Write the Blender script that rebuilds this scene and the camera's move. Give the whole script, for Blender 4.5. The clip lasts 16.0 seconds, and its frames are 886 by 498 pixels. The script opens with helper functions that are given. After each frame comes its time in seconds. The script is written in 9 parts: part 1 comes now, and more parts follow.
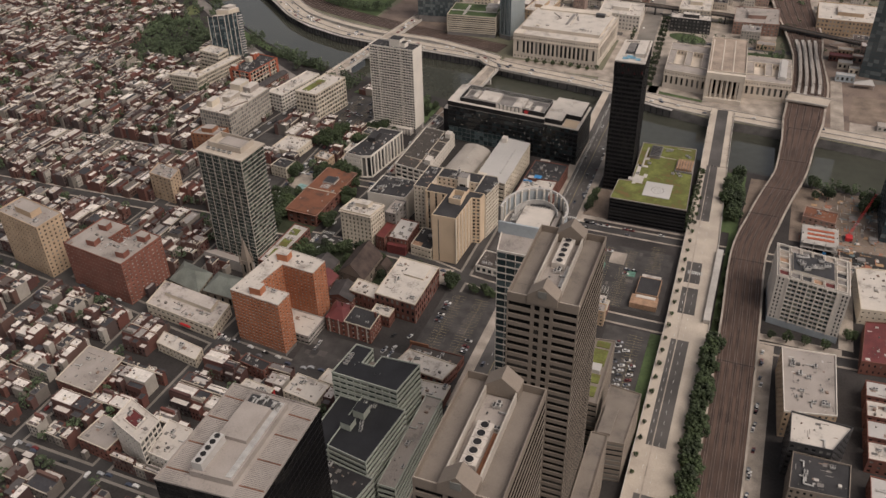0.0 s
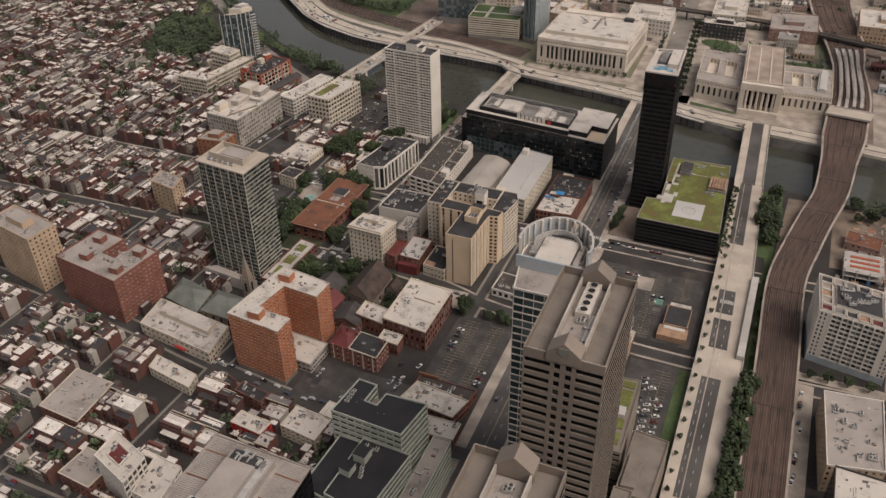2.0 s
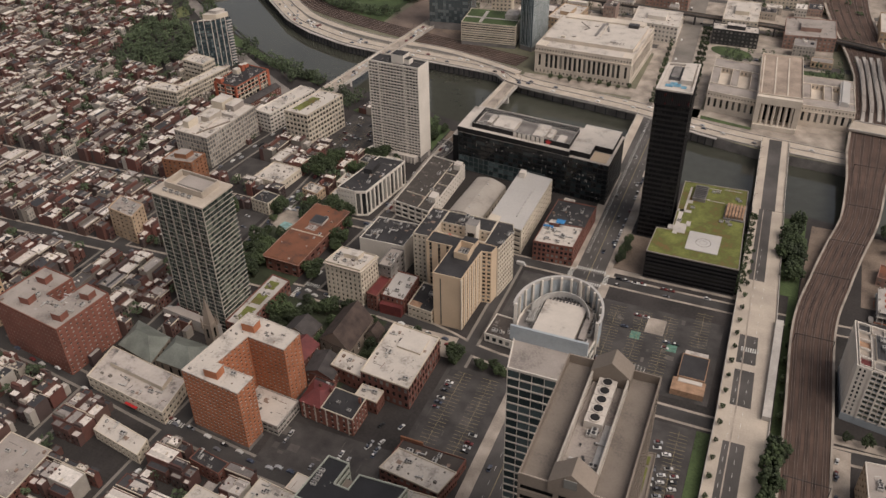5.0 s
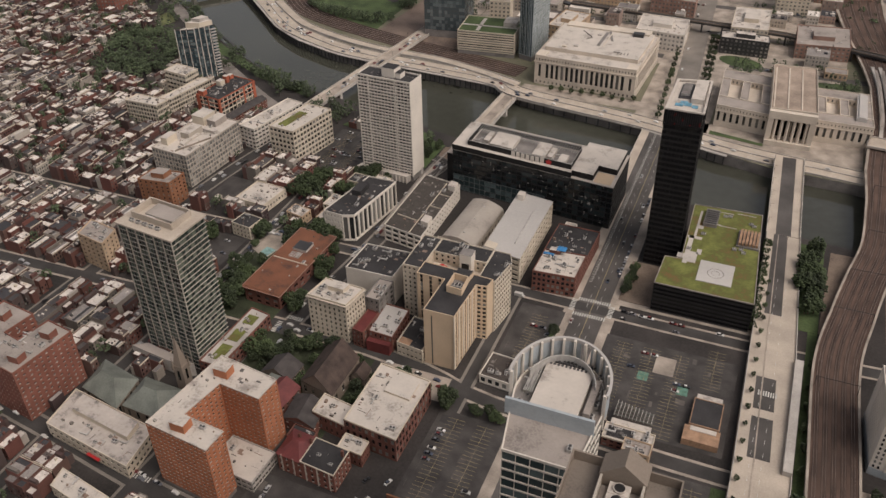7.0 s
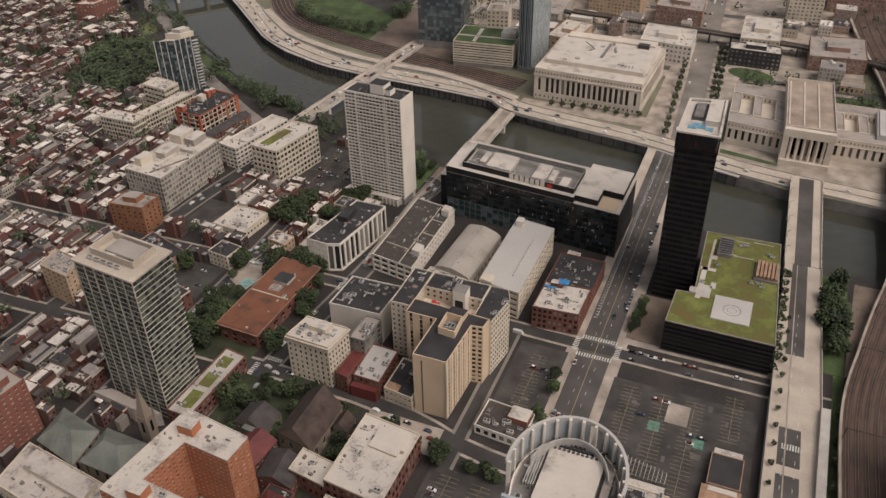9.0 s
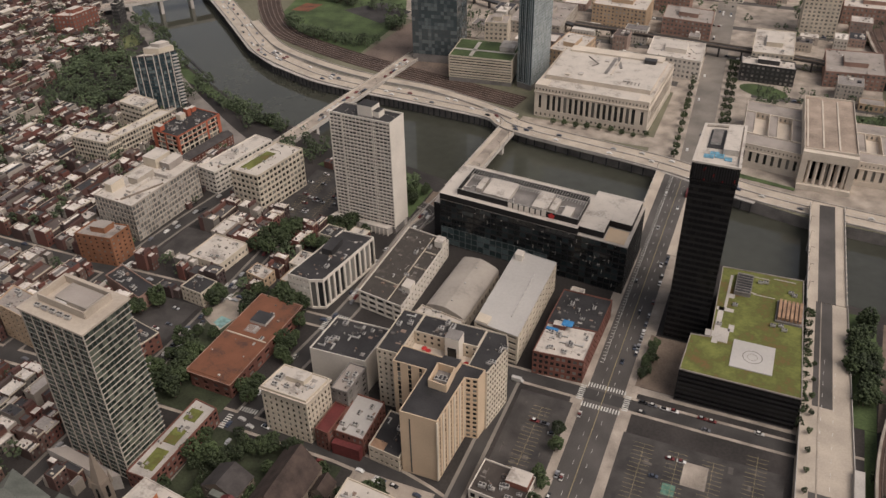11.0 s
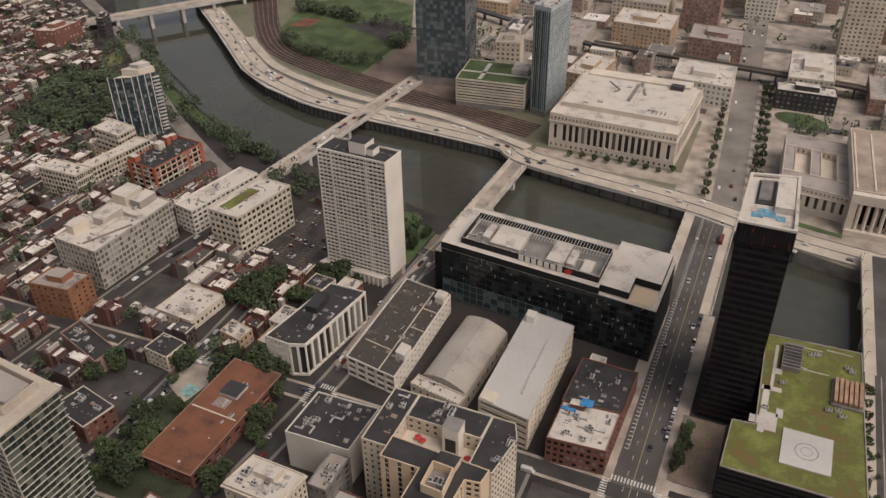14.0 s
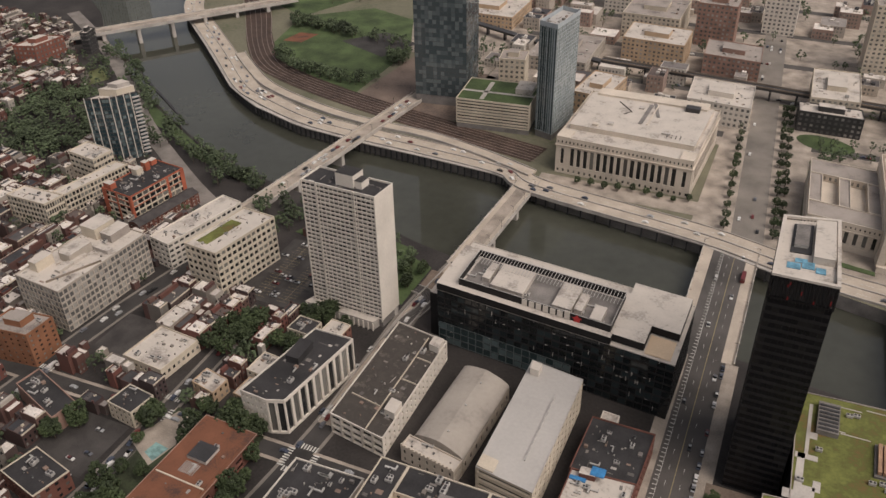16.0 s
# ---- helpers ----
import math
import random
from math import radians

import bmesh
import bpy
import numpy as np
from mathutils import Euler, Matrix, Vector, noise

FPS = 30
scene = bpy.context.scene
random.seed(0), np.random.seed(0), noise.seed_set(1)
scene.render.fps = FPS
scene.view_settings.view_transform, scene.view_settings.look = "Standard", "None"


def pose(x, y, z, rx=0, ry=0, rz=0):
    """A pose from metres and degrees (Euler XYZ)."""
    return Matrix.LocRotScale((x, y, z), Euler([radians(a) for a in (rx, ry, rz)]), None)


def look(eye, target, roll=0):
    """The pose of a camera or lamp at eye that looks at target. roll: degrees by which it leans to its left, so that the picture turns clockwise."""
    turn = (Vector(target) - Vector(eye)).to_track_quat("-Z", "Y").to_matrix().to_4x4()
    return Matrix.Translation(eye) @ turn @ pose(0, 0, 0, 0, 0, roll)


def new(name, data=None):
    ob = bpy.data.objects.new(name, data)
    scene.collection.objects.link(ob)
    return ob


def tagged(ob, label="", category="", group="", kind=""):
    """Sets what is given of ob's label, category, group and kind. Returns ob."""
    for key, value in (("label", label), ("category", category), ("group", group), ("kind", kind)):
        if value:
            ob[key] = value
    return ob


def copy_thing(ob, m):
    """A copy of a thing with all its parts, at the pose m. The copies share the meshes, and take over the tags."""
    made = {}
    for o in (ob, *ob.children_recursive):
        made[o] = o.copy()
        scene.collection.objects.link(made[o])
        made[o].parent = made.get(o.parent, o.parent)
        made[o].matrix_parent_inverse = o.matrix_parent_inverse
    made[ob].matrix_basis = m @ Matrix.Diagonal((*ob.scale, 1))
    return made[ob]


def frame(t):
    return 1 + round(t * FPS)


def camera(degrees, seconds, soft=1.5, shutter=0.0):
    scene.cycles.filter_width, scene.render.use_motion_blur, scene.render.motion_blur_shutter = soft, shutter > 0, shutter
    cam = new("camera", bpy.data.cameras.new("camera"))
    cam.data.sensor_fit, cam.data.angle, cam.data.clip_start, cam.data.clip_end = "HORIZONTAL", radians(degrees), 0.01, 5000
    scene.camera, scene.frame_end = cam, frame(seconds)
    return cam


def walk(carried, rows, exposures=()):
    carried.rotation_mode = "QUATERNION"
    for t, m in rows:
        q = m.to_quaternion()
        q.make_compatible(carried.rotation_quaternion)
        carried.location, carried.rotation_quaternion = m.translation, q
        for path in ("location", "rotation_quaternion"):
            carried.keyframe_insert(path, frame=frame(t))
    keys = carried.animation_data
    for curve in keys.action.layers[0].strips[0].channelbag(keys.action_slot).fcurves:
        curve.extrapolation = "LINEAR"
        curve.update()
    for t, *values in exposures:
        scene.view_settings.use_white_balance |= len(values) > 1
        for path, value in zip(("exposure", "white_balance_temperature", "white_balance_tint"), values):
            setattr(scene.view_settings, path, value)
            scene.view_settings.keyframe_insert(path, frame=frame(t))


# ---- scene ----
cam = camera(54.9, 16.0, soft=1.5)
PATH = [
    (0, (122.43, -573.80, 376.68), (92.36, -497.88, 318.96), -1.37),
    (0.5, (119.77, -563.80, 373.84), (89.76, -487.85, 316.13), -1.44),
    (1, (117.00, -553.49, 371.57), (86.67, -477.75, 313.75), -1.45),
    (1.5, (114.09, -543.71, 369.62), (82.01, -468.74, 311.74), -1.19),
    (2, (110.53, -533.11, 367.31), (78.39, -458.24, 309.33), -1.14),
    (2.5, (107.22, -522.00, 364.87), (75.13, -447.16, 306.82), -1.11),
    (3, (104.06, -510.93, 362.36), (72.04, -436.15, 304.21), -1.16),
    (3.5, (101.39, -500.28, 359.81), (69.33, -425.54, 301.63), -1.19),
    (4, (97.89, -489.79, 356.93), (65.96, -415.02, 298.70), -1.17),
    (6.5, (81.24, -436.54, 346.34), (49.45, -361.81, 288.00), -1.08),
    (7, (78.26, -425.91, 344.45), (46.45, -351.20, 286.08), -1.08),
    (7.5, (74.75, -415.14, 341.85), (42.93, -340.39, 283.54), -1.05),
    (8, (71.31, -404.74, 339.57), (39.52, -329.93, 281.32), -1.03),
    (8.5, (67.58, -393.42, 336.39), (35.83, -318.51, 278.25), -1.05),
    (9, (64.58, -382.55, 333.35), (32.77, -307.55, 275.36), -1.07),
    (11.5, (46.83, -327.47, 319.57), (14.79, -251.99, 262.33), -1.06),
    (12, (42.72, -316.59, 316.98), (10.16, -241.25, 259.86), -0.98),
    (12.5, (39.30, -305.49, 314.88), (6.13, -230.38, 257.81), -0.94),
    (13, (35.90, -294.75, 312.10), (2.66, -219.52, 255.22), -0.91),
    (13.5, (32.33, -283.65, 309.60), (-0.92, -208.34, 252.83), -0.93),
    (14, (29.07, -272.30, 307.35), (-4.25, -196.97, 250.65), -0.96),
    (14.5, (25.29, -260.89, 304.32), (-8.16, -185.44, 247.85), -0.92),
    (15, (22.21, -250.18, 301.55), (-11.48, -174.67, 245.30), -1.03),
    (15.5, (18.77, -239.31, 298.98), (-15.13, -163.74, 242.93), -1.01),
    (16, (15.48, -228.60, 296.69), (-18.65, -152.99, 240.84), -1.04),
]
walk(cam, [(t, look(eye, target, roll)) for t, eye, target, roll in PATH], [(0, 0.26, 6760, 13.5), (16, 0.24, 6760, 13.5)])

# ---- sky, sun, exposure: an overcast day ----
SUN_EL, SUN_AZ = radians(54), radians(74)
world = bpy.data.worlds.new("sky")
scene.world = world
world.use_nodes = True
wn = world.node_tree.nodes
sky = wn.new("ShaderNodeTexSky")
sky.sky_type, sky.sun_disc, sky.sun_elevation, sky.sun_rotation = "NISHITA", False, SUN_EL, math.pi - SUN_AZ
sky.dust_density, sky.air_density = 3.0, 1.0
hsv = wn.new("ShaderNodeHueSaturation")
hsv.inputs["Saturation"].default_value = 0.35
world.node_tree.links.new(sky.outputs[0], hsv.inputs["Color"])
world.node_tree.links.new(hsv.outputs[0], wn["Background"].inputs[0])
wn["Background"].inputs[1].default_value = 0.092
sun = new("sun", bpy.data.lights.new("sun", "SUN"))
sun.data.energy, sun.data.angle, sun.data.color = 1.7, radians(48), (1.0, 0.94, 0.87)
sun.matrix_world = look((math.sin(SUN_AZ) * math.cos(SUN_EL) * 900, math.cos(SUN_AZ) * math.cos(SUN_EL) * -900, 900 * math.sin(SUN_EL)), (0, 0, 0))


# ---- materials ----
def mat(name, col, rough=0.85, metal=0.0, var=0.12, big=0.05, fine=1.5, bump=0.05, rnd=0.0, isl=0.0, stain=None, spec=0.4):
    """A surface with broad stains and fine grain. rnd / isl: brightness that differs from object to object / piece to piece."""
    m = bpy.data.materials.new(name)
    m.use_nodes = True
    n, l = m.node_tree.nodes, m.node_tree.links
    b = n["Principled BSDF"]
    geo = n.new("ShaderNodeNewGeometry")
    t1, t2 = n.new("ShaderNodeTexNoise"), n.new("ShaderNodeTexNoise")
    t1.inputs["Scale"].default_value, t2.inputs["Scale"].default_value = big, fine
    t1.inputs["Detail"].default_value, t2.inputs["Detail"].default_value = 5, 4
    for t in (t1, t2):
        l.new(geo.outputs["Position"], t.inputs["Vector"])
    mix = n.new("ShaderNodeMath")
    mix.operation = "MULTIPLY_ADD"
    l.new(t1.outputs[0], mix.inputs[0])
    mix.inputs[1].default_value = 1.6
    half = n.new("ShaderNodeMath")
    half.operation = "MULTIPLY_ADD"
    l.new(t2.outputs[0], half.inputs[0])
    half.inputs[1].default_value, half.inputs[2].default_value = 0.7, -0.65
    l.new(half.outputs[0], mix.inputs[2])
    ramp = n.new("ShaderNodeValToRGB")
    c = Vector(col)
    dark, light = c * (1 - 1.6 * var), c * (1 + var)
    if stain:
        dark = Vector(stain)
    ramp.color_ramp.elements[0].color, ramp.color_ramp.elements[1].color = (*dark, 1), (*light, 1)
    ramp.color_ramp.elements[0].position, ramp.color_ramp.elements[1].position = 0.15, 0.85
    if stain:
        e = ramp.color_ramp.elements.new(0.42)
        e.color = (*c, 1)
    l.new(mix.outputs[0], ramp.inputs[0])
    out = ramp.outputs[0]
    if rnd or isl:
        src = n.new("ShaderNodeObjectInfo").outputs["Random"] if rnd else geo.outputs["Random Per Island"]
        k = rnd or isl
        mr = n.new("ShaderNodeMapRange")
        mr.inputs[3].default_value, mr.inputs[4].default_value = 1 - k, 1 + k
        l.new(src, mr.inputs[0])
        hs = n.new("ShaderNodeHueSaturation")
        l.new(out, hs.inputs["Color"])
        l.new(mr.outputs[0], hs.inputs["Value"])
        out = hs.outputs[0]
    l.new(out, b.inputs["Base Color"])
    b.inputs["Roughness"].default_value, b.inputs["Metallic"].default_value = rough, metal
    b.inputs["Specular IOR Level"].default_value = spec
    if bump:
        bp = n.new("ShaderNodeBump")
        bp.inputs["Strength"].default_value, bp.inputs["Distance"].default_value = min(1, bump * 4), 0.15
        l.new(t2.outputs[0], bp.inputs["Height"])
        l.new(bp.outputs[0], b.inputs["Normal"])
    return m


def palette(name, cols, rough=0.85, big=0.06, fine=1.2, var=0.3, isl=True):
    """A surface that takes one of several colours, by piece or by object, with stains."""
    m = bpy.data.materials.new(name)
    m.use_nodes = True
    n, l = m.node_tree.nodes, m.node_tree.links
    b = n["Principled BSDF"]
    geo = n.new("ShaderNodeNewGeometry")
    src = geo.outputs["Random Per Island"] if isl else n.new("ShaderNodeObjectInfo").outputs["Random"]
    ramp = n.new("ShaderNodeValToRGB")
    ramp.color_ramp.interpolation = "CONSTANT"
    els = ramp.color_ramp.elements
    while len(els) < len(cols):
        els.new(0.5)
    for i, c in enumerate(cols):
        els[i].position, els[i].color = i / len(cols), (*c, 1)
    l.new(src, ramp.inputs[0])
    t1, t2 = n.new("ShaderNodeTexNoise"), n.new("ShaderNodeTexNoise")
    for t, s in ((t1, big), (t2, fine)):
        t.inputs["Scale"].default_value, t.inputs["Detail"].default_value = s, 5
        l.new(geo.outputs["Position"], t.inputs["Vector"])
    add = n.new("ShaderNodeMath")
    l.new(t1.outputs[0], add.inputs[0])
    l.new(t2.outputs[0], add.inputs[1])
    mr = n.new("ShaderNodeMapRange")
    mr.inputs[1].default_value, mr.inputs[2].default_value = 0.6, 1.4
    mr.inputs[3].default_value, mr.inputs[4].default_value = 1 - var, 1 + var
    l.new(add.outputs[0], mr.inputs[0])
    hs = n.new("ShaderNodeHueSaturation")
    l.new(ramp.outputs[0], hs.inputs["Color"])
    l.new(mr.outputs[0], hs.inputs["Value"])
    l.new(hs.outputs[0], b.inputs["Base Color"])
    b.inputs["Roughness"].default_value = rough
    return m


def glass(name, dark, pale, share=0.3, rough=0.12, isl=False, spec=0.5):
    """Window panes: most dark and shiny, some with pale blinds behind; g_sky and g_mirror hold reflected sky as colour.
    """
    m = palette(name, [dark] * max(1, round((1 - share) * 10)) + [tuple((a + b) / 2 for a, b in zip(dark, pale))] * max(1, round(share * 5)) + [pale] * max(1, round(share * 5)), rough, var=0.15, isl=isl)
    m.node_tree.nodes["Principled BSDF"].inputs["Specular IOR Level"].default_value = spec
    return m


M = dict(
    asphalt=mat("asphalt", (0.088, 0.078, 0.071), 0.9, var=0.25, big=0.04, fine=2, bump=0.1),
    # ground: shade in the gaps between buildings is put into this dark colour
    ground=mat("worn_gap_shade_ground", (0.04, 0.034, 0.031), 0.95, var=0.35, big=0.03, fine=0.7, bump=0.1),
    asphalt_dk=mat("dark_asphalt", (0.05, 0.045, 0.042), 0.9, var=0.3, big=0.05, fine=2, bump=0.1),
    roofdeck=mat("weathered_roof_deck", (0.05, 0.042, 0.036), 0.9, var=0.35, big=0.16, fine=1.2, stain=(0.12, 0.102, 0.086)),
    roofdirty=mat("dirty_pale_roof", (0.4, 0.35, 0.31), 0.85, var=0.2, big=0.1, fine=0.5, stain=(0.13, 0.115, 0.105)),
    lot=mat("parking_asphalt", (0.06, 0.053, 0.049), 0.9, var=0.3, big=0.09, fine=2, bump=0.08),
    walk=mat("pavement_concrete", (0.34, 0.285, 0.235), 0.9, var=0.28, big=0.08, fine=1.5),
    conc=mat("concrete", (0.42, 0.38, 0.34), 0.85, var=0.18, big=0.07, fine=1.2),
    conc_dk=mat("dark_concrete", (0.2, 0.18, 0.165), 0.85, var=0.25, big=0.1, fine=1.5),
    line=mat("road_paint", (0.55, 0.53, 0.48), 0.8, var=0.25, big=0.5, fine=3, bump=0),
    yellow=mat("yellow_paint", (0.3, 0.24, 0.13), 0.8, var=0.25, big=0.5, fine=3, bump=0),
    water=mat("river_water", (0.058, 0.058, 0.045), 0.05, var=0.15, big=0.01, fine=0.12, bump=0.02, spec=0.5),
    grass=mat("grass", (0.066, 0.094, 0.036), 0.95, var=0.35, big=0.05, fine=0.8, bump=0.1),
    garden=mat("garden_soil", (0.042, 0.05, 0.026), 0.95, var=0.4, big=0.08, fine=0.9, bump=0.1),
    dirt=mat("dirt", (0.2, 0.15, 0.115), 0.95, var=0.3, big=0.06, fine=0.9, bump=0.1),
    ballast=mat("rail_ballast", (0.092, 0.057, 0.043), 0.95, var=0.3, big=0.06, fine=1.8, bump=0.15),
    sleeper=mat("track_sleepers", (0.066, 0.042, 0.032), 0.95, var=0.3, big=0.1, fine=2.5, bump=0.1),
    rail=mat("rail_steel", (0.26, 0.2, 0.17), 0.5, 0.4, var=0.2),
    white=mat("white_painted_concrete", (0.64, 0.575, 0.5), 0.75, var=0.08, big=0.05, fine=0.8),
    cream=mat("cream_stone", (0.55, 0.47, 0.37), 0.8, var=0.12, big=0.06, fine=1),
    lime=mat("limestone", (0.56, 0.48, 0.395), 0.85, var=0.14, big=0.05, fine=0.9),
    tan=mat("tan_brick", (0.46, 0.33, 0.22), 0.85, var=0.12, big=0.08, fine=2.5),
    beige=mat("beige_panel", (0.56, 0.42, 0.29), 0.8, var=0.08, big=0.05, fine=1.2),
    orange=mat("orange_brick", (0.39, 0.147, 0.073), 0.85, var=0.12, big=0.1, fine=3),
    pink=mat("pinkish_brick", (0.215, 0.085, 0.06), 0.85, var=0.16, big=0.08, fine=3),
    brick=mat("red_brick", (0.165, 0.068, 0.05), 0.88, var=0.2, big=0.1, fine=3),
    grey=mat("grey_concrete_wall", (0.4, 0.35, 0.295), 0.85, var=0.14, big=0.06, fine=1),
    brownst=mat("brown_granite", (0.215, 0.172, 0.136), 0.6, var=0.12, big=0.05, fine=1.5),
    black=mat("black_metal", (0.019, 0.0175, 0.0175), 0.6, 0.0, var=0.2, big=0.1, fine=1, bump=0, spec=0.2),
    dkgrey=mat("dark_grey_metal", (0.055, 0.052, 0.052), 0.5, 0.2, var=0.2, big=0.1, fine=1, bump=0),
    steel=mat("galvanised_steel", (0.43, 0.405, 0.375), 0.55, 0.15, var=0.15, big=0.3, fine=2, bump=0),
    bluegrey=mat("blue_grey_panel", (0.38, 0.41, 0.425), 0.6, 0.1, var=0.1, big=0.1, fine=1, bump=0),
    roofw=mat("white_membrane_roof", (0.485, 0.43, 0.375), 0.8, var=0.12, big=0.09, fine=0.7, stain=(0.27, 0.235, 0.205)),
    roofg=mat("grey_gravel_roof", (0.29, 0.25, 0.22), 0.95, var=0.2, big=0.07, fine=1.5, stain=(0.17, 0.145, 0.13)),
    roofl=mat("pale_grey_roof", (0.43, 0.4, 0.37), 0.7, var=0.08, big=0.03, fine=0.6),
    roofd=mat("dark_tar_roof", (0.036, 0.033, 0.033), 0.8, var=0.3, big=0.08, fine=1.2),
    roofb=mat("brown_tar_roof", (0.155, 0.062, 0.034), 0.9, var=0.25, big=0.1, fine=1.2, stain=(0.075, 0.04, 0.03)),
    roofbr=mat("stained_dark_roof", (0.055, 0.045, 0.039), 0.9, var=0.35, big=0.13, fine=1, stain=(0.05, 0.04, 0.035)),
    roofr=mat("dark_red_metal_roof", (0.13, 0.03, 0.028), 0.6, var=0.2, big=0.15, fine=1),
    roofgn=mat("weathered_copper_roof", (0.15, 0.158, 0.135), 0.7, var=0.2, big=0.1, fine=1),
    brownslate=mat("brown_slate_roof", (0.062, 0.042, 0.034), 0.85, var=0.3, big=0.2, fine=2),
    slate=mat("slate_roof", (0.058, 0.049, 0.046), 0.8, var=0.25, big=0.2, fine=2),
    sedum=mat("sedum_roof", (0.1, 0.104, 0.028), 0.95, var=0.7, big=0.11, fine=0.7, stain=(0.15, 0.09, 0.035), bump=0.15),
    leaf=mat("leaves", (0.038, 0.053, 0.02), 0.75, var=0.4, big=0.08, fine=0.9, bump=0, rnd=0.3),
    leafs=mat("far_leaves", (0.062, 0.082, 0.04), 0.75, var=0.35, big=0.05, fine=0.5, bump=0, isl=0.35),
    bark=mat("bark", (0.09, 0.065, 0.05), 0.95, var=0.2, big=0.6, fine=4),
    wood=mat("timber_slats", (0.33, 0.2, 0.125), 0.8, var=0.2, big=0.3, fine=2),
    deck=mat("bridge_concrete", (0.44, 0.37, 0.3), 0.85, var=0.14, big=0.06, fine=1),
    red=mat("red_paint", (0.45, 0.03, 0.03), 0.5, var=0.1, big=0.3, fine=2, bump=0),
    blue=mat("blue_tarpaulin", (0.04, 0.2, 0.42), 0.6, var=0.2, big=0.5, fine=2),
    g_dark=glass("dark_glass", (0.02, 0.021, 0.022), (0.2, 0.19, 0.17), 0.3),
    g_dark_i=glass("dark_glass_panes", (0.02, 0.021, 0.022), (0.2, 0.19, 0.17), 0.3, isl=True),
    g_black=glass("black_glass", (0.008, 0.008, 0.009), (0.02, 0.019, 0.018), 0.2, 0.25, spec=0.25),
    g_black_i=glass("black_glass_panes", (0.008, 0.008, 0.009), (0.02, 0.019, 0.018), 0.2, 0.25, isl=True, spec=0.25),
    g_blue=glass("blue_glass", (0.035, 0.06, 0.07), (0.16, 0.2, 0.2), 0.3, 0.08),
    g_blue_i=glass("blue_glass_panes", (0.035, 0.06, 0.07), (0.16, 0.2, 0.2), 0.3, 0.08, isl=True),
    g_teal=glass("teal_glass", (0.01, 0.0125, 0.0135), (0.028, 0.037, 0.039), 0.3, 0.1),
    g_teal_i=glass("teal_glass_panes", (0.01, 0.0125, 0.0135), (0.028, 0.037, 0.039), 0.3, 0.1, isl=True),
    roofst=mat("station_roof", (0.33, 0.255, 0.2), 0.9, var=0.25, big=0.06, fine=0.8),
    # g_pale: old panes, and distant ones with haze mixed into the colour
    g_pale=glass("old_and_hazed_glass", (0.1, 0.095, 0.09), (0.3, 0.28, 0.25), 0.5, 0.3),
    g_pale_i=glass("old_and_hazed_panes", (0.1, 0.095, 0.09), (0.3, 0.28, 0.25), 0.5, 0.3, isl=True),
    # g_sky, g_mirror: base colours raised to imitate reflected sky and haze
    g_sky=glass("hazed_sky_glass", (0.21, 0.235, 0.23), (0.3, 0.32, 0.31), 0.5, 0.06),
    g_sky_i=glass("hazed_sky_panes", (0.21, 0.235, 0.23), (0.3, 0.32, 0.31), 0.5, 0.06, isl=True),
    g_mirror=glass("mirror_glass", (0.06, 0.075, 0.08), (0.13, 0.15, 0.15), 0.5, 0.05),
    g_mirror_i=glass("mirror_glass_panes", (0.06, 0.075, 0.08), (0.13, 0.15, 0.15), 0.5, 0.05, isl=True),
    roofta=mat("tan_gravel_roof", (0.175, 0.145, 0.12), 0.95, var=0.2, big=0.1, fine=1.5, stain=(0.12, 0.1, 0.085)),
    redloft=mat("red_orange_brick", (0.36, 0.1, 0.055), 0.88, var=0.15, big=0.1, fine=3),
    westland=mat("rough_verge", (0.135, 0.125, 0.085), 0.95, var=0.35, big=0.02, fine=0.3, bump=0.1, stain=(0.085, 0.095, 0.05)),
    palegreen=mat("pale_green_panel", (0.4, 0.41, 0.345), 0.75, var=0.1, big=0.06, fine=1),
    slatebar=mat("slate_blue_metal", (0.1, 0.118, 0.118), 0.5, 0.1, var=0.15, big=0.2, fine=1, bump=0),
    roofk=mat("black_membrane_roof", (0.02, 0.0195, 0.0215), 0.75, var=0.25, big=0.08, fine=1.0),
    g_olive=glass("olive_green_glass", (0.022, 0.031, 0.026), (0.115, 0.128, 0.1), 0.5, 0.1),
    g_olive_i=glass("olive_green_panes", (0.022, 0.031, 0.026), (0.115, 0.128, 0.1), 0.5, 0.1, isl=True),
    g_bronze=glass("dark_bronze_glass", (0.012, 0.011, 0.0105), (0.05, 0.045, 0.04), 0.2, 0.8, spec=0.0),
    g_bronze_i=glass("dark_bronze_panes", (0.012, 0.011, 0.0105), (0.05, 0.045, 0.04), 0.2, 0.8, isl=True, spec=0.0),
    bankbal=mat("grey_ballast", (0.2, 0.175, 0.155), 0.95, var=0.25, big=0.08, fine=1.5, bump=0.1),
    yard=mat("rail_yard_earth", (0.17, 0.125, 0.1), 0.95, var=0.35, big=0.035, fine=0.5, bump=0.1, stain=(0.1, 0.075, 0.062)),
    g_tealb=glass("teal_band_glass", (0.03, 0.045, 0.046), (0.1, 0.13, 0.13), 0.4, 0.1),
    g_tealb_i=glass("teal_band_panes", (0.03, 0.045, 0.046), (0.1, 0.13, 0.13), 0.4, 0.1, isl=True),
    granite=mat("pale_granite", (0.3, 0.245, 0.2), 0.65, var=0.1, big=0.05, fine=1.5),
    # pale asphalt; on the west avenue its paleness is painted haze
    paleroad=mat("old_and_hazed_asphalt", (0.2, 0.175, 0.15), 0.9, var=0.2, big=0.05, fine=1.5),
    umber=mat("orange_brown_brick", (0.245, 0.108, 0.057), 0.85, var=0.14, big=0.1, fine=3),
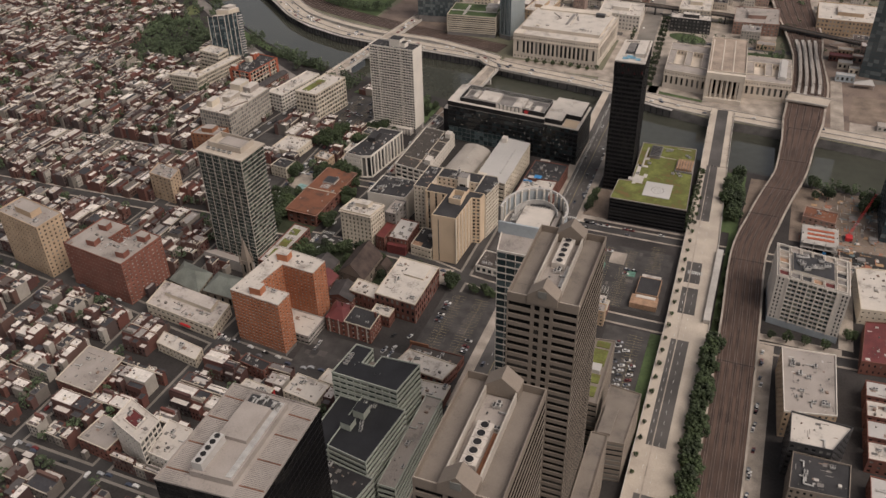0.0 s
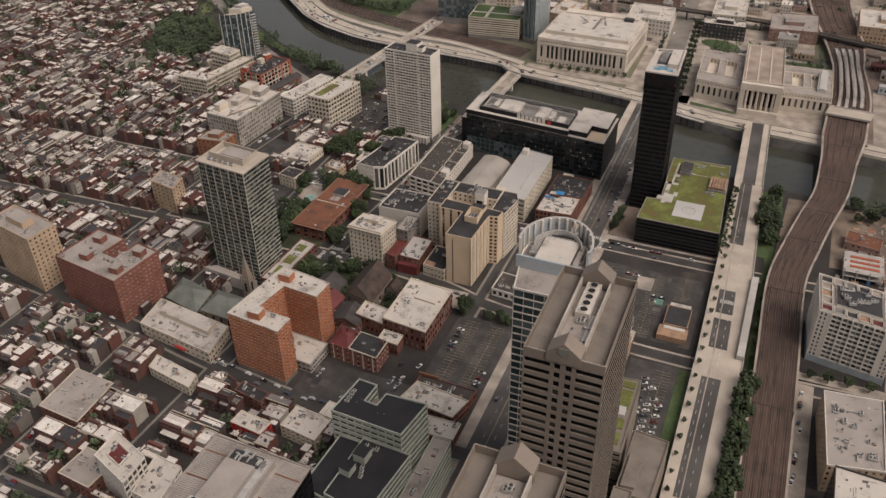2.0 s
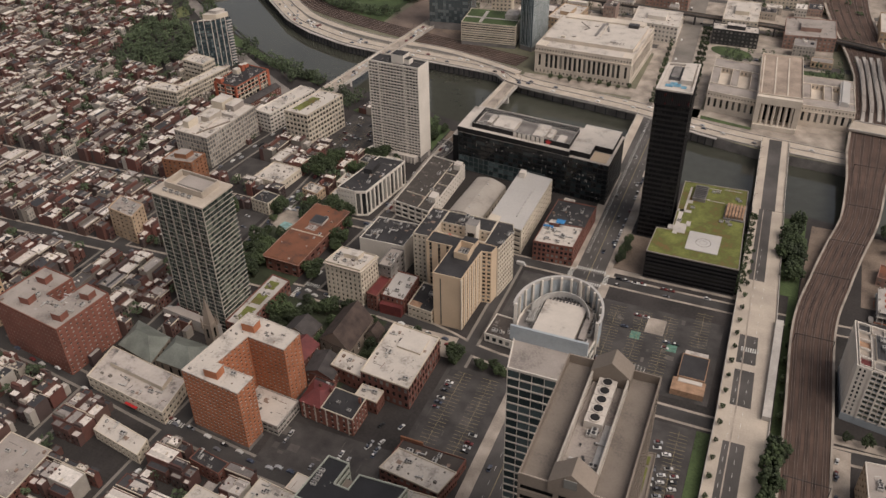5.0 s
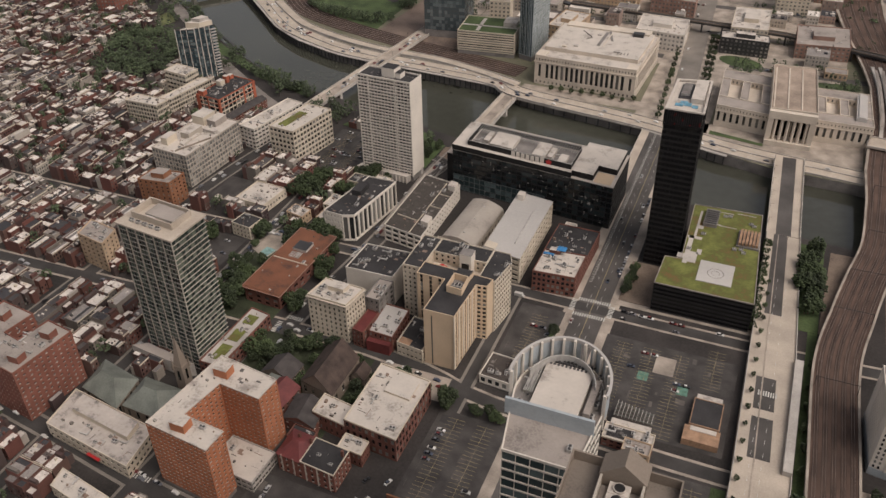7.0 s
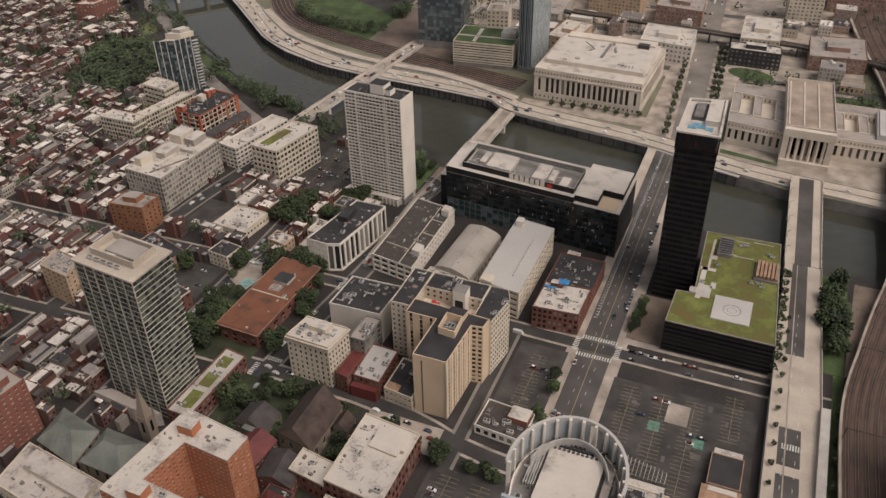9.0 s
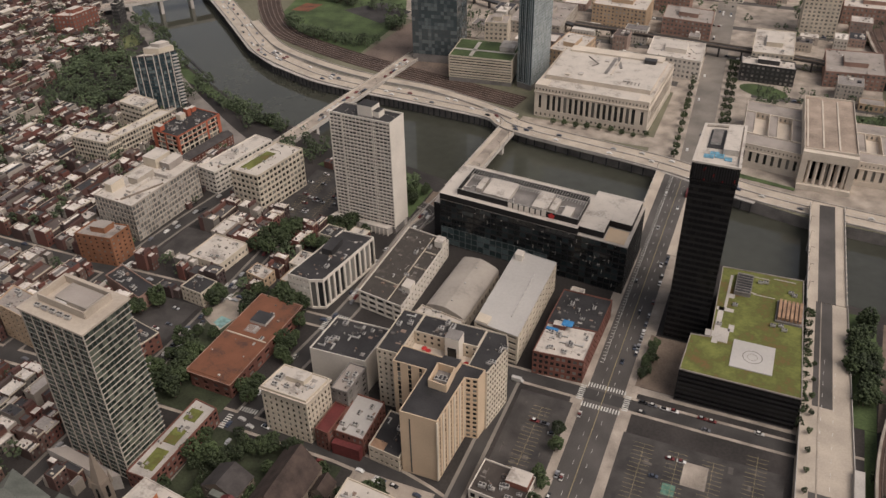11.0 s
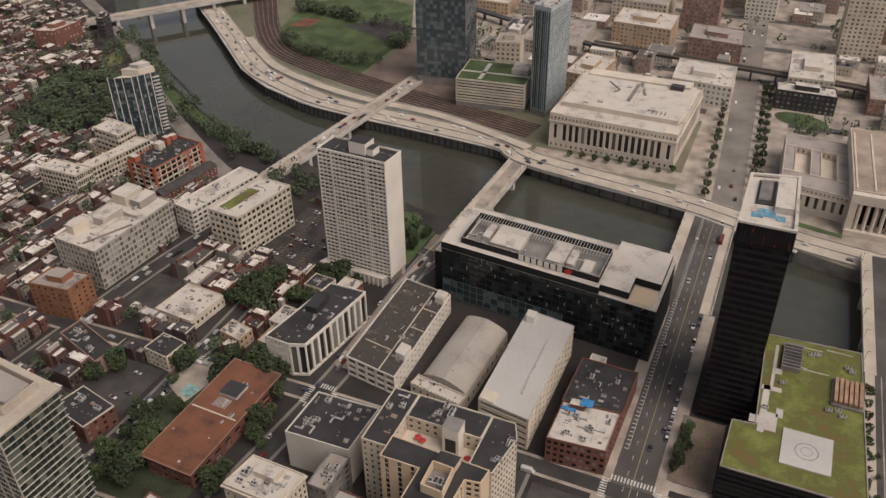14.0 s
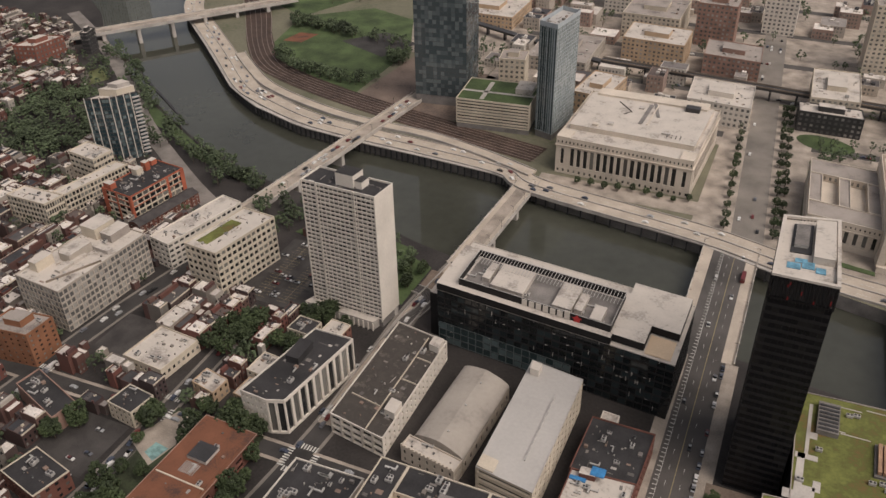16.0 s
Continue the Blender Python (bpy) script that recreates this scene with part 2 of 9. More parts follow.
    # brick lightened so that far blocks carry the haze in their colour
    rosebrick=mat("faded_and_hazed_brick", (0.3, 0.185, 0.145), 0.9, var=0.15, big=0.1, fine=2),
    g_green=glass("greenish_glass", (0.04, 0.052, 0.044), (0.19, 0.2, 0.155), 0.5, 0.1),
    g_green_i=glass("greenish_glass_panes", (0.04, 0.052, 0.044), (0.19, 0.2, 0.155), 0.5, 0.1, isl=True),
)


# ---- building kit ----
class Geo:
    """Gathers boxes and slabs into one mesh."""

    def __init__(self):
        self.v, self.f, self.m = [], [], []

    def add(self, verts, faces, mi=0):
        k = len(self.v)
        self.v += verts
        self.f += [tuple(k + i for i in f) for f in faces]
        self.m += [mi] * len(faces)
        return self

    def prism(self, poly, z0, z1, mi=0, mtop=None):
        n = len(poly)
        v = [(x, y, z0) for x, y in poly] + [(x, y, z1) for x, y in poly]
        f = [(i, (i + 1) % n, n + (i + 1) % n, n + i) for i in range(n)]
        self.add(v, f + [tuple(range(n - 1, -1, -1))], mi)
        k = len(self.v) - 2 * n
        self.f.append(tuple(range(k + n, k + 2 * n)))
        self.m.append(mi if mtop is None else mtop)
        return self

    def box(self, x0, x1, y0, y1, z0, z1, mi=0):
        return self.prism([(x0, y0), (x1, y0), (x1, y1), (x0, y1)], z0, z1, mi)

    def bar(self, p, q, w, z0, z1, mi=0):
        """A straight wall or kerb from p to q."""
        d = Vector((q[0] - p[0], q[1] - p[1])).normalized() * (w / 2)
        a, b = (p[0] + d.y, p[1] - d.x), (p[0] - d.y, p[1] + d.x)
        c, e = (q[0] - d.y, q[1] + d.x), (q[0] + d.y, q[1] - d.x)
        return self.prism([a, e, c, b], z0, z1, mi)

    def cyl(self, x, y, z0, z1, r, n=10, mi=0, r1=None):
        r1 = r if r1 is None else r1
        v = [(x + r * math.cos(6.2832 * i / n), y + r * math.sin(6.2832 * i / n), z0) for i in range(n)]
        v += [(x + r1 * math.cos(6.2832 * i / n), y + r1 * math.sin(6.2832 * i / n), z1) for i in range(n)]
        return self.add(v, [(i, (i + 1) % n, n + (i + 1) % n, n + i) for i in range(n)] + [tuple(range(n, 2 * n)), tuple(range(n - 1, -1, -1))], mi)

    def weld(self):
        """Joins corners that meet, so that the pieces are one."""
        seen, at, out = {}, [], []
        for v in self.v:
            k = tuple(round(c, 3) for c in v)
            if k not in seen:
                seen[k] = len(out)
                out.append(v)
            at.append(seen[k])
        self.v, self.f = out, [tuple(at[i] for i in f) for f in self.f]
        return self

    def make(self, name, mats, parent=None, label="", kind="", at=None):
        me = bpy.data.meshes.new(name)
        o = Vector(at) if at is not None else (base_of(parent) if parent else Vector((0, 0, 0)))
        me.from_pydata([(x - o.x, y - o.y, z - o.z) for x, y, z in self.v], [], self.f)
        for m in mats if isinstance(mats, (list, tuple)) else [mats]:
            me.materials.append(m)
        me.polygons.foreach_set("material_index", self.m)
        me.update()
        ob = new(name, me)
        if parent:
            ob.parent = parent
        else:
            ob.location = o
        return tagged(ob, label, kind=kind)


def base_of(ob):
    p = Vector(ob.location)
    while ob.parent:
        ob = ob.parent
        p += Vector(ob.location)
    return p


def part(name, bm, material, parent, label=""):
    me = bpy.data.meshes.new(name)
    bm.to_mesh(me)
    bm.free()
    me.materials.append(material)
    ob = new(name, me)
    ob.parent = parent
    return tagged(ob, label)


def thing(name, x, y, z, label, category, group="", kind=""):
    ob = new(name)
    ob.location = (x, y, z)
    ob.empty_display_size = 0.5
    return tagged(ob, label, category, group, kind)


PANES, FOOT = {}, []


def pane_mesh(w, h, material, frame_mat=None):
    """A window of that size: a thin pane with a sill, a head and a mullion."""
    key = (round(w, 2), round(h, 2), material.name, frame_mat.name if frame_mat else "")
    if key not in PANES:
        g = Geo()
        g.box(-w / 2, w / 2, 0.0, 0.05, -h / 2, h / 2, 0)
        if frame_mat:
            t = min(0.4, h * 0.2)
            g.box(-w / 2, w / 2, -0.06, -0.003, -h / 2, -h / 2 + t, 1)
            for k in range(1, max(2, round(w / 1.6))):
                u = -w / 2 + w * k / max(2, round(w / 1.6))
                g.box(u - 0.05, u + 0.05, -0.06, -0.003, -h / 2 + t, h / 2, 1)
        me = bpy.data.meshes.new("window")
        me.from_pydata(g.v, [], g.f)
        me.materials.append(material)
        if frame_mat:
            me.materials.append(frame_mat)
        me.polygons.foreach_set("material_index", g.m)
        me.update()
        PANES[key] = (me, g)
    return PANES[key]


def facade(th, p, q, z0, z1, nb, nf, ww, wh, wall, pane, pane_i, depth=0.3, budget=0, frame_mat=None, edge=0.0, lift=0.0, name="wall"):
    """A wall from p to q with nb by nf openings cut into it, each with its window. ww, wh: the openings' share of a bay and a storey."""
    d = Vector((q[0] - p[0], q[1] - p[1], 0))
    width = d.length
    d.normalize()
    n = Vector((d.y, -d.x, 0))
    o = Vector((p[0], p[1], 0))
    g, rest = Geo(), Geo()
    put = lambda u, z, k=0.0: tuple(o + d * u - n * k + Vector((0, 0, z)))
    if edge:
        for u0, u1 in ((0, edge), (width - edge, width)):
            g.add([put(u0, z0), put(u1, z0), put(u1, z1), put(u0, z1)], [(0, 1, 2, 3)])
    cw, fh = (width - 2 * edge) / nb, (z1 - z0) / nf
    w, h = cw * ww, fh * wh
    me, pg = pane_mesh(w, h, pane, frame_mat)
    rz = math.atan2(d.y, d.x)
    base = base_of(th)
    cells = [(i, j) for j in range(nf - 1, -1, -1) for i in range(nb)]
    for c, (i, j) in enumerate(cells):
        u0, u1, a, b = edge + i * cw, edge + (i + 1) * cw, z0 + j * fh, z0 + (j + 1) * fh
        um, zm = (u0 + u1) / 2, (a + b) / 2 + lift * fh
        l, r, lo, hi = um - w / 2, um + w / 2, zm - h / 2, zm + h / 2
        g.add([put(u0, a), put(u1, a), put(u1, b), put(u0, b), put(l, lo), put(r, lo), put(r, hi), put(l, hi),
               put(l, lo, depth), put(r, lo, depth), put(r, hi, depth), put(l, hi, depth)],
              [(0, 1, 5, 4), (1, 2, 6, 5), (2, 3, 7, 6), (3, 0, 4, 7), (4, 5, 9, 8), (5, 6, 10, 9), (6, 7, 11, 10), (7, 4, 8, 11)])
        at = o + d * um - n * depth + Vector((0, 0, zm))
        if c < budget:
            ob = new("window", me)
            ob.parent = th
            ob.location, ob.rotation_euler = at - base, (0, 0, rz)
        else:
            k0 = 16 if frame_mat else 8
            rest.add([tuple(at + d * x - n * y + Vector((0, 0, z))) for x, y, z in pg.v[:k0]], pg.f[:k0 * 3 // 4])
            if frame_mat:
                rest.m[-6:] = [1] * 6
    g.weld().make(name, wall, th)
    if rest.v:
        rest.make("window", [pane_i, frame_mat] if frame_mat else pane_i, th, kind="stuff")


def inset(poly, k):
    """The polygon (counter-clockwise) drawn in by k metres."""
    out, n = [], len(poly)
    for i in range(n):
        a, b, c = Vector(poly[i - 1]), Vector(poly[i]), Vector(poly[(i + 1) % n])
        d1, d2 = (b - a).normalized(), (c - b).normalized()
        n1, n2 = Vector((-d1.y, d1.x)), Vector((-d2.y, d2.x))
        s = (n1 + n2) / max(0.2, 1 + n1.dot(n2))
        out.append(tuple(b + s * k))
    return out


def flat_roof(th, poly, z, roof, rim, high=0.8, thick=0.4):
    top = Geo().prism(inset(poly, thick + 0.003), z - 0.5, z).make("roof", roof, th)
    g, ins, n = Geo(), inset(poly, thick), len(poly)
    out = inset(poly, -0.04)
    for i in range(n):
        j = (i + 1) % n
        g.prism([out[i], out[j], ins[j], ins[i]], z - 0.25, z + high)
    g.make("parapet", rim, th)
    return top


def fan_unit(th, x, y, z, s=1.0, kind=0, rz=0.0):
    """Roof plant: an air handler with fan rings, a duct run or a vent."""
    g = Geo()
    c, sn = math.cos(rz), math.sin(rz)
    if kind == 0:
        g.box(-1.4 * s, 1.4 * s, -0.9 * s, 0.9 * s, 0.25, 1.5 * s)
        for k in (-0.7, 0.7):
            g.cyl(k * s, 0, 1.5 * s, 1.5 * s + 0.25, 0.55 * s, 10, 1)
        g.box(-1.2 * s, 1.2 * s, -0.8 * s, 0.8 * s, 0, 0.25, 1)
    elif kind == 1:
        g.box(-2.2 * s, 2.2 * s, -0.35 * s, 0.35 * s, 0.4, 1.0)
        g.box(1.6 * s, 2.2 * s, 0.35 * s, 1.9 * s, 0.4, 1.0)
        for k in (-1.8, 0, 1.5):
            g.box(k * s - 0.1, k * s + 0.1, -0.25 * s, 0.25 * s, 0, 0.4, 1)
    else:
        g.cyl(0, 0, 0, 0.9 * s, 0.3 * s, 8)
        g.cyl(0, 0, 0.9 * s, 1.15 * s, 0.48 * s, 8, 1)
    g.v = [(x + c * a - sn * b, y + sn * a + c * b, z + e) for a, b, e in g.v]
    return g.make(("air_handler", "duct", "vent")[kind], [M["steel"], M["dkgrey"]], th)


def penthouse(th, poly, z, h, wall, roof, name="penthouse"):
    Geo().prism(poly, z, z + h, 0, 1).prism(inset(poly, -0.12), z + h, z + h + 0.18, 0, 1).make(name, [wall, roof], th)


def quad4(a, b, c):
    """Footprint from near-left, near-right and far-right corners."""
    return [a, b, c, (a[0] + c[0] - b[0], a[1] + c[1] - b[1])]


def lerp(poly, u, v):
    a, b, c, d = (Vector(p) for p in poly[:4])
    return tuple((a * (1 - u) + b * u) * (1 - v) + (d * (1 - u) + c * u) * v)


def sub(poly, u0, u1, v0, v1):
    return [lerp(poly, u0, v0), lerp(poly, u1, v0), lerp(poly, u1, v1), lerp(poly, u0, v1)]


bits_mat = palette("roof_bits", [(0.42, 0.38, 0.34), (0.17, 0.15, 0.135), (0.3, 0.27, 0.24), (0.46, 0.42, 0.37), (0.17, 0.145, 0.125), (0.36, 0.325, 0.29), (0.1, 0.088, 0.08), (0.22, 0.15, 0.115)], 0.8, 0.3, 2.0, 0.25)


def roof_bits(top, poly, z, seed):
    """Patches, pipes, curbs and small vents scattered over a roof."""
    rnd, g = random.Random(seed * 7 + 1), Geo()
    a, b, c = Vector(poly[0]), Vector(poly[1]), Vector(poly[-1])
    ex, ey = (b - a), (c - a)
    area = abs(ex.x * ey.y - ex.y * ey.x)
    ex.normalize()
    ey = Vector((-ex.y, ex.x))
    xs_, ys_ = [p[0] for p in poly], [p[1] for p in poly]
    core = inset(poly, 1.6)
    done = 0
    for _ in range(600):
        if done >= min(34, area / 38):
            break
        p = Vector((rnd.uniform(min(xs_), max(xs_)), rnd.uniform(min(ys_), max(ys_))))
        if not inside(core, p.x, p.y):
            continue
        done += 1
        r = rnd.random()
        if r < 0.28:
            w, d, h = rnd.uniform(0.8, 3.4), rnd.uniform(0.5, 2.6), 0.012 + 0.0007 * done
        elif r < 0.5:
            w, d, h = rnd.choice(((rnd.uniform(2, 6), 0.16), (0.16, rnd.uniform(2, 6)))) + (0.22,)
        elif r < 0.85:
            w, d, h = rnd.uniform(0.3, 0.9), rnd.uniform(0.3, 0.9), rnd.uniform(0.3, 1.0)
        else:
            w, d, h = rnd.uniform(0.8, 2.2), rnd.uniform(0.8, 2.2), rnd.uniform(0.6, 1.5)
        q = [p + ex * u * w / 2 + ey * v * d / 2 for u, v in ((-1, -1), (1, -1), (1, 1), (-1, 1))]
        if all(inside(core, c_.x, c_.y) for c_ in q):
            g.prism([tuple(c_) for c_ in q], z - 0.02, z + h)
    if g.v:
        g.make("roof_scatter", bits_mat, top, kind="stuff")


def inside(poly, x, y, grow=0.0):
    """Whether a place lies in a footprint, or nearer to it than grow."""
    n, odd = len(poly), False
    for i in range(n):
        (x0, y0), (x1, y1) = poly[i], poly[(i + 1) % n]
        if (y0 > y) != (y1 > y) and x < (x1 - x0) * (y - y0) / (y1 - y0) + x0:
            odd = not odd
        if grow:
            dx, dy = x1 - x0, y1 - y0
            t = max(0, min(1, ((x - x0) * dx + (y - y0) * dy) / (dx * dx + dy * dy)))
            if math.hypot(x - x0 - t * dx, y - y0 - t * dy) < grow:
                return True
    return odd


def building(name, label, poly, h, sides, wall, roof, rim=None, pane="g_dark", z0=0.0, clutter=4, budget=40, frame_mat=None, seed=1, base=0.0, depth=0.3, category="building", high=0.8, edge=0.0, pent=None, group="", lift=0.0):
    """A building: a facade on each side, flat roof, parapet, roof plant. sides: (bays, storeys, width share, height share) or None."""
    rnd, budget = random.Random(seed), math.ceil(budget * 0.16)
    cx, cy = sum(p[0] for p in poly) / len(poly), sum(p[1] for p in poly) / len(poly)
    th = thing(name, cx, cy, z0, label, category, group)
    FOOT.append(poly)
    n = len(poly)
    if base:
        Geo().prism(inset(poly, 0.25), z0, z0 + base).make("ground_storey", M["conc_dk"], th)
    for i in range(n):
        s = sides[i % len(sides)]
        p, q = poly[i], poly[(i + 1) % n]
        if s is None:
            Geo().add([(*p, z0 + base), (*q, z0 + base), (*q, z0 + h), (*p, z0 + h)], [(0, 1, 2, 3)]).make("wall", M[wall], th)
        else:
            seen = i in (0, 1) or n > 4
            facade(th, p, q, z0 + base, z0 + h, *s, M[wall], M[pane], M[pane + "_i"], depth, budget if seen else 0, frame_mat and M[frame_mat], edge, lift)
    top = flat_roof(th, poly, z0 + h, M[roof], M[rim or wall], high)
    if clutter:
        roof_bits(top, poly, z0 + h, seed)
    if pent:
        for u0, u1, v0, v1, ph in pent:
            penthouse(top, sub(poly, u0, u1, v0, v1), z0 + h - 0.02, ph, M[rim or wall], M[roof])
    for k in range(clutter):
        u, v = rnd.uniform(0.12, 0.88), rnd.uniform(0.12, 0.88)
        if pent and any(a - 0.08 < u < b + 0.08 and c - 0.08 < v < d + 0.08 for a, b, c, d, _ in pent):
            continue
        x, y = lerp(poly, u, v)
        fan_unit(top, x, y, z0 + h, rnd.uniform(0.7, 1.3), rnd.choice((0, 0, 1, 2)), rnd.choice((0, 1.57)))
    return th


def slab(name, poly, z0, z1, material, label="", kind="structure"):
    ob = Geo().prism(poly, z0, z1).make(name, material)
    return tagged(ob, label, kind=kind)


def rect(x0, x1, y0, y1):
    return [(x0, y0), (x1, y0), (x1, y1), (x0, y1)]


# ---- terrain: one sheet with the river cut into it ----
EAST = [(-4500, 900), (-1500, 830), (-900, 600), (-690, 450), (-600, 362), (-520, 308), (-436, 257), (-385, 228), (-317, 206), (-240, 190), (-177, 172), (-60, 146), (20, 137), (92, 124), (117, 118), (190, 112), (260, 118), (420, 105), (1500, 60), (4500, 0)]
WEST = [(-4500, 1150), (-1500, 1050), (-900, 780), (-690, 590), (-600, 481), (-520, 411), (-440, 338), (-400, 313), (-344, 293), (-286, 286), (-228, 283), (-165, 278), (-134, 262), (-19, 242), (40, 222), (88, 210), (150, 206), (260, 190), (1500, 150), (4500, 100)]
WATER = -9.0


def interp(line, x):
    for (x0, y0), (x1, y1) in zip(line, line[1:]):
        if x0 <= x <= x1:
            return y0 + (y1 - y0) * (x - x0) / (x1 - x0)
    return line[0][1]


xs = sorted({p[0] for p in EAST} | {p[0] for p in WEST})
g = Geo()
for x in xs:
    e, w = interp(EAST, x), interp(WEST, x)
    g.v += [(x, -4500, 0), (x, e, 0), (x, e, WATER - 3), (x, w, WATER - 3), (x, w, 0), (x, 4500, 0)]
for i in range(len(xs) - 1):
    for k in range(5):
        a = 6 * i + k
        g.f.append((a, a + 6, a + 7, a + 1))
        g.m.append((0, 1, 0, 1, 2)[k])
ground = tagged(g.make("ground", [M["ground"], M["conc_dk"], M["westland"]]), "worn grey-brown city ground, darkened for shade in the gaps", kind="structure")
g = Geo()
for x in xs:
    g.v += [(x, interp(EAST, x) + 0.02, WATER), (x, interp(WEST, x) - 0.02, WATER)]
for i in range(len(xs) - 1):
    g.f.append((2 * i, 2 * i + 2, 2 * i + 3, 2 * i + 1))
    g.m.append(0)
tagged(g.make("water", M["water"]), "calm dark green-grey river water", kind="structure")


def ribbon(name, pts, width, z, thick, material, label="", kerb=None, kerb_w=0.5, kerb_h=0.9, wide=None):
    """A road, track bed or deck that follows a line of points (x, y) or (x, y, z)."""
    g, n, rows = Geo(), len(pts), []
    for i, p in enumerate(pts):
        a, b = pts[max(0, i - 1)], pts[min(n - 1, i + 1)]
        d = Vector((b[0] - a[0], b[1] - a[1])).normalized()
        s = Vector((d.y, -d.x))
        zz = p[2] if len(p) > 2 else z
        rows.append((Vector(p[:2]), s, zz))
    def strip(o0, o1, up, down, mi):
        k = len(g.v)
        for (c, s, zz), f in zip(rows, wide or [1.0] * n):
            p, q = c + s * o0 * f, c + s * o1 * f
            g.v.extend([(p.x, p.y, zz + up), (q.x, q.y, zz + up), (q.x, q.y, zz + down), (p.x, p.y, zz + down)])
        for i in range(n - 1):
            for e in range(4):
                a, b = k + 4 * i + e, k + 4 * i + (e + 1) % 4
                g.f.append((a, a + 4, b + 4, b))
                g.m.append(mi)
        g.f.extend([tuple(k + e for e in (0, 1, 2, 3)), tuple(k + 4 * (n - 1) + e for e in (3, 2, 1, 0))])
        g.m.extend([mi, mi])
    strip(-width / 2, width / 2, 0, -thick, 0)
    if kerb:
        strip(-width / 2 - kerb_w, -width / 2, kerb_h, -thick - 0.3, 1)
        strip(width / 2, width / 2 + kerb_w, kerb_h, -thick - 0.3, 1)
    return tagged(g.make(name, [material, kerb or material]), label, kind="structure")


def smooth(pts, n=6):
    out = []
    for i in range(len(pts) - 1):
        p0, p1, p2, p3 = (np.array(pts[k]) for k in (max(0, i - 1), i, i + 1, min(len(pts) - 1, i + 2)))
        for s in range(n):
            t = s / n
            out.append(tuple(0.5 * (2 * p1 + (p2 - p0) * t + (2 * p0 - 5 * p1 + 4 * p2 - p3) * t * t + (3 * p1 - p0 - 3 * p2 + p3) * t ** 3)))
    return out + [tuple(pts[-1])]


# ---- streets ----
CHESTNUT = [(-185, -460), (-176, -230), (-167, -93), (-157, 10), (-157, 110), (-151, 162)]
WALNUT = [(-335, -460), (-326, -180), (-313, 20), (-301, 110), (-305, 162)]
SANSOM = [(-243, -460), (-240, -150), (-234, -60), (-237, 80)]
ROADS = [("road_market", [(2, -470), (2, 131.9)], 19), ("road_chestnut", CHESTNUT, 9.5), ("road_walnut", WALNUT, 10), ("road_sansom", SANSOM, 7.5),
         ("road_cross_a", [(-760, -20), (-350, -14), (-150, -9), (95, -11), (230, -4)], 8), ("road_cross_b", [(-760, -120), (-167, -95), (-29, -110), (95, -116), (230, -110)], 8.5),
         ("road_cross_c", [(-760, -190), (-347, -205), (-122, -233), (95, -236)], 9), ("road_cross_d", [(-500, -340), (-10, -350)], 4.5),
         ("road_ranstead", [(-47, -230), (-47, -10)], 6), ("road_river_drive", [(-420, 190), (-300, 140)], 7)]
for i, (nm, pts, w) in enumerate(ROADS):
    ribbon(nm, smooth(pts, 5), w, 0.032 + 0.003 * i, 0.2, M["asphalt" if w > 15 else "asphalt_dk"], "dark worn asphalt city street")
    ribbon(nm.replace("road", "pavement"), smooth(pts, 5), w + (13 if w > 15 else 3.6), 0.004 + 0.002 * i, 0.2, M["walk" if w > 15 or "cross_a" in nm or "cross_b" in nm else "paleroad"], "concrete pavement beside the street")


def dashes(th_name, pts, off, length, gap, width, z, material, label):
    """Lane marks along a line of points."""
    g, acc = Geo(), 0.0
    for (x0, y0), (x1, y1) in zip(pts, pts[1:]):
        d = Vector((x1 - x0, y1 - y0))
        L = d.length
        d.normalize()
        s = Vector((d.y, -d.x)) * off
        t = 0.0
        while t < L:
            e = min(L, t + length)
            g.bar((x0 + d.x * t + s.x, y0 + d.y * t + s.y), (x0 + d.x * e + s.x, y0 + d.y * e + s.y), width, z, z + 0.008)
            t += length + gap
    return tagged(g.make(th_name, material), label, kind="structure")


for off in (-3.3, 3.3):
    dashes("lane_marks", [(2, -280), (2, 238)], off, 3, 7, 0.18, 0.066, M["line"], "worn white dashed lane marks on asphalt")
dashes("centre_line", [(2, -280), (2, 238)], 0.0, 60, 0.1, 0.35, 0.066, M["yellow"], "worn yellow double centre line on asphalt")


dashes("bike_lane_marks", [(2, 16), (2, 238)], -7.6, 0.45, 2.4, 1.7, 0.066, M["line"], "white bike lane ticks beside the kerb")
dashes("bike_lane_line", [(2, 16), (2, 238)], -6.5, 30, 1.0, 0.2, 0.066, M["line"], "worn white bike lane edge line")


def crossing(x0, x1, y, along_x=True, n=None, ln=3.2):
    """Zebra bars across a street."""
    g = Geo()
    a = x0
    while a < x1:
        if along_x:
            g.box(a, a + 0.75, y - ln / 2, y + ln / 2, 0.066, 0.072)
        else:
            g.box(y - ln / 2, y + ln / 2, a, a + 0.75, 0.066, 0.072)
        a += 1.5
    tagged(g.make("crosswalk", M["line"]), "worn white zebra crosswalk on asphalt", kind="structure")


for a in ((-8, 12, -3.2), (-8, 12, -18.5), (-162, -152, -2), (-162, -152, -17), (-8, 12, -104), (-8, 12, -120), (-172, -162, -87), (-181, -171, -224), (-318, -308, -7), (-242, -232, 0)):
    crossing(*a)
for a in ((-16, -5, 14), (-16, -5, -10), (-16, -4, -151), (-16, -4, -164), (-120, -109, -160), (-18, -6, -231), (-104, -92, -174)):
    crossing(a[0], a[1], a[2], along_x=False)


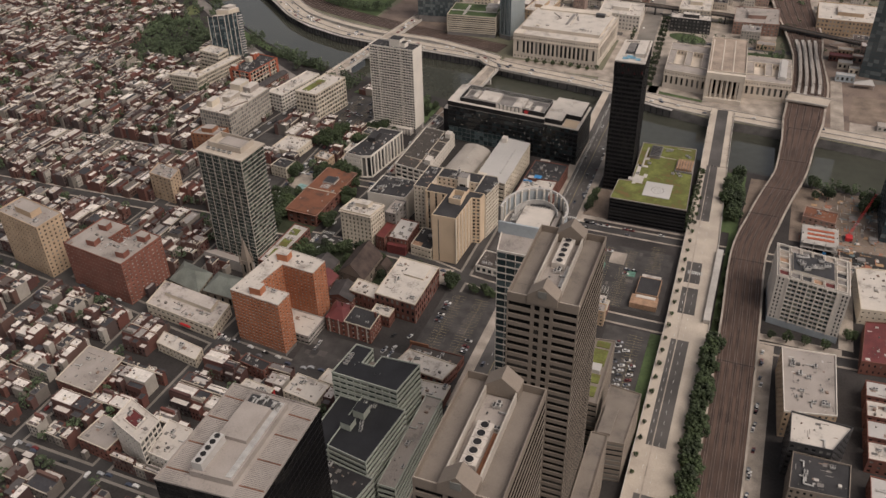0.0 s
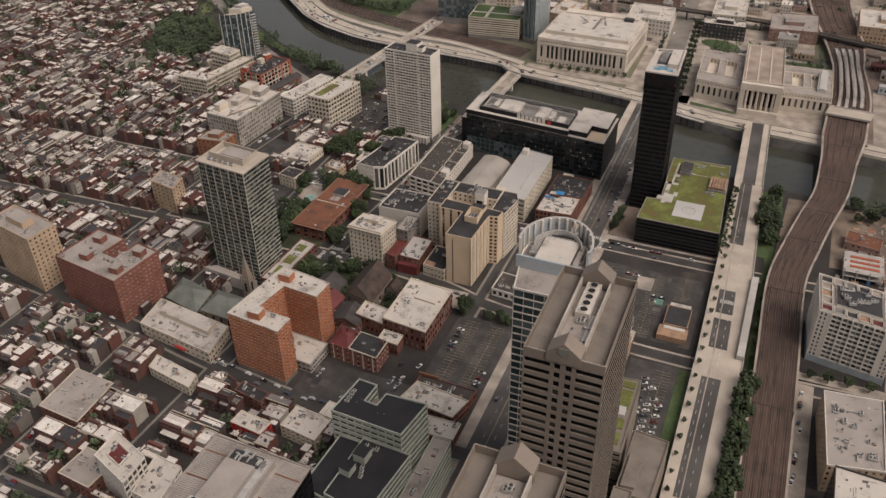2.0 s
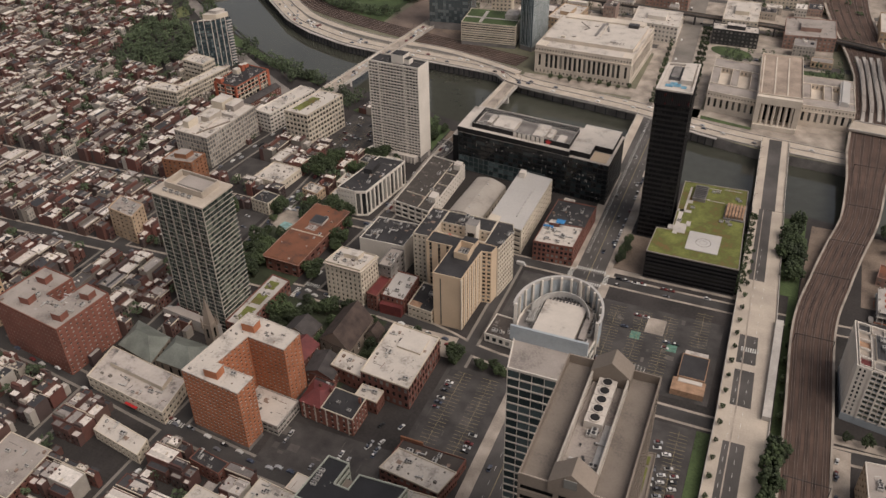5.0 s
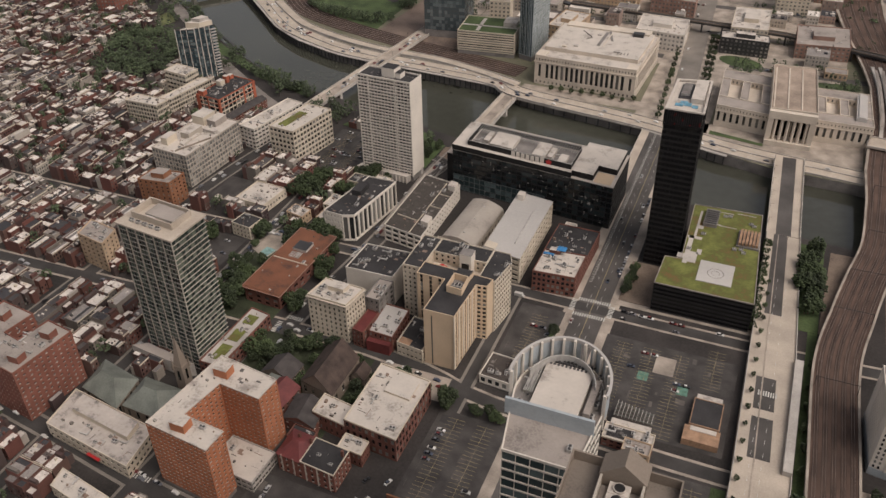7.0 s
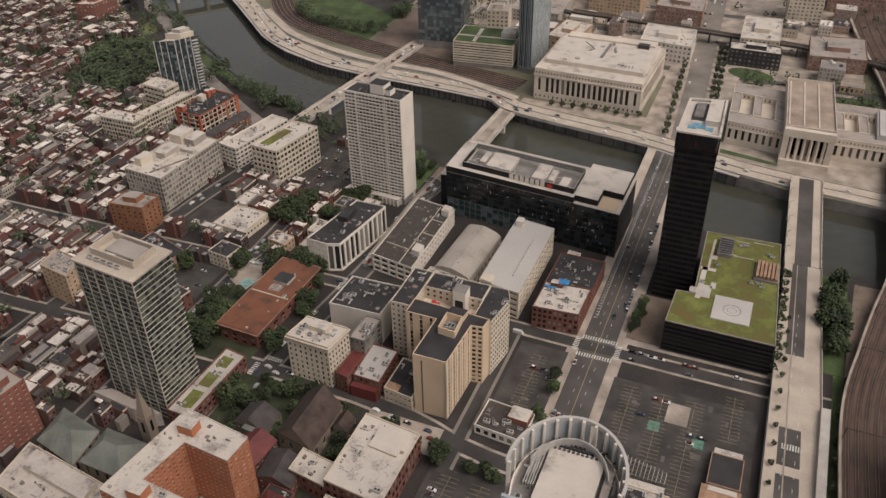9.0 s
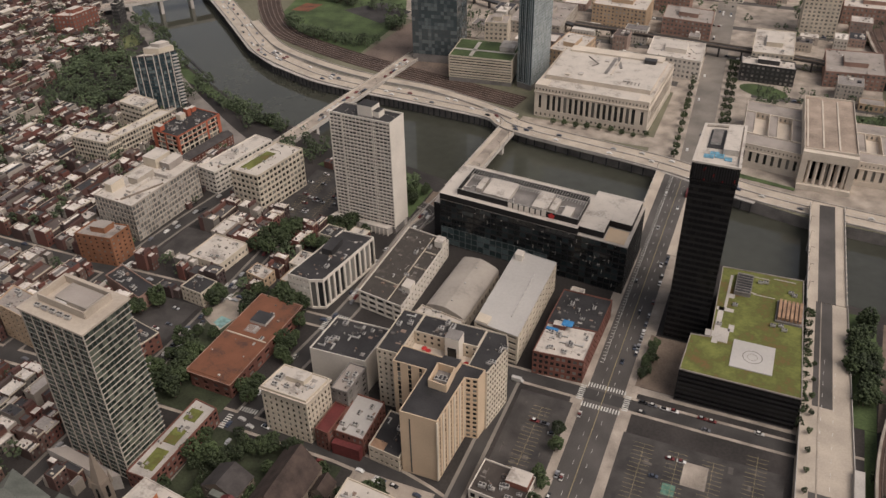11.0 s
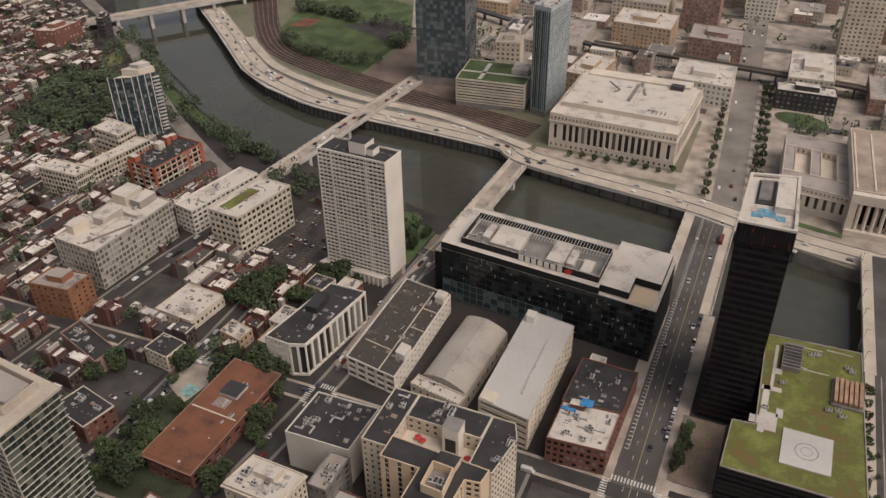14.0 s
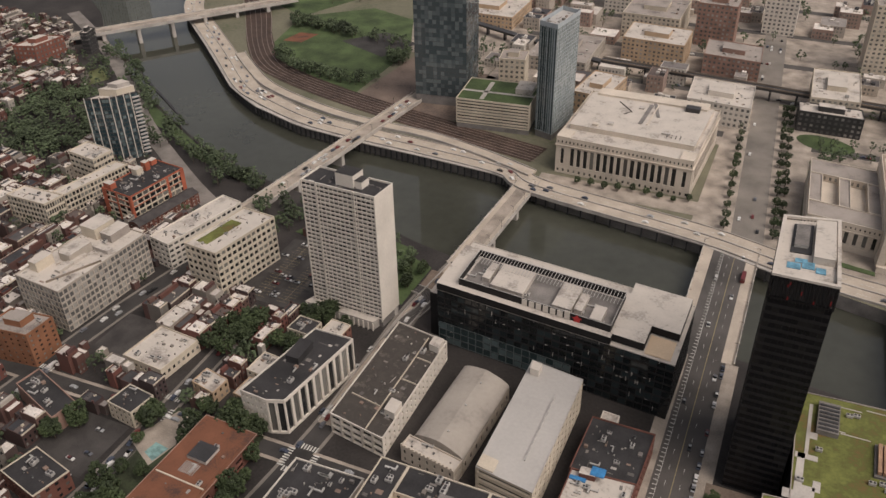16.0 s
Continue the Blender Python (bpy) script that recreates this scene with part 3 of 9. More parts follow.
# ---- bridges ----
def bridge(name, p, q, width, road_w, label, piers=3, z=0.02, road="asphalt"):
    d = Vector((q[0] - p[0], q[1] - p[1]))
    L = d.length
    d.normalize()
    s = Vector((d.y, -d.x))
    th = thing(name, (p[0] + q[0]) / 2, (p[1] + q[1]) / 2, 0, label, "bridge")
    Geo().bar(p, q, width, z - 1.6, z).make("deck", M["deck"], th)
    Geo().bar(p, q, road_w, z - 0.5, z + 0.012).make("roadway", M[road], th, "worn grey roadway")
    for k in (-1, 1):
        a, b = Vector(p) + s * k * (width / 2), Vector(q) + s * k * (width / 2)
        Geo().bar(a, b, 0.5, z - 1.9, z + 1.1).make("parapet", M["conc"], th)
        g = Geo()
        n = int(L / 6)
        for i in range(n + 1):
            c = a.lerp(b, i / n)
            g.box(c.x - 0.4, c.x + 0.4, c.y - 0.4, c.y + 0.4, z + 1.1, z + 1.45)
        g.make("post_cap", M["lime"], th, kind="stuff")
    for i in range(piers):
        c = Vector(p).lerp(Vector(q), (i + 1) / (piers + 1))
        a, b = c - s * width * 0.46, c + s * width * 0.46
        Geo().bar(a, b, 3.4, WATER - 3, z - 1.7).make("pier", M["conc"], th)
    for i in range(2 * piers + 2):
        c = Vector(p).lerp(Vector(q), (i + 0.5) / (2 * piers + 2))
        for k in (-1, 1):
            e = c + s * k * (width / 2 - 0.1)
            g = Geo().cyl(e.x, e.y, z + 1.1, z + 7, 0.09, 6)
            g.bar((e.x, e.y), (e.x - s.x * k * 2, e.y - s.y * k * 2), 0.12, z + 6.9, z + 7.05)
            g.make("lamp_post", M["dkgrey"], th)
    return th


bridge("market_street_bridge", (-1, 132), (-1, 246), 33, 20, "pale stone road bridge with four lanes and wide pavements", 2)
bridge("chestnut_street_bridge", (-150, 160), (-144, 276), 15, 8, "pale concrete road bridge partly closed for works", 2, road="walk")
bridge("walnut_street_bridge", (-305, 160), (-272, 410), 14, 9, "long pale concrete road bridge with stone parapets", 4, 2.4, road="walk")
ribbon("road_bridge_approach", [(-301.5, 112, 0.1), (-303.5, 140, 1.1), (-305, 160.5, 2.39)], 14, 0, 2.6, M["walk"], "pale concrete ramp up to the bridge", M["conc"], 0.5, 0.9)
bridge("boulevard_bridge", (106, 108.5), (102, 222), 22, 10, "pale stone boulevard bridge with reddish pavements", 2, 4.9)
bridge("south_street_bridge", (-652, 362), (-505, 548), 16, 10, "distant grey road bridge on piers", 6, 8.0, "walk")

# ---- boulevard on its viaduct ----
th = thing("boulevard_viaduct", 112, -150, 0, "raised pale concrete boulevard with dark lanes and planted pavement", "road", kind="structure")
JZ = 5.0
BL = lambda y: 99.0 - max(0.0, (y + 110) * 0.018)
BR = lambda y: 127.5 - max(0.0, (y + 110) * 0.045)
bq = lambda a, b, u0=0.0, u1=1.0: [(BL(a) + (BR(a) - BL(a)) * u0, a), (BL(a) + (BR(a) - BL(a)) * u1, a), (BL(b) + (BR(b) - BL(b)) * u1, b), (BL(b) + (BR(b) - BL(b)) * u0, b)]
for a, b in ((-470, -240), (-230, -121), (-109, -17), (-5, 108)):
    Geo().prism(bq(a, b), 0.0, JZ).make("embankment", M["deck"], th)
for a, b in ((-240, -230), (-121, -109), (-17, -5)):
    Geo().prism(bq(a, b), JZ - 1.2, JZ).make("span", M["deck"], th)
for a, b in ((-470, -262), (-226, -130), (-102, -72), (-66, -40), (18, 108)):
    Geo().prism(bq(a, b, 0.22, 0.62), JZ - 0.2, JZ + 0.012).make("roadway", M["asphalt"], th, "dark asphalt lanes")
for u in (0.005, 0.98):
    for a, b in ((-470, -110), (-110, 108)):
        Geo().prism(bq(a, b, u, u + 0.015), JZ, JZ + 1.0).make("parapet", M["conc"], th)
for a, b in ((-470, -110), (-110, 108)):
    Geo().prism(bq(a, b, 0.34, 0.365), JZ + 0.014, JZ + 0.2).make("median", M["walk"], th)
g = Geo()
for y in range(-460, 60, 9):
    for x in (106.9, 112.7):
        g.box(x - 0.09, x + 0.09, y, y + 3, JZ + 0.014, JZ + 0.02)
g.make("lane_marks", M["line"], th)
g = Geo()
for i in range(8):
    g.box(105.7 + i * 1.3, 106.4 + i * 1.3, -55, -51, JZ + 0.014, JZ + 0.022)
g.make("crosswalk", M["line"], th)
Geo().box(122.5, 127, -108, -22, JZ + 0.01, JZ + 3.2).make("shelter", M["conc"], th, "long pale concrete shelter")

# ---- railway viaduct ----
RAIL = smooth([(146, -470), (147, -240), (146, -110), (144.5, -20), (152, 33), (159, 71), (168, 115), (172, 172), (174.5, 217), (176, 250), (178, 305), (174, 378), (168, 445), (150, 560), (140, 700)], 8)
RWIDE = [float(np.interp(p[1], (-470, 110, 172, 217, 300, 378, 445, 600), (1.0, 1.0, 1.15, 1.45, 1.45, 1.2, 1.6, 2.0))) for p in RAIL]


def rail_line(off):
    """A line beside the middle of the viaduct, spreading as the viaduct widens."""
    line = []
    for i, p in enumerate(RAIL):
        a, b = RAIL[max(0, i - 1)], RAIL[min(len(RAIL) - 1, i + 1)]
        d = Vector((b[0] - a[0], b[1] - a[1])).normalized()
        line.append((p[0] + d.y * off * RWIDE[i], p[1] - d.x * off * RWIDE[i]))
    return line


RZ = 7.0
th = thing("railway_viaduct", 150, 0, 0, "curved brown railway viaduct with several tracks", "railway", kind="structure")
for k in range(5):
    ob = ribbon("track", rail_line(-9 + 4.5 * k), 2.7, RZ + 0.08, 0.2, M["sleeper"])
    ob.parent, ob.location = th, -th.location
    for e in (-0.72, 0.72):
        ob = ribbon("rail", rail_line(-9 + 4.5 * k + e), 0.14, RZ + 0.2, 0.2, M["rail"])
        ob.parent, ob.location = th, -th.location
ob = ribbon("track_bed", RAIL, 23, RZ, 1.2, M["ballast"], "rusty brown ballast", M["walk"], 1.3, 0.5, RWIDE)
ob.parent, ob.location = th, -th.location
for k in range(4):
    line = [p for p in rail_line(-6.75 + 4.5 * k) if 275 < p[1] < 430]
    ob = ribbon("platform", line, 3.0, RZ + 0.95, 0.9, M["conc"], "long pale station platform")
    ob.parent, ob.location = th, -th.location
    ob = ribbon("platform_canopy", line[2:-2], 2.4, RZ + 4.6, 0.3, M["roofg"], "narrow platform canopy roof")
    ob.parent, ob.location = th, -th.location
Geo().prism([(156.5, 254), (195, 250.5), (198, 268), (160, 272)], RZ + 1.4, RZ + 2.6).make("concourse_deck", M["deck"], th, "pale concourse deck over the tracks")
for p, q in (((156.5, 254), (195, 250.5)), ((160, 272), (198, 268))):
    Geo().bar(p, q, 0.6, RZ + 2.6, RZ + 3.6).make("deck_parapet", M["conc"], th)
for x in (158, 167, 176, 185, 194):
    Geo().box(x - 0.9, x + 0.9, 255, 268, 0, RZ + 1.39).make("deck_pier", M["conc_dk"], th)
g = Geo()
for p, q in zip(RAIL, RAIL[1:]):
    if interp(EAST, p[0]) < p[1] < interp(WEST, p[0]):
        continue
    g.bar(p, q, 22.6, 0.0, RZ - 1.3)
g.make("embankment_wall", M["conc_dk"], th)
for p in RAIL[::3]:
    if interp(EAST, p[0]) - 5 < p[1] < interp(WEST, p[0]) + 5:
        Geo().box(p[0] - 11, p[0] + 11, p[1] - 1.5, p[1] + 1.5, WATER - 3, RZ - 1.25).make("pier", M["conc_dk"], th)
for p in RAIL[4:60:9]:
    g = Geo()
    for dx in (-11, 11):
        g.box(p[0] + dx - 0.15, p[0] + dx + 0.15, p[1] - 0.15, p[1] + 0.15, RZ, RZ + 7.5)
    g.box(p[0] - 11, p[0] + 11, p[1] - 0.12, p[1] + 0.12, RZ + 7.2, RZ + 7.5)
    g.make("catenary_mast", M["dkgrey"], th)

# ---- west bank: expressway, ramps, rail yard, fields ----
EXPR = smooth([(-1500, 1090), (-900, 820), (-690, 622), (-610, 506), (-580, 477), (-530, 433), (-484, 392), (-430, 343), (-400, 326), (-342, 304), (-285, 296), (-228, 292), (-165, 285), (-134, 268), (-19, 250), (60, 228), (160, 216), (300, 200)], 6)
ribbon("road_expressway", EXPR, 20, 0.6, 1.6, M["deck"], "pale concrete riverside expressway", M["conc"], 0.4, 0.9)
ribbon("road_ramp", smooth([(-478, 404), (-440, 371), (-404, 346), (-345, 325), (-292, 315), (-240, 312), (-190, 300), (-145, 284)], 6), 9, 1.4, 1.6, M["deck"], "pale concrete slip road", M["conc"], 0.4, 0.9)
ribbon("median_barrier", EXPR, 0.7, 1.5, 0.9, M["conc"], "pale concrete median barrier")
for off in (-5.5, 5.5):
    dashes("expressway_lane_marks", EXPR, off, 4, 8, 0.25, 0.615, M["line"], "white lane marks")
dashes("expressway_marks", EXPR, 0.9, 3, 8, 0.3, 0.615, M["line"], "white lane marks")
th = thing("riverside_pilings", -250, 290, WATER, "dark timber piles under the expressway edge", "quay")
gp = Geo()
for i, p in enumerate(EXPR):
    if -620 < p[0] < 60:
        for k in range(2):
            q = EXPR[min(len(EXPR) - 1, i + 1)]
            c = Vector(p[:2]).lerp(Vector(q[:2]), k / 2)
            y = interp(WEST, c.x)
            gp.box(c.x - 0.5, c.x + 0.5, y - 2.4, y - 1.4, WATER - 2, -0.6)
gp.make("piling", M["dkgrey"], th, kind="stuff")
ribbon("quay_edge", [(x, interp(WEST, x) - 1.6) for x in range(-620, 70, 15)], 3.2, 0.3, 0.9, M["conc"], "pale concrete quay edge")
ribbon("rail_yard", smooth([(-700, 740), (-540, 525), (-480, 440), (-440, 396), (-400, 374), (-330, 352), (-250, 334), (-150, 314)], 5), 26, 0.06, 0.2, M["sleeper"], "brown rail yard with many tracks")
for k in range(6):
    off = -10 + 4 * k
    ribbon("yard_rail", smooth([(-700 + off, 740 + off), (-540 + off, 525 + off), (-480 + off * 0.7, 440 + off), (-440 + off * 0.6, 396 + off), (-400, 374 + off), (-330, 352 + off), (-250, 334 + off), (-150, 314 + off)], 5), 0.5, 0.2, 0.15, M["rail"], "rusty steel rail")
slab("lawn_west", [(-417, 400), (-356, 386), (-340, 428), (-402, 440)], 0, 0.08, M["grass"], "dark green sports field")
slab("court_west", [(-405, 470), (-349, 447), (-332, 490), (-375, 508)], 0, 0.08, M["asphalt_dk"], "dark sports court")
slab("track_west", [(-460, 450), (-440, 452), (-436, 478), (-456, 476)], 0, 0.08, M["roofb"], "reddish running track")
slab("lawn_red", [(-439.8, 452), (-414, 462), (-411, 482), (-435.8, 478)], 0, 0.08, M["grass"], "green infield beside the running track")
slab("lawn_far", [(-560, 560), (-480, 520), (-440, 620), (-520, 680)], 0, 0.08, M["grass"], "green sports field")
slab("lawn_bank", [(-470, 255), (-436, 243), (-385, 214), (-317, 192), (-317, 203), (-385, 225), (-436, 254), (-480, 280)], 0, 0.09, M["grass"], "green riverside park lawn")
slab("lawn_tower", [(-179.8, 116), (-165, 112), (-164, 152), (-179.8, 158)], 0, 0.09, M["grass"], "green lawn beside the white tower")
slab("lawn_park", [(-262, 155), (-180, 140), (-180, 165), (-250, 183)], 0, 0.09, M["grass"], "green riverside lawn")
slab("ball_field", [(-590, 282), (-567, 276), (-553, 309), (-579, 332)], 0, 0.09, mat("dry_grass", (0.13, 0.14, 0.06), 0.95, var=0.3, big=0.06, fine=0.8), "pale green ball field with bare edge")
slab("ball_dirt", [(-592, 278), (-572, 272), (-571, 278), (-590, 284)], 0, 0.1, M["dirt"], "bare dirt infield")
ribbon("bank_railway", smooth([(-720, 440), (-625, 379), (-548, 322), (-462, 249), (-402, 206), (-350, 172), (-290, 140)], 5), 13, 0.1, 0.3, M["bankbal"], "grey riverbank railway track bed")
ribbon("jetty", smooth([(-600, 382), (-586, 371), (-543, 341), (-482, 301), (-441, 273)], 5), 2.2, WATER + 1.0, 1.5, M["dkgrey"], "dark floating timber boom in the river")
for nm, poly, mt, lb in (("lawn_strip", rect(91.5, 98.6, -225, -124), "grass", "bright green mown lawn strip"),
                         ("lot_a", rect(17, 94, -104, -30), "lot", "dark asphalt car park with worn stall lines"), ("lot_b", rect(62, 91.3, -230, -124), "lot", "dark asphalt car park"),
                         ("lot_c", rect(-53, -14, -192, -124), "lot", "dark asphalt car park with painted stalls"), ("lot_d", rect(-40, -12, -77, -20), "lot", "grey gravel car park"),
                         ("lot_e", rect(-122, -56, -230, -198), "lot", "worn patched asphalt yard"), ("lot_f", rect(-258, -216, 84, 148), "lot", "dark asphalt car park beside the white tower"),
                         ("lot_g", rect(158, 169, -300, -110), "walk", "pale concrete service yard with parked cars"), ("lot_h", rect(128.5, 134, -300, 14.8), "grass", "overgrown green strip beside the tracks"),
                         ("plaza_a", rect(14, 100, -1, 4), "walk", "pale concrete forecourt"), ("dirt_b", rect(172, 300, 20, 105), "dirt", "bare construction ground"),
                         ("lawn_c", rect(106, 134, 15, 110), "grass", "overgrown green bank"), ("lot_i", rect(-276, -243, -58, -24), "lot", "small dark car park"), ("lot_n", rect(-303, -277, 14, 46), "lot", "small dark car park beside the clinic"), ("plaza_tower", rect(15.4, 35.6, 4.4, 48.6), "dirt", "tan paved tower forecourt"),
                         ("yard_mid", rect(-176, -104, -168, -103), "garden", "shaded garden ground"), ("lot_k", rect(-230, -180, -100, -4), "garden", "shaded garden ground"), ("lot_m", rect(-98, -56, -120, -101), "walk", "pale paved strip"),
                         ("pavement_east", rect(159, 210, -106, -99.5), "walk", "pale pavement before the white apartment building"), ("pavement_east_side", rect(208, 217, -99, 10), "walk", "pale pavement beside the apartment building"), ("plaza_w", rect(-30, 34, 250, 470), "walk", "pale avenue with wide pavements"), ("street_w", [(-3.5, 247), (16.5, 247), (-14, 800), (-34, 800)], "paleroad", "grey asphalt avenue"),
                         ("station_forecourt", [(24, 248), (52, 236), (156, 219), (157, 268), (24, 268)], "walk", "pale paved station forecourt"), ("forecourt", rect(-140, -30, 272, 290), "walk", "pale paved forecourt with bushes")):
    slab(nm, poly, 0, 0.07 if mt in ("lot", "conc") else 0.12 if mt == "paleroad" else 0.1, M[mt], lb)


def stalls(x0, x1, y0, y1, rows, along_x=False):
    """Painted parking stalls."""
    g = Geo()
    for r in range(rows):
        if along_x:
            y = y0 + (y1 - y0) * (r + 0.5) / rows
            a = x0
            while a < x1:
                g.box(a, a + 0.14, y - 5, y + 5, 0.076, 0.105)
                a += 2.7
            g.box(x0, x1, y - 0.07, y + 0.07, 0.086, 0.11)
        else:
            x = x0 + (x1 - x0) * (r + 0.5) / rows
            a = y0
            while a < y1:
                g.box(x - 5, x + 5, a, a + 0.14, 0.076, 0.105)
                a += 2.7
            g.box(x - 0.07, x + 0.07, y0, y1, 0.086, 0.11)
    tagged(g.make("stall_lines", M["yellow" if not along_x else "line"]), "thin painted parking stall lines", kind="structure")


g, rp = Geo(), random.Random(19)
for x0, x1, y0, y1, n in ((-121, -58, -229, -199, 34), (-52, -15, -190, -126, 18), (18, 92, -103, -32, 30), (-39, -13, -76, -22, 22), (63, 90, -228, -126, 14), (-256, -218, 86, 146, 14)):
    for _ in range(n):
        x, y, w, d = rp.uniform(x0, x1 - 6), rp.uniform(y0, y1 - 6), rp.uniform(0.4, 6), rp.uniform(0.4, 6)
        if rp.random() < 0.4:
            w, d = rp.choice(((0.25, rp.uniform(3, 9)), (rp.uniform(3, 6), 0.25)))
        g.box(x, x + w, y, min(y1, y + d), 0.06, 0.0712 + 0.00002 * len(g.f))
patch = palette("asphalt_patches", [(0.04, 0.036, 0.034), (0.085, 0.074, 0.066), (0.05, 0.044, 0.04), (0.11, 0.095, 0.082), (0.035, 0.032, 0.031), (0.07, 0.06, 0.055)], 0.92, 0.4, 2, 0.25)
tagged(g.make("asphalt_patches", patch), "patches and cracks in the worn asphalt", "patches", kind="stuff")
stalls(20, 70, -102, -34, 3)
stalls(68, 94, -56, -22, 1)
stalls(-50, -17, -188, -128, 2)
stalls(-38, -14, -75, -28, 1)
stalls(76, 90, -222, -128, 1)
stalls(-254, -220, 88, 144, 2)
ribbon("deck_chestnut", smooth([(-157, 14), (-157, 60), (-156, 110), (-151, 160)], 5), 8.5, 0.09, 0.2, M["deck"], "pale concrete approach deck of the bridge", M["conc"], 0.5, 1.0)
for k, mt in ((0, "asphalt"), (1, "line")):
    ribbon("ramp_curve" if k == 0 else "ramp_line", smooth([(-157, 82, 0.12), (-156, 100, 0.12), (-152, 115, 0.12), (-155, 126, 0.12), (-164, 129, 0.12)], 6), (7, 0.4)[k], 0.12 + 0.02 * k, 0.2, M[mt], "dark curved ramp beside the bridge", M["conc"] if k == 0 else None, 0.4, 0.9)
slab("play_ground", [(-238, -30), (-219, -40), (-212, -10), (-228, -6)], 0, 0.14, M["walk"], "pale paved playground")
slab("play_court", [(-226, -34), (-219, -37), (-217, -28), (-225, -27)], 0, 0.16, mat("play_paint", (0.22, 0.36, 0.34), 0.8, var=0.3, big=0.3, fine=2), "worn pale blue-green play court")
slab("works_yard", rect(-163, -140, 128, 150), 0, 0.1, M["dirt"], "bare works yard beside the bridge")
# the pale yards are lightened to make up for missing haze
for nm, poly in (("yards_w1", [(-330, 345), (-232, 345), (-232, 440), (-320, 470)]), ("yards_w2", [(-240, 410), (-141, 392), (-141, 484), (-240, 484)]), ("yards_w3", [(194, 218), (600, 190), (700, 560), (176, 560)]), ("yards_w4", [(-330, 470), (-241, 442), (-241, 800), (-430, 700)])):
    slab(nm, poly, 0, 0.05, M["yard" if nm in ("yards_w1", "yards_w3") else "walk"], "worn bare yards and verges")
slab("lawn_verge", [(-480, 520), (-462, 425), (-405, 378), (-332, 358), (-331, 468), (-331, 540), (-420, 570)], 0, 0.03, M["grass"], "rough green verge round the sports fields")


# ---- towers and large buildings ----
# white slab tower
P = quad4((-209, 92), (-165, 90), (-163, 106))
th = building("white_tower", "tall white concrete apartment tower with dark window rows", P, 82, [(16, 30, 0.93, 0.62), None, (14, 30, 0.9, 0.6), None], "white", "roofd", clutter=3, budget=75, base=5, depth=0.6, seed=3, pent=[(0.42, 0.66, 0.25, 0.8, 7), (0.66, 0.76, 0.3, 0.7, 4)], high=1.0)
for u in (0.0, 0.205, 0.715, 0.985):
    a, b = lerp(P, u, 0), lerp(P, min(1, u + 0.015), 0)
    Geo().prism([(a[0], a[1] - 0.45), (b[0], b[1] - 0.45), b, a], 4, 83).make("fin", M["white"], th)
penthouse(th, [(-213, 88), (-169, 86), (-163, 104), (-207, 106)], 0, 5.4, M["conc"], M["roofw"], "podium")
for i in range(15):
    x = -212 + i * 3.05
    Geo().box(x, x + 0.7, 87.0 - i * 0.14, 87.6 - i * 0.14, 0.0, 5.0).make("column", M["white"], th)

# black tower with its lit crown
P = [(21.5, 50), (44, 50), (42, 97), (21.5, 93)]
H = 104
th = building("black_tower", "tall black steel and glass office tower with a lit crown", P, H, [(9, 28, 0.96, 0.62), (18, 28, 0.96, 0.62), (9, 28, 0.96, 0.62), (18, 28, 0.96, 0.62)], "black", "roofw", pane="g_black", clutter=0, budget=22, depth=0.2, seed=5, high=0.2)
g = Geo()
for i in range(4):
    p, q = Vector(P[i]), Vector(P[(i + 1) % 4])
    d = (q - p).normalized()
    nn = Vector((d.y, -d.x))
    m = int((q - p).length / 1.25)
    for k in range(m + 1):
        c = p.lerp(q, k / m) + nn * 0.35
        g.bar(c - nn * 0.45, c + nn * 0.1, 0.35, H - 1, H + 10)
g.make("crown_fin", M["black"], th, kind="stuff")
Geo().prism(inset(P, 0.6), H, H + 9, 0, 1).make("crown", [M["dkgrey"], M["roofw"]], th)
g = Geo()
ins, o2 = inset(P, 0.9), inset(P, -0.5)
for i in range(4):
    j = (i + 1) % 4
    g.prism([o2[i], o2[j], ins[j], ins[i]], H + 9.6, H + 10.6)
g.make("roof_rim", M["roofw"], th)
Geo().prism(sub(P, 0.2, 0.55, 0.42, 0.9), H + 9.01, H + 9.5, 0).make("roof_well", M["dkgrey"], th)
penthouse(th, sub(P, 0.25, 0.48, 0.5, 0.85), H + 9.5, 1.2, M["steel"], M["conc_dk"], "plant")
penthouse(th, sub(P, 0.58, 0.92, 0.3, 0.9), H + 9.02, 3.0, M["roofw"], M["roofw"], "penthouse")
tarp = mat("pale_blue_sheet", (0.13, 0.3, 0.4), 0.7, var=0.3, big=0.4, fine=2)
for u0, u1, v0, v1 in ((0.18, 0.4, 0.17, 0.26), (0.42, 0.62, 0.2, 0.3), (0.64, 0.8, 0.16, 0.24), (0.3, 0.5, 0.28, 0.34)):
    Geo().prism(sub(P, u0, u1, v0, v1), H + 9.02, H + 9.2 + u0 * 0.3).make("cover", tarp, th, "pale blue cover sheet")
led = bpy.data.materials.new("red_lamps")
led.use_nodes = True
bs = led.node_tree.nodes["Principled BSDF"]
bs.inputs["Emission Color"].default_value, bs.inputs["Emission Strength"].default_value, bs.inputs["Base Color"].default_value = (1, 0.05, 0.04, 1), 0.03, (0.12, 0.01, 0.01, 1)
rl = random.Random(8)
for k in range(6):
    x, z = 23.5 + rl.uniform(0, 19), H + rl.uniform(0.5, 7.5)
    Geo().box(x, x + 0.45, 49.0, 49.12, z, z + rl.uniform(0.8, 2.6)).make("light_strip", led, th, "red glowing light strip")

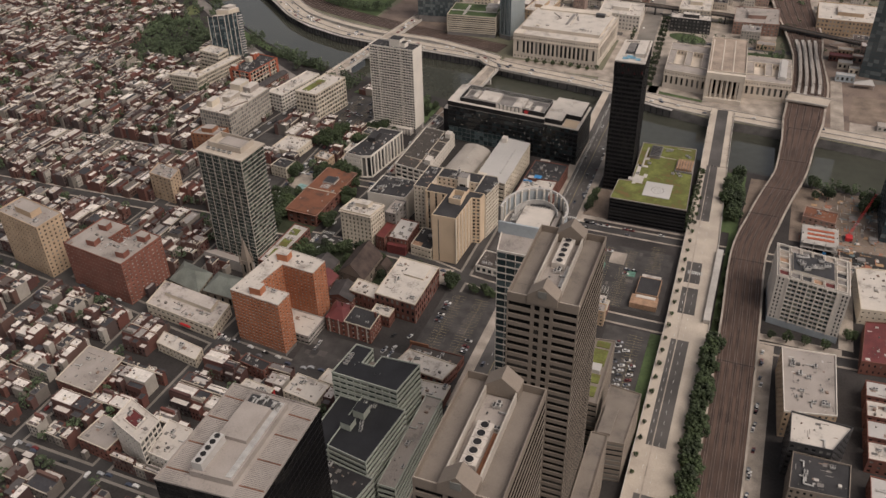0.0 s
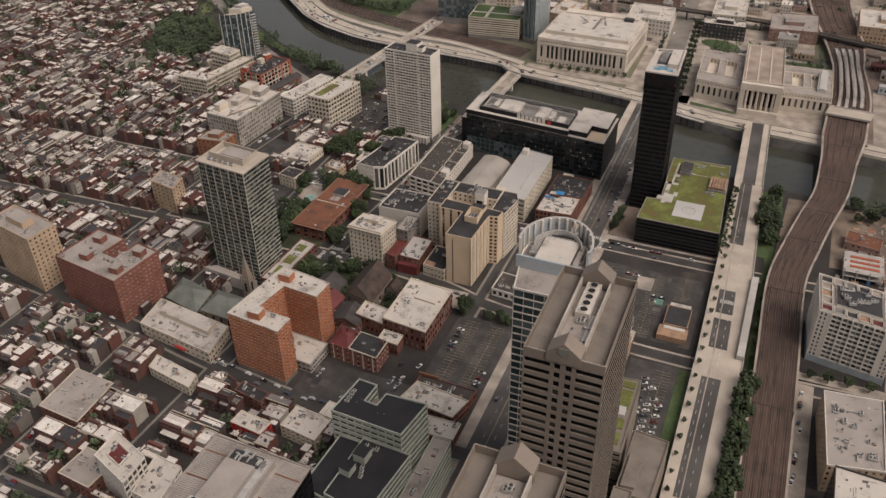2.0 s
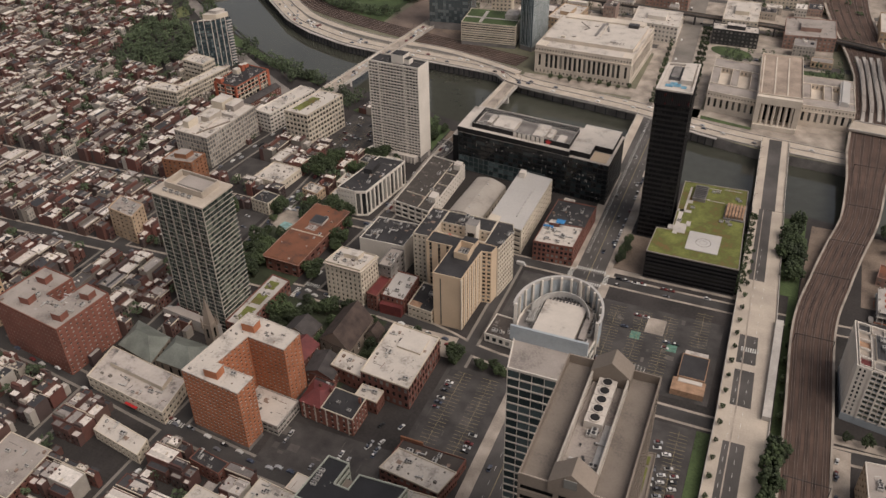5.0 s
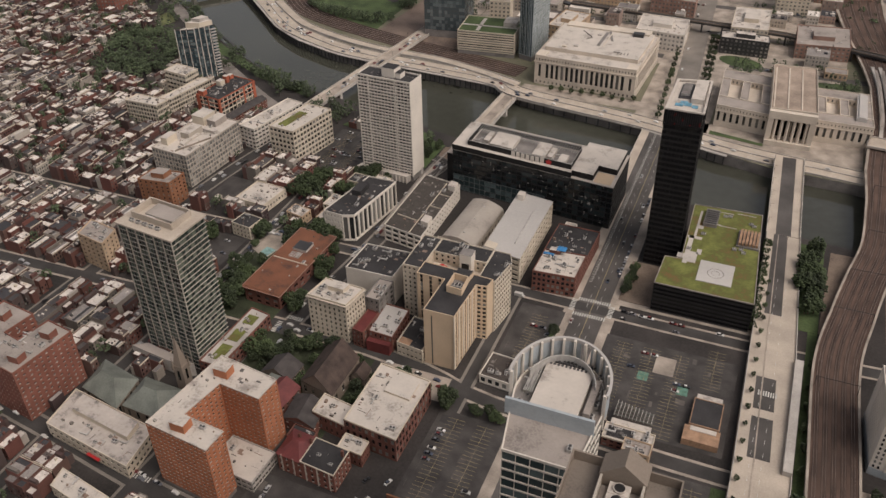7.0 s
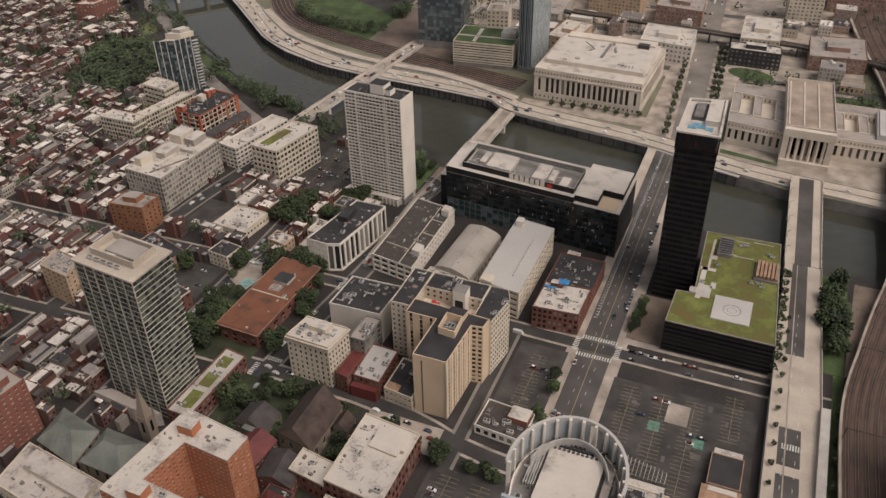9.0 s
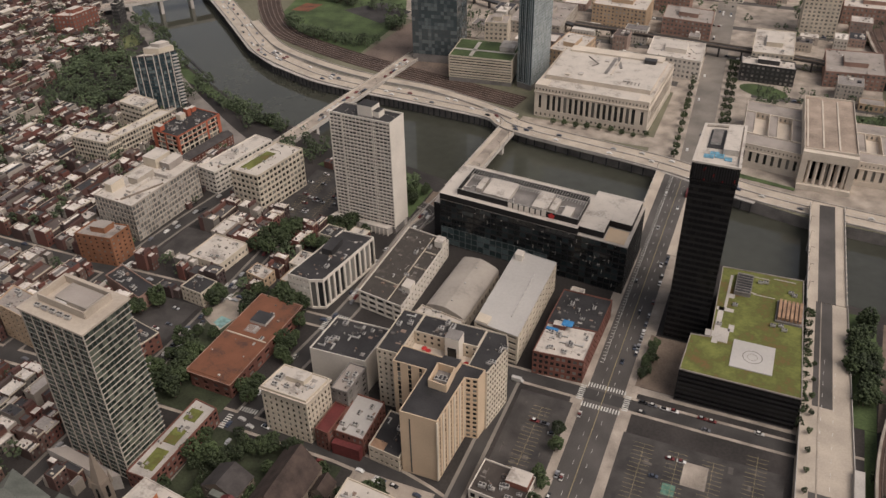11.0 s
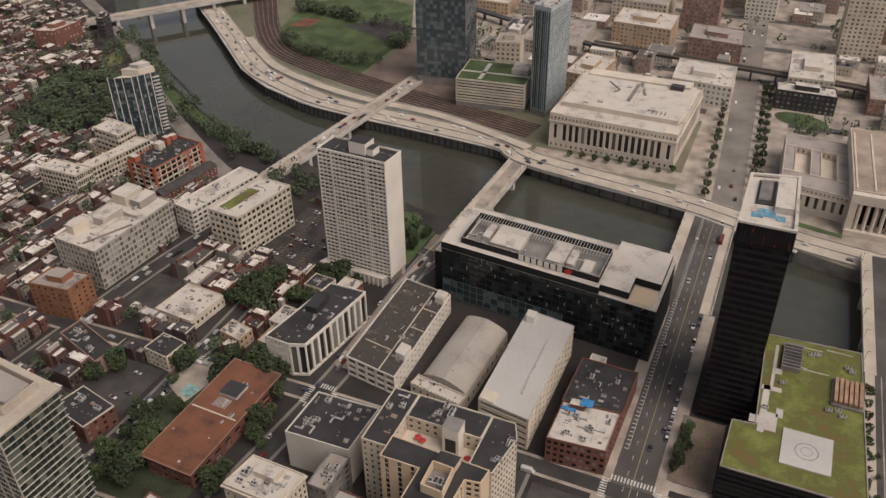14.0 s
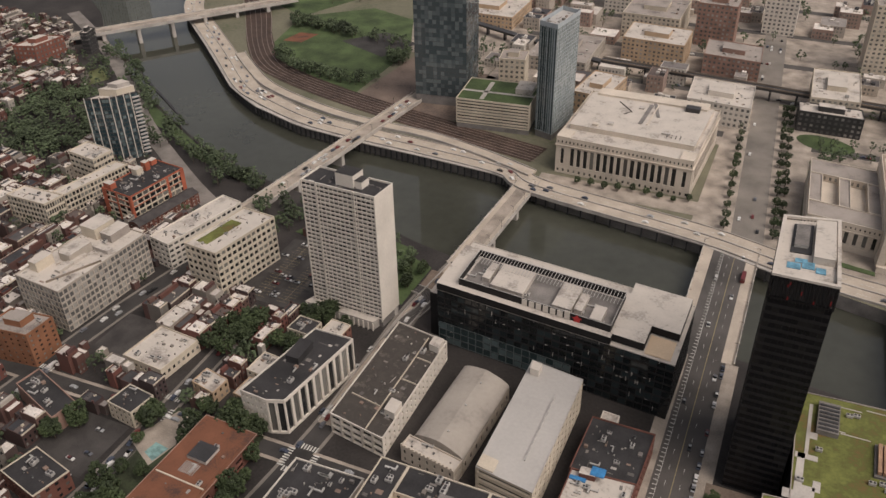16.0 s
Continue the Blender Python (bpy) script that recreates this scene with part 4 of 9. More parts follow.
# black low block with planted roof
P = [(36, 1), (95, 1), (90, 101), (45, 99), (47, 32), (37, 31)]
H = 22
th = building("planted_roof_block", "low black metal office block with a planted sedum roof", P, H, [(1, 7, 1.0, 0.6)], "black", "sedum", rim="roofg", pane="g_black", clutter=0, budget=1, depth=0.4, seed=7, high=0.5, base=1.0)
Geo().box(59, 80, 12.5, 34.5, H + 0.01, H + 0.5).make("helipad", M["roofl"], th, "pale square landing pad")
g = Geo()
for r0, r1 in ((4.6, 5.0), (2.4, 2.6)):
    n = 36
    k = len(g.v)
    for i in range(n):
        a = 6.2832 * i / n
        g.v += [(69.5 + r0 * math.cos(a), 23 + r0 * math.sin(a), H + 0.505), (69.5 + r1 * math.cos(a), 23 + r1 * math.sin(a), H + 0.505)]
    for i in range(n):
        j = (i + 1) % n
        g.f.append((k + 2 * i, k + 2 * i + 1, k + 2 * j + 1, k + 2 * j))
        g.m.append(0)
g.make("pad_ring", M["conc_dk"], th)
g = Geo()
for a in (rect(48, 51, 28, 60), rect(51, 56, 30, 42), rect(44, 48, 33, 38), rect(50.5, 52, 60, 92), rect(47, 56, 57, 60), rect(55, 58, 40, 46), rect(52, 55, 70, 74)):
    g.prism(a, H + 0.01, H + 0.2)
g.make("roof_path", M["conc"], th)
g = Geo().box(54, 63, 74, 93, H, H + 2.6)
for i in range(7):
    g.box(54.5, 62.5, 75 + i * 2.5, 76.2 + i * 2.5, H + 2.6, H + 3.0, 1)
g.make("cooling_plant", [M["conc_dk"], M["dkgrey"]], th)
Geo().box(77.5, 91.5, 57, 76, H, H + 1.2).make("terrace_base", M["conc_dk"], th)
for i in range(6):
    x = 78.5 + i * 2.15
    Geo().box(x, x + 1.5, 58, 75, H + 1.5, H + 3.2).make("timber_louvre", M["wood"], th)
for x, y in ((67, 90), (70, 91), (84, 86), (86, 84), (81, 54), (77, 53), (56, 64), (50, 44), (83, 51)):
    fan_unit(th, x, y, H, 1.0, 0)
for k, (a, b) in enumerate(((70, 78), (60, 79), (66, 95), (80, 97))):
    Geo().bar((a - 6, b), (a + 6, b), 0.5, H, H + 0.25).make("drain_path", M["conc"], th)

# black glass office block beside the river
P = quad4((-133, 92), (-9, 80), (-8, 128))
H = 34
th = building("riverside_office_block", "long black glass office block with pale roof terraces", P, H, [(31, 8, 0.92, 0.74), (13, 8, 0.92, 0.74), (31, 8, 0.92, 0.74), (13, 8, 0.92, 0.74)], "black", "roofw", rim="roofw", pane="g_teal", clutter=0, budget=27, depth=0.15, seed=9, high=0.35)
S = lambda *a: sub(P, *a)
Geo().prism(S(0.0, 0.75, -0.01, 0.78), H + 0.4, H + 4.6, 0, 1).make("upper_storey", [M["black"], M["roofw"]], th)
Geo().prism(S(0.75, 0.875, 0.06, 0.98), H + 0.4, H + 4.58, 0, 1).make("upper_storey", [M["black"], M["roofw"]], th)
Geo().prism(S(0.875, 0.985, 0.36, 0.98), H + 0.4, H + 4.56, 0, 1).make("upper_storey", [M["black"], M["roofw"]], th)
Geo().prism(S(0.1, 0.73, 0.09, 0.63), H + 4.6, H + 4.64).make("plant_floor", M["conc_dk"], th)
Geo().prism(S(0.88, 0.98, 0.03, 0.33), H + 0.4, H + 0.46).make("terrace_floor", M["beige"], th, "pale tan terrace")
a = S(0.09, 0.74, 0.07, 0.65)
g = Geo()
for i in range(4):
    j = (i + 1) % 4
    g.bar(a[i], a[j], 0.15, H + 4.6, H + 8.6)
g.make("roof_screen", M["black"], th)
g = Geo()
for i in range(4):
    g.bar(a[i], a[(i + 1) % 4], 0.3, H + 8.6, H + 8.85)
g.make("screen_rail", M["steel"], th)
g = Geo()
rr = random.Random(4)
for i in range(46):
    p, q = lerp(a, i / 46, 0.62), lerp(a, i / 46, 1.0)
    g.bar(p, q, 0.25, H + 8.2, H + 8.5)
g.make("screen_beam", M["steel"], th, kind="stuff")
for u0, u1, v0, v1, hh in ((0.2, 0.42, 0.15, 0.85, 3), (0.62, 0.74, 0.1, 0.8, 3.4), (0.75, 0.8, 0.2, 0.7, 2.6), (0.86, 0.93, 0.1, 0.5, 2.4), (0.12, 0.17, 0.3, 0.8, 2.5)):
    penthouse(th, sub(a, u0, u1, v0, v1), H + 4.58, hh, M["roofw"], M["roofw"], "plant_box")
for i in range(14):
    x, y = lerp(a, rr.uniform(0.03, 0.97), rr.uniform(0.1, 0.9))
    fan_unit(th, x, y, H + 4.6, rr.uniform(0.8, 1.3), rr.choice((0, 1)), 0)
d0, d1 = Vector(lerp(P, 0.37, 0.068)), Vector(lerp(P, 0.58, 0.068))
g = Geo()
for i in range(7):
    c, e = d0.lerp(d1, i / 7 + 0.02), d0.lerp(d1, i / 7 + 0.1)
    g.bar((c.x, c.y - 0.4), (e.x + 0.6, e.y - 0.4), 0.4, H + 4.9, H + (9.6 if i == 6 else 8.4))
g.make("sign_bars", M["white"], th, "white sign bars on the roof screen")
c = d1 + Vector((3.2, -0.5))
g = Geo()
for k in range(5):
    aa = 1.257 * k + 1.57
    g.add([(c.x + 2.6 * math.cos(aa), c.y - 0.15, H + 6.4 + 2.6 * math.sin(aa)), (c.x + 1.5 * math.cos(aa + 0.7), c.y - 0.15, H + 6.4 + 1.5 * math.sin(aa + 0.7)), (c.x, c.y - 0.25, H + 6.4), (c.x + 1.5 * math.cos(aa - 0.7), c.y - 0.15, H + 6.4 + 1.5 * math.sin(aa - 0.7))], [(0, 1, 2, 3)])
g.make("sign_emblem", M["red"], th, "red star-like sign emblem")
low = Geo()
for i in range(17):
    for k in range(3):
        p, q = Vector(lerp(P, 0.01 + i * 0.035, 0)), Vector(lerp(P, 0.01 + (i + 0.86) * 0.035, 0))
        low.bar((p.x, p.y - 0.1), (q.x, q.y - 0.1), 0.12, 1.0 + 4.25 * k, 4.2 + 4.25 * k)
fr = Geo()
for k in range(4):
    p, q = Vector(lerp(P, 0.01, 0)), Vector(lerp(P, 0.6, 0))
    fr.bar((p.x, p.y - 0.25), (q.x, q.y - 0.25), 0.2, 0.6 + 4.25 * k, 0.95 + 4.25 * k)
for i in range(18):
    p = Vector(lerp(P, 0.01 + i * 0.035 - 0.003, 0))
    fr.box(p.x - 0.2, p.x + 0.2, p.y - 0.36, p.y - 0.17, 0, 13.6)
fr.make("glazing_bar", M["slatebar"], th, kind="stuff")
low.make("lower_glazing", M["g_tealb_i"], th, "blue-green lower glazing", kind="stuff")
g, g2 = Geo(), Geo()
dd = (Vector(P[1]) - Vector(P[0]))
# thin pale uprights; the level bars are reflections painted on the glass
for i in range(60):
    u, z = rr.uniform(0.02, 0.98), 2 + 4.25 * rr.randint(0, 7) + 0.8
    p = Vector(P[0]) + dd * u
    if rr.random() < 0.6:
        g.box(p.x, p.x + 0.25, p.y - 0.12, p.y - 0.05, z, z + 2.6)
    else:
        g.box(p.x, p.x + rr.choice((3, 4)), p.y - 0.12, p.y - 0.05, z + 1.2, z + 1.6)
g.make("lit_fin", M["conc"], th, kind="stuff")
Geo().prism([(P[0][0] - 6, P[0][1] + 4), (P[0][0], P[0][1] + 3.4), (P[3][0], P[3][1]), (P[3][0] - 6, P[3][1])], 0, H - 6, 0, 1).make("side_wing", [M["black"], M["roofw"]], th)

# balcony tower
P = [(-232, -143), (-194, -147), (-192, -121), (-230, -117)]
H = 91
th = building("balcony_tower", "tall pale green glass apartment tower with white balcony slabs", P, H, [(20, 29, 0.9, 0.84), (10, 29, 0.94, 0.9), (10, 29, 0.86, 0.8), (8, 29, 0.9, 0.86)], "slatebar", "roofg", pane="g_olive", clutter=0, budget=60, depth=0.18, seed=11, high=0.3, edge=0.4)
Geo().prism(inset(P, -1.0), H + 0.3, H + 1.3).make("roof_slab", M["deck"], th)
g = Geo()
for i in range(4):
    w = sub(P, 0.12, 0.86, 0.28, 0.86)
    g.bar(w[i], w[(i + 1) % 4], 0.6, H + 1.3, H + 5.2)
g.make("screen_wall", M["deck"], th, "tan roof screen wall")
penthouse(th, sub(P, 0.3, 0.8, 0.4, 0.8), H + 1.3, 2.6, M["conc"], M["roofg"])
penthouse(th, sub(P, 0.34, 0.5, 0.3, 0.38), H + 1.3, 2.0, M["roofl"], M["roofl"], "lift_room")
for i in range(5):
    x, y = lerp(P, 0.2 + 0.12 * i, 0.15)
    fan_unit(th, x, y, H + 1.5, 1.0, 0)
for k in range(29):
    z = 3.14 * k + 0.05
    g = Geo()
    p, q = Vector(P[1]), Vector(P[2])
    d = (q - p).normalized()
    nn = Vector((d.y, -d.x))
    g.bar(p + nn * 0.25 - d * 0.3, q + nn * 0.25 + d * 0.6, 0.5, z, z + 0.22)
    e = (Vector(P[0]) - p).normalized()
    g.bar(p - d * 0.06 - nn * 0.3, p - d * 0.06 + e * 38, 0.3, z, z + 0.14)
    g.make("balcony_slab", M["grey"], th)
p, q = Vector(P[0]), Vector(P[1])
for k in range(7):
    c = p.lerp(q, k / 6)
    Geo().box(c.x - 0.24, c.x + 0.24, c.y - 0.3, c.y + 0.1, 0, H).make("pier", M["grey"], th)
penthouse(th, [(-238, -152), (-200, -156), (-194, -152), (-230, -147)], 0, 9, M["conc"], M["roofg"], "podium")
th = building("podium_terrace_block", "low brick block with roof gardens", [(-192, -150), (-178, -150), (-176, -100), (-190, -98)], 10, [(5, 3, 0.6, 0.6), (14, 3, 0.6, 0.6), (5, 3, 0.6, 0.6), (14, 3, 0.6, 0.6)], "brick", "conc", seed=12, budget=4)
for y0, y1 in ((-145, -132), (-128, -118), (-112, -104)):
    Geo().box(-188, -181, y0, y1, 10.0, 10.25).make("roof_garden", M["sedum"], th)

# orange brick U-shaped slab
L = "tall orange brick apartment slab with pale roof"
P = [(-164, -222), (-127, -226), (-126, -213), (-150, -211), (-146, -187), (-122, -189), (-121, -174), (-157, -169)]
th = building("orange_apartment_block", L, P, 43, [(13, 15, 0.62, 0.46), (4, 15, 0.5, 0.42), (8, 15, 0.5, 0.42), (8, 15, 0.5, 0.42), (8, 15, 0.5, 0.42), (4, 15, 0.45, 0.4), (12, 15, 0.5, 0.42), (17, 15, 0.5, 0.42)], "orange", "roofw", rim="roofw", clutter=2, budget=8, depth=0.25, seed=13, pane="g_dark", high=0.5, frame_mat="white", base=3)
for x, y in ((-146, -218), (-148, -180)):
    penthouse(th, rect(x - 4, x + 4, y - 3.2, y + 3.2), 43.01, 5, M["orange"], M["roofw"], "lift_house")
th = building("garage_annex", "low pale concrete garage beside the brick slab", [(-146, -209), (-118, -211), (-117, -190), (-144, -188)], 7, [(8, 2, 0.8, 0.5)], "conc", "roofw", clutter=2, budget=1, seed=14)

# white-roofed hall with its wing, red mansion, low sheds
th = building("white_roofed_hall", "brick hall with a broad white roof", quad4((-91, -164), (-60, -167), (-60, -122)), 16, [(8, 3, 0.5, 0.6), (12, 3, 0.6, 0.7), (8, 3, 0.5, 0.6), (12, 3, 0.5, 0.6)], "brick", "roofw", rim="cream", clutter=6, budget=6, seed=15, pent=[(0.35, 0.85, 0.6, 0.9, 1.2)])
th = building("white_roofed_wing", "low brick wing with a white roof", quad4((-112, -161), (-91.3, -164), (-91.3, -150)), 11, [(6, 2, 0.4, 0.5)], "brick", "roofw", rim="cream", clutter=2, budget=2, seed=16)
th = building("corner_annex", "small white annex with a brick base", quad4((-89, -176), (-75, -177), (-75, -167.4)), 9, [(5, 2, 0.4, 0.5)], "brick", "roofw", rim="cream", clutter=4, budget=2, seed=17)


def hip_roof(th, poly, z, rise, material, over=0.5, name="roof", ridge=0.5):
    """A hipped roof on four corners; ridge: its length share along the first side."""
    q = inset(poly, -over)
    a, b = lerp(q, 0.5 - ridge / 2, 0.5), lerp(q, 0.5 + ridge / 2, 0.5)
    v = [(*p, z) for p in q] + [(*a, z + rise), (*b, z + rise)]
    return Geo().add(v, [(0, 1, 5, 4), (1, 2, 5), (2, 3, 4, 5), (3, 0, 4), (3, 2, 1, 0)]).make(name, material, th)


def gable_house(name, label, poly, h, rise, wall, roof, sides, seed, category="house"):
    th = thing(name, sum(p[0] for p in poly) / 4, sum(p[1] for p in poly) / 4, 0, label, category)
    FOOT.append(poly)
    for i in range(4):
        s = sides[i % len(sides)]
        facade(th, poly[i], poly[(i + 1) % 4], 0, h, *s, M[wall], M["g_dark"], M["g_dark_i"], 0.2, 12 if i < 2 else 0, M["white"])
    q = inset(poly, -0.4)
    a, b = lerp(q, 0.5, 0.0), lerp(q, 0.5, 1.0)
    v = [(*p, h) for p in q] + [(*a, h + rise), (*b, h + rise)]
    Geo().add(v, [(0, 4, 5, 3), (4, 1, 2, 5), (3, 2, 1, 0)]).make("roof", M[roof], th)
    v = [(*p, h - 0.01) for p in poly] + [(*lerp(poly, 0.5, 0), h + rise * 0.97), (*lerp(poly, 0.5, 1), h + rise * 0.97)]
    Geo().add(v, [(0, 1, 4), (2, 3, 5), (0, 4, 5, 3), (1, 2, 5, 4)]).make("gable", M[wall], th)
    return th


P = quad4((-114, -193), (-80, -196), (-80, -179))
FOOT.append(P)
th = thing("red_mansion", -97, -187, 0, "old red brick mansion with red and black roofs", "house")
for i in range(4):
    facade(th, P[i], P[(i + 1) % 4], 0, 12, (9, 5)[i % 2], 3, 0.4, 0.6, M["pink"], M["g_dark"], M["g_dark_i"], 0.2, 14 if i < 2 else 0, M["white"])
hip_roof(th, sub(P, 0, 0.4, 0, 1), 12, 3.5, M["roofr"], name="red_roof", ridge=0.25)
top = flat_roof(th, sub(P, 0.41, 1, 0, 1), 12.6, M["roofd"], M["cream"], 0.4)
for k in range(4):
    x, y = lerp(P, 0.5 + 0.12 * k, 0.3 + 0.15 * (k % 3))
    fan_unit(top, x, y, 12.6, 0.8, (2, 0, 2, 0)[k])
for u in (0.2, 0.4, 0.95):
    x, y = lerp(P, u, 0.75)
    Geo().box(x - 0.6, x + 0.6, y - 0.6, y + 0.6, 12, 16.5).make("chimney", M["brick"], th)
for k in range(5):
    x, y = lerp(P, 0.08 + 0.21 * k, 0)
    Geo().box(x - 0.35, x + 0.35, y - 0.25, y, 0, 12.4).make("pilaster", M["lime"], th)
th = building("low_white_roof_shop", "low brick shop row with a white stained roof", quad4((-54, -217), (-20, -221), (-16, -205.5)), 9, [(9, 2, 0.6, 0.5)], "brick", "roofw", rim="cream", clutter=5, budget=3, seed=18)
th = building("low_front_shop", "low dark brick shop with a pale front roof", quad4((-36, -236), (-14, -235), (-14, -222)), 7, [(7, 2, 0.6, 0.5)], "brick", "roofw", rim="cream", clutter=5, budget=3, seed=181)
th = building("parapet_ruin_block", "low dark brick shed with a stained roof", quad4((-53, -204.6), (-17, -205), (-15.5, -193.5)), 6, [(7, 1, 0.6, 0.5)], "brick", "roofbr", clutter=7, budget=1, seed=19)
Geo().box(-53, -40, -193.4, -192.6, 0, 8.5).make("party_wall", M["umber"], th, "bare orange brick party wall")

# stepped office
SO = "stepped grey-green office block with ribbon windows and dark roof"
P = [(-64, -275), (-24, -277), (-20, -253), (-43, -254), (-44, -263), (-51, -262.4), (-50, -250), (-61, -249.4)]
BAND = (1, 13, 0.97, 0.6)
th = building("stepped_office_upper", SO, P, 50, [(9, 13, 0.86, 0.5), BAND, BAND, BAND, BAND, BAND, BAND, (9, 13, 0.86, 0.5)], "palegreen", "roofk", pane="g_green", clutter=0, budget=3, seed=20, depth=0.5)
Geo().prism([(-50.6, -262), (-44.2, -262.6), (-43.2, -254.2), (-50.2, -253.6)], 0, 44).make("notch_terrace", M["roofta"], th, "tan gravel terrace in the notch")
for k in range(4):
    fan_unit(th, -59.5, -266 + 2.6 * k, 50, 0.9, 0, 0)
for x, y in ((-53, -262.5), (-54.5, -265), (-41, -268), (-38, -267)):
    fan_unit(th, x, y, 50, 0.8, 2)
P = [(-48, -314), (-24, -318), (-19, -277.4), (-46, -276)]
th = building("stepped_office_lower", SO, P, 38, [(1, 10, 0.97, 0.6)], "palegreen", "roofk", clutter=0, budget=2, seed=21, depth=0.5, pent=[(0.02, 0.26, 0.36, 0.52, 4.4)])
penthouse(th, sub(P, 0.1, 0.36, 0.62, 0.8), 37.98, 5.0, M["palegreen"], M["roofk"], "lift_house")
for u, v in ((0.36, 0.56), (0.4, 0.5), (0.44, 0.44), (0.3, 0.86), (0.38, 0.9), (0.16, 0.9)):
    fan_unit(th, *lerp(P, u, v), 38, 0.9, 0, 1.57)
th = building("stepped_office_low_block", SO, [(-62, -312), (-48.3, -314), (-46.3, -276), (-60, -275.4)], 34, [(1, 9, 0.97, 0.6)], "palegreen", "roofk", clutter=0, budget=1, seed=213, depth=0.5)
th = building("stepped_office_terrace", "lower banded office terrace with ribbon windows", [(-18.6, -318), (-8.5, -318), (-8.5, -250), (-18.6, -250)], 24, [(1, 6, 0.97, 0.6)], "palegreen", "roofg", clutter=4, budget=2, seed=211, depth=0.5)
th = building("stepped_office_step", "middle banded office step with ribbon windows", [(-66, -330), (-23, -334), (-20, -318.6), (-63, -313)], 28, [(1, 7, 0.97, 0.6)], "palegreen", "roofd", clutter=4, budget=2, seed=212, depth=0.5)

# beige hotel with wings and a court
P = [(-76, -93.5), (-57.4, -93.4), (-56, -62.5), (-49.6, -61.5), (-48.7, -54), (-93, -52), (-93, -64), (-75.4, -64)]
th = building("beige_hotel_tower", "tall beige hotel with narrow dark window strips and dark roof", P, 40, [None, (5, 13, 0.2, 0.98), (2, 13, 0.6, 0.62), None, None, (2, 13, 0.4, 0.5), (3, 13, 0.3, 0.98), (5, 13, 0.2, 0.98)], "beige", "roofd", clutter=0, budget=18, seed=22, high=0.4)
for k in range(6):
    a = Vector(P[1]).lerp(Vector(P[2]), k / 5)
    Geo().box(a.x - 0.3, a.x + 0.3, a.y - 0.7, a.y + 0.7, 1, 39.7).make("rib", M["cream"], th)
Geo().box(-71.4, -70.7, -93.62, -93.4, 1, 37).make("window_strip", M["g_dark"], th)
top = [(-69.8, -74), (-60.6, -74.6), (-61.2, -62), (-70, -61.6)]
g = Geo()
for k in range(4):
    g.bar(top[k], top[(k + 1) % 4], 0.5, 40, 44.6)
g.make("roof_well_wall", M["beige"], th)
Geo().prism(inset(top, 0.3), 40.02, 40.3).make("roof_well_floor", M["conc_dk"], th)
for k in range(3):
    fan_unit(th, -67 + 2 * k, -69 + 1.5 * (k % 2), 40.3, 1.3, 0)
penthouse(th, [(-70, -61.3), (-61.2, -61.7), (-60.6, -55), (-69.6, -55)], 40, 3.6, M["beige"], M["roofd"], "lift_house")
th = building("cream_hotel_west_range", "cream hotel range with gridded windows and a dark roof", rect(-105.4, -93.3, -57, -24), 38, [(4, 11, 0.4, 0.5), (11, 11, 0.3, 0.4), (4, 11, 0.4, 0.5), (10, 11, 0.4, 0.5)], "cream", "roofd", clutter=5, budget=12, seed=24, high=0.6)
th = building("cream_hotel_rear_range", "cream hotel range behind an open roof court", rect(-93.1, -58.6, -38, -24), 38, [(9, 11, 0.4, 0.5), None, (11, 11, 0.4, 0.5), None], "cream", "roofd", clutter=6, budget=12, seed=25, high=0.6)
penthouse(th, rect(-74, -66.5, -43.6, -36.5), 30.2, 14.4, M["white"], M["conc_dk"], "white_lift_house")
Geo().box(-72.6, -67.8, -43.72, -43.61, 31, 38.5).make("lift_glazing", M["g_black"], th)
Geo().box(-93.1, -58.6, -51.8, -38.1, 29.4, 30.2).make("court_floor", M["lime"], th, "pale open roof court")
th = building("cream_hotel_east_range", "cream hotel range with a grid of windows along the street", [(-58.4, -53.8), (-47.8, -53.8), (-44.5, -32), (-48, -24), (-58.4, -24)], 38, [None, (9, 11, 0.55, 0.6), (3, 11, 0.5, 0.5), (4, 11, 0.4, 0.5), (8, 11, 0.4, 0.5)], "cream", "roofd", clutter=6, budget=14, seed=26, high=0.6)
for x, y in ((-86, -42), (-83.5, -43), (-62, -45)):
    th = thing("parasol", x, y, 30.2, "red parasol in the roof court", "parasol")
    Geo().cyl(x, y, 30.2, 32.6, 0.06, 6).make("pole", M["steel"], th)
    Geo().cyl(x, y, 32.2, 32.8, 1.6, 8, 0, 0.1).make("canopy", M["red"], th)
th = building("hotel_low_annex", "low pale annex with a dark roof and timber deck", quad4((-94, -93), (-77, -95), (-77, -70)), 9, [(6, 2, 0.6, 0.3)], "cream", "roofd", clutter=2, budget=1, seed=27)
Geo().prism([(-93.5, -92.4), (-86, -93.3), (-86, -88), (-93.5, -87)], 9.0, 9.2).make("timber_deck", M["wood"], th)

# mid-block neighbours
th = building("cream_corner_block", "cream stone corner apartment block with a heavy cornice", quad4((-151, -94), (-125, -95), (-122, -77)), 29, [(8, 8, 0.4, 0.6), (7, 8, 0.4, 0.6), (8, 8, 0.4, 0.6), (7, 8, 0.4, 0.6)], "cream", "roofw", clutter=9, budget=15, seed=28, pent=[(0.3, 0.7, 0.5, 0.85, 3)])
Geo().prism(inset([(-151, -94), (-125, -95), (-122, -77), (-148, -76)], -0.8), 27.6, 28.4).make("cornice", M["lime"], th)
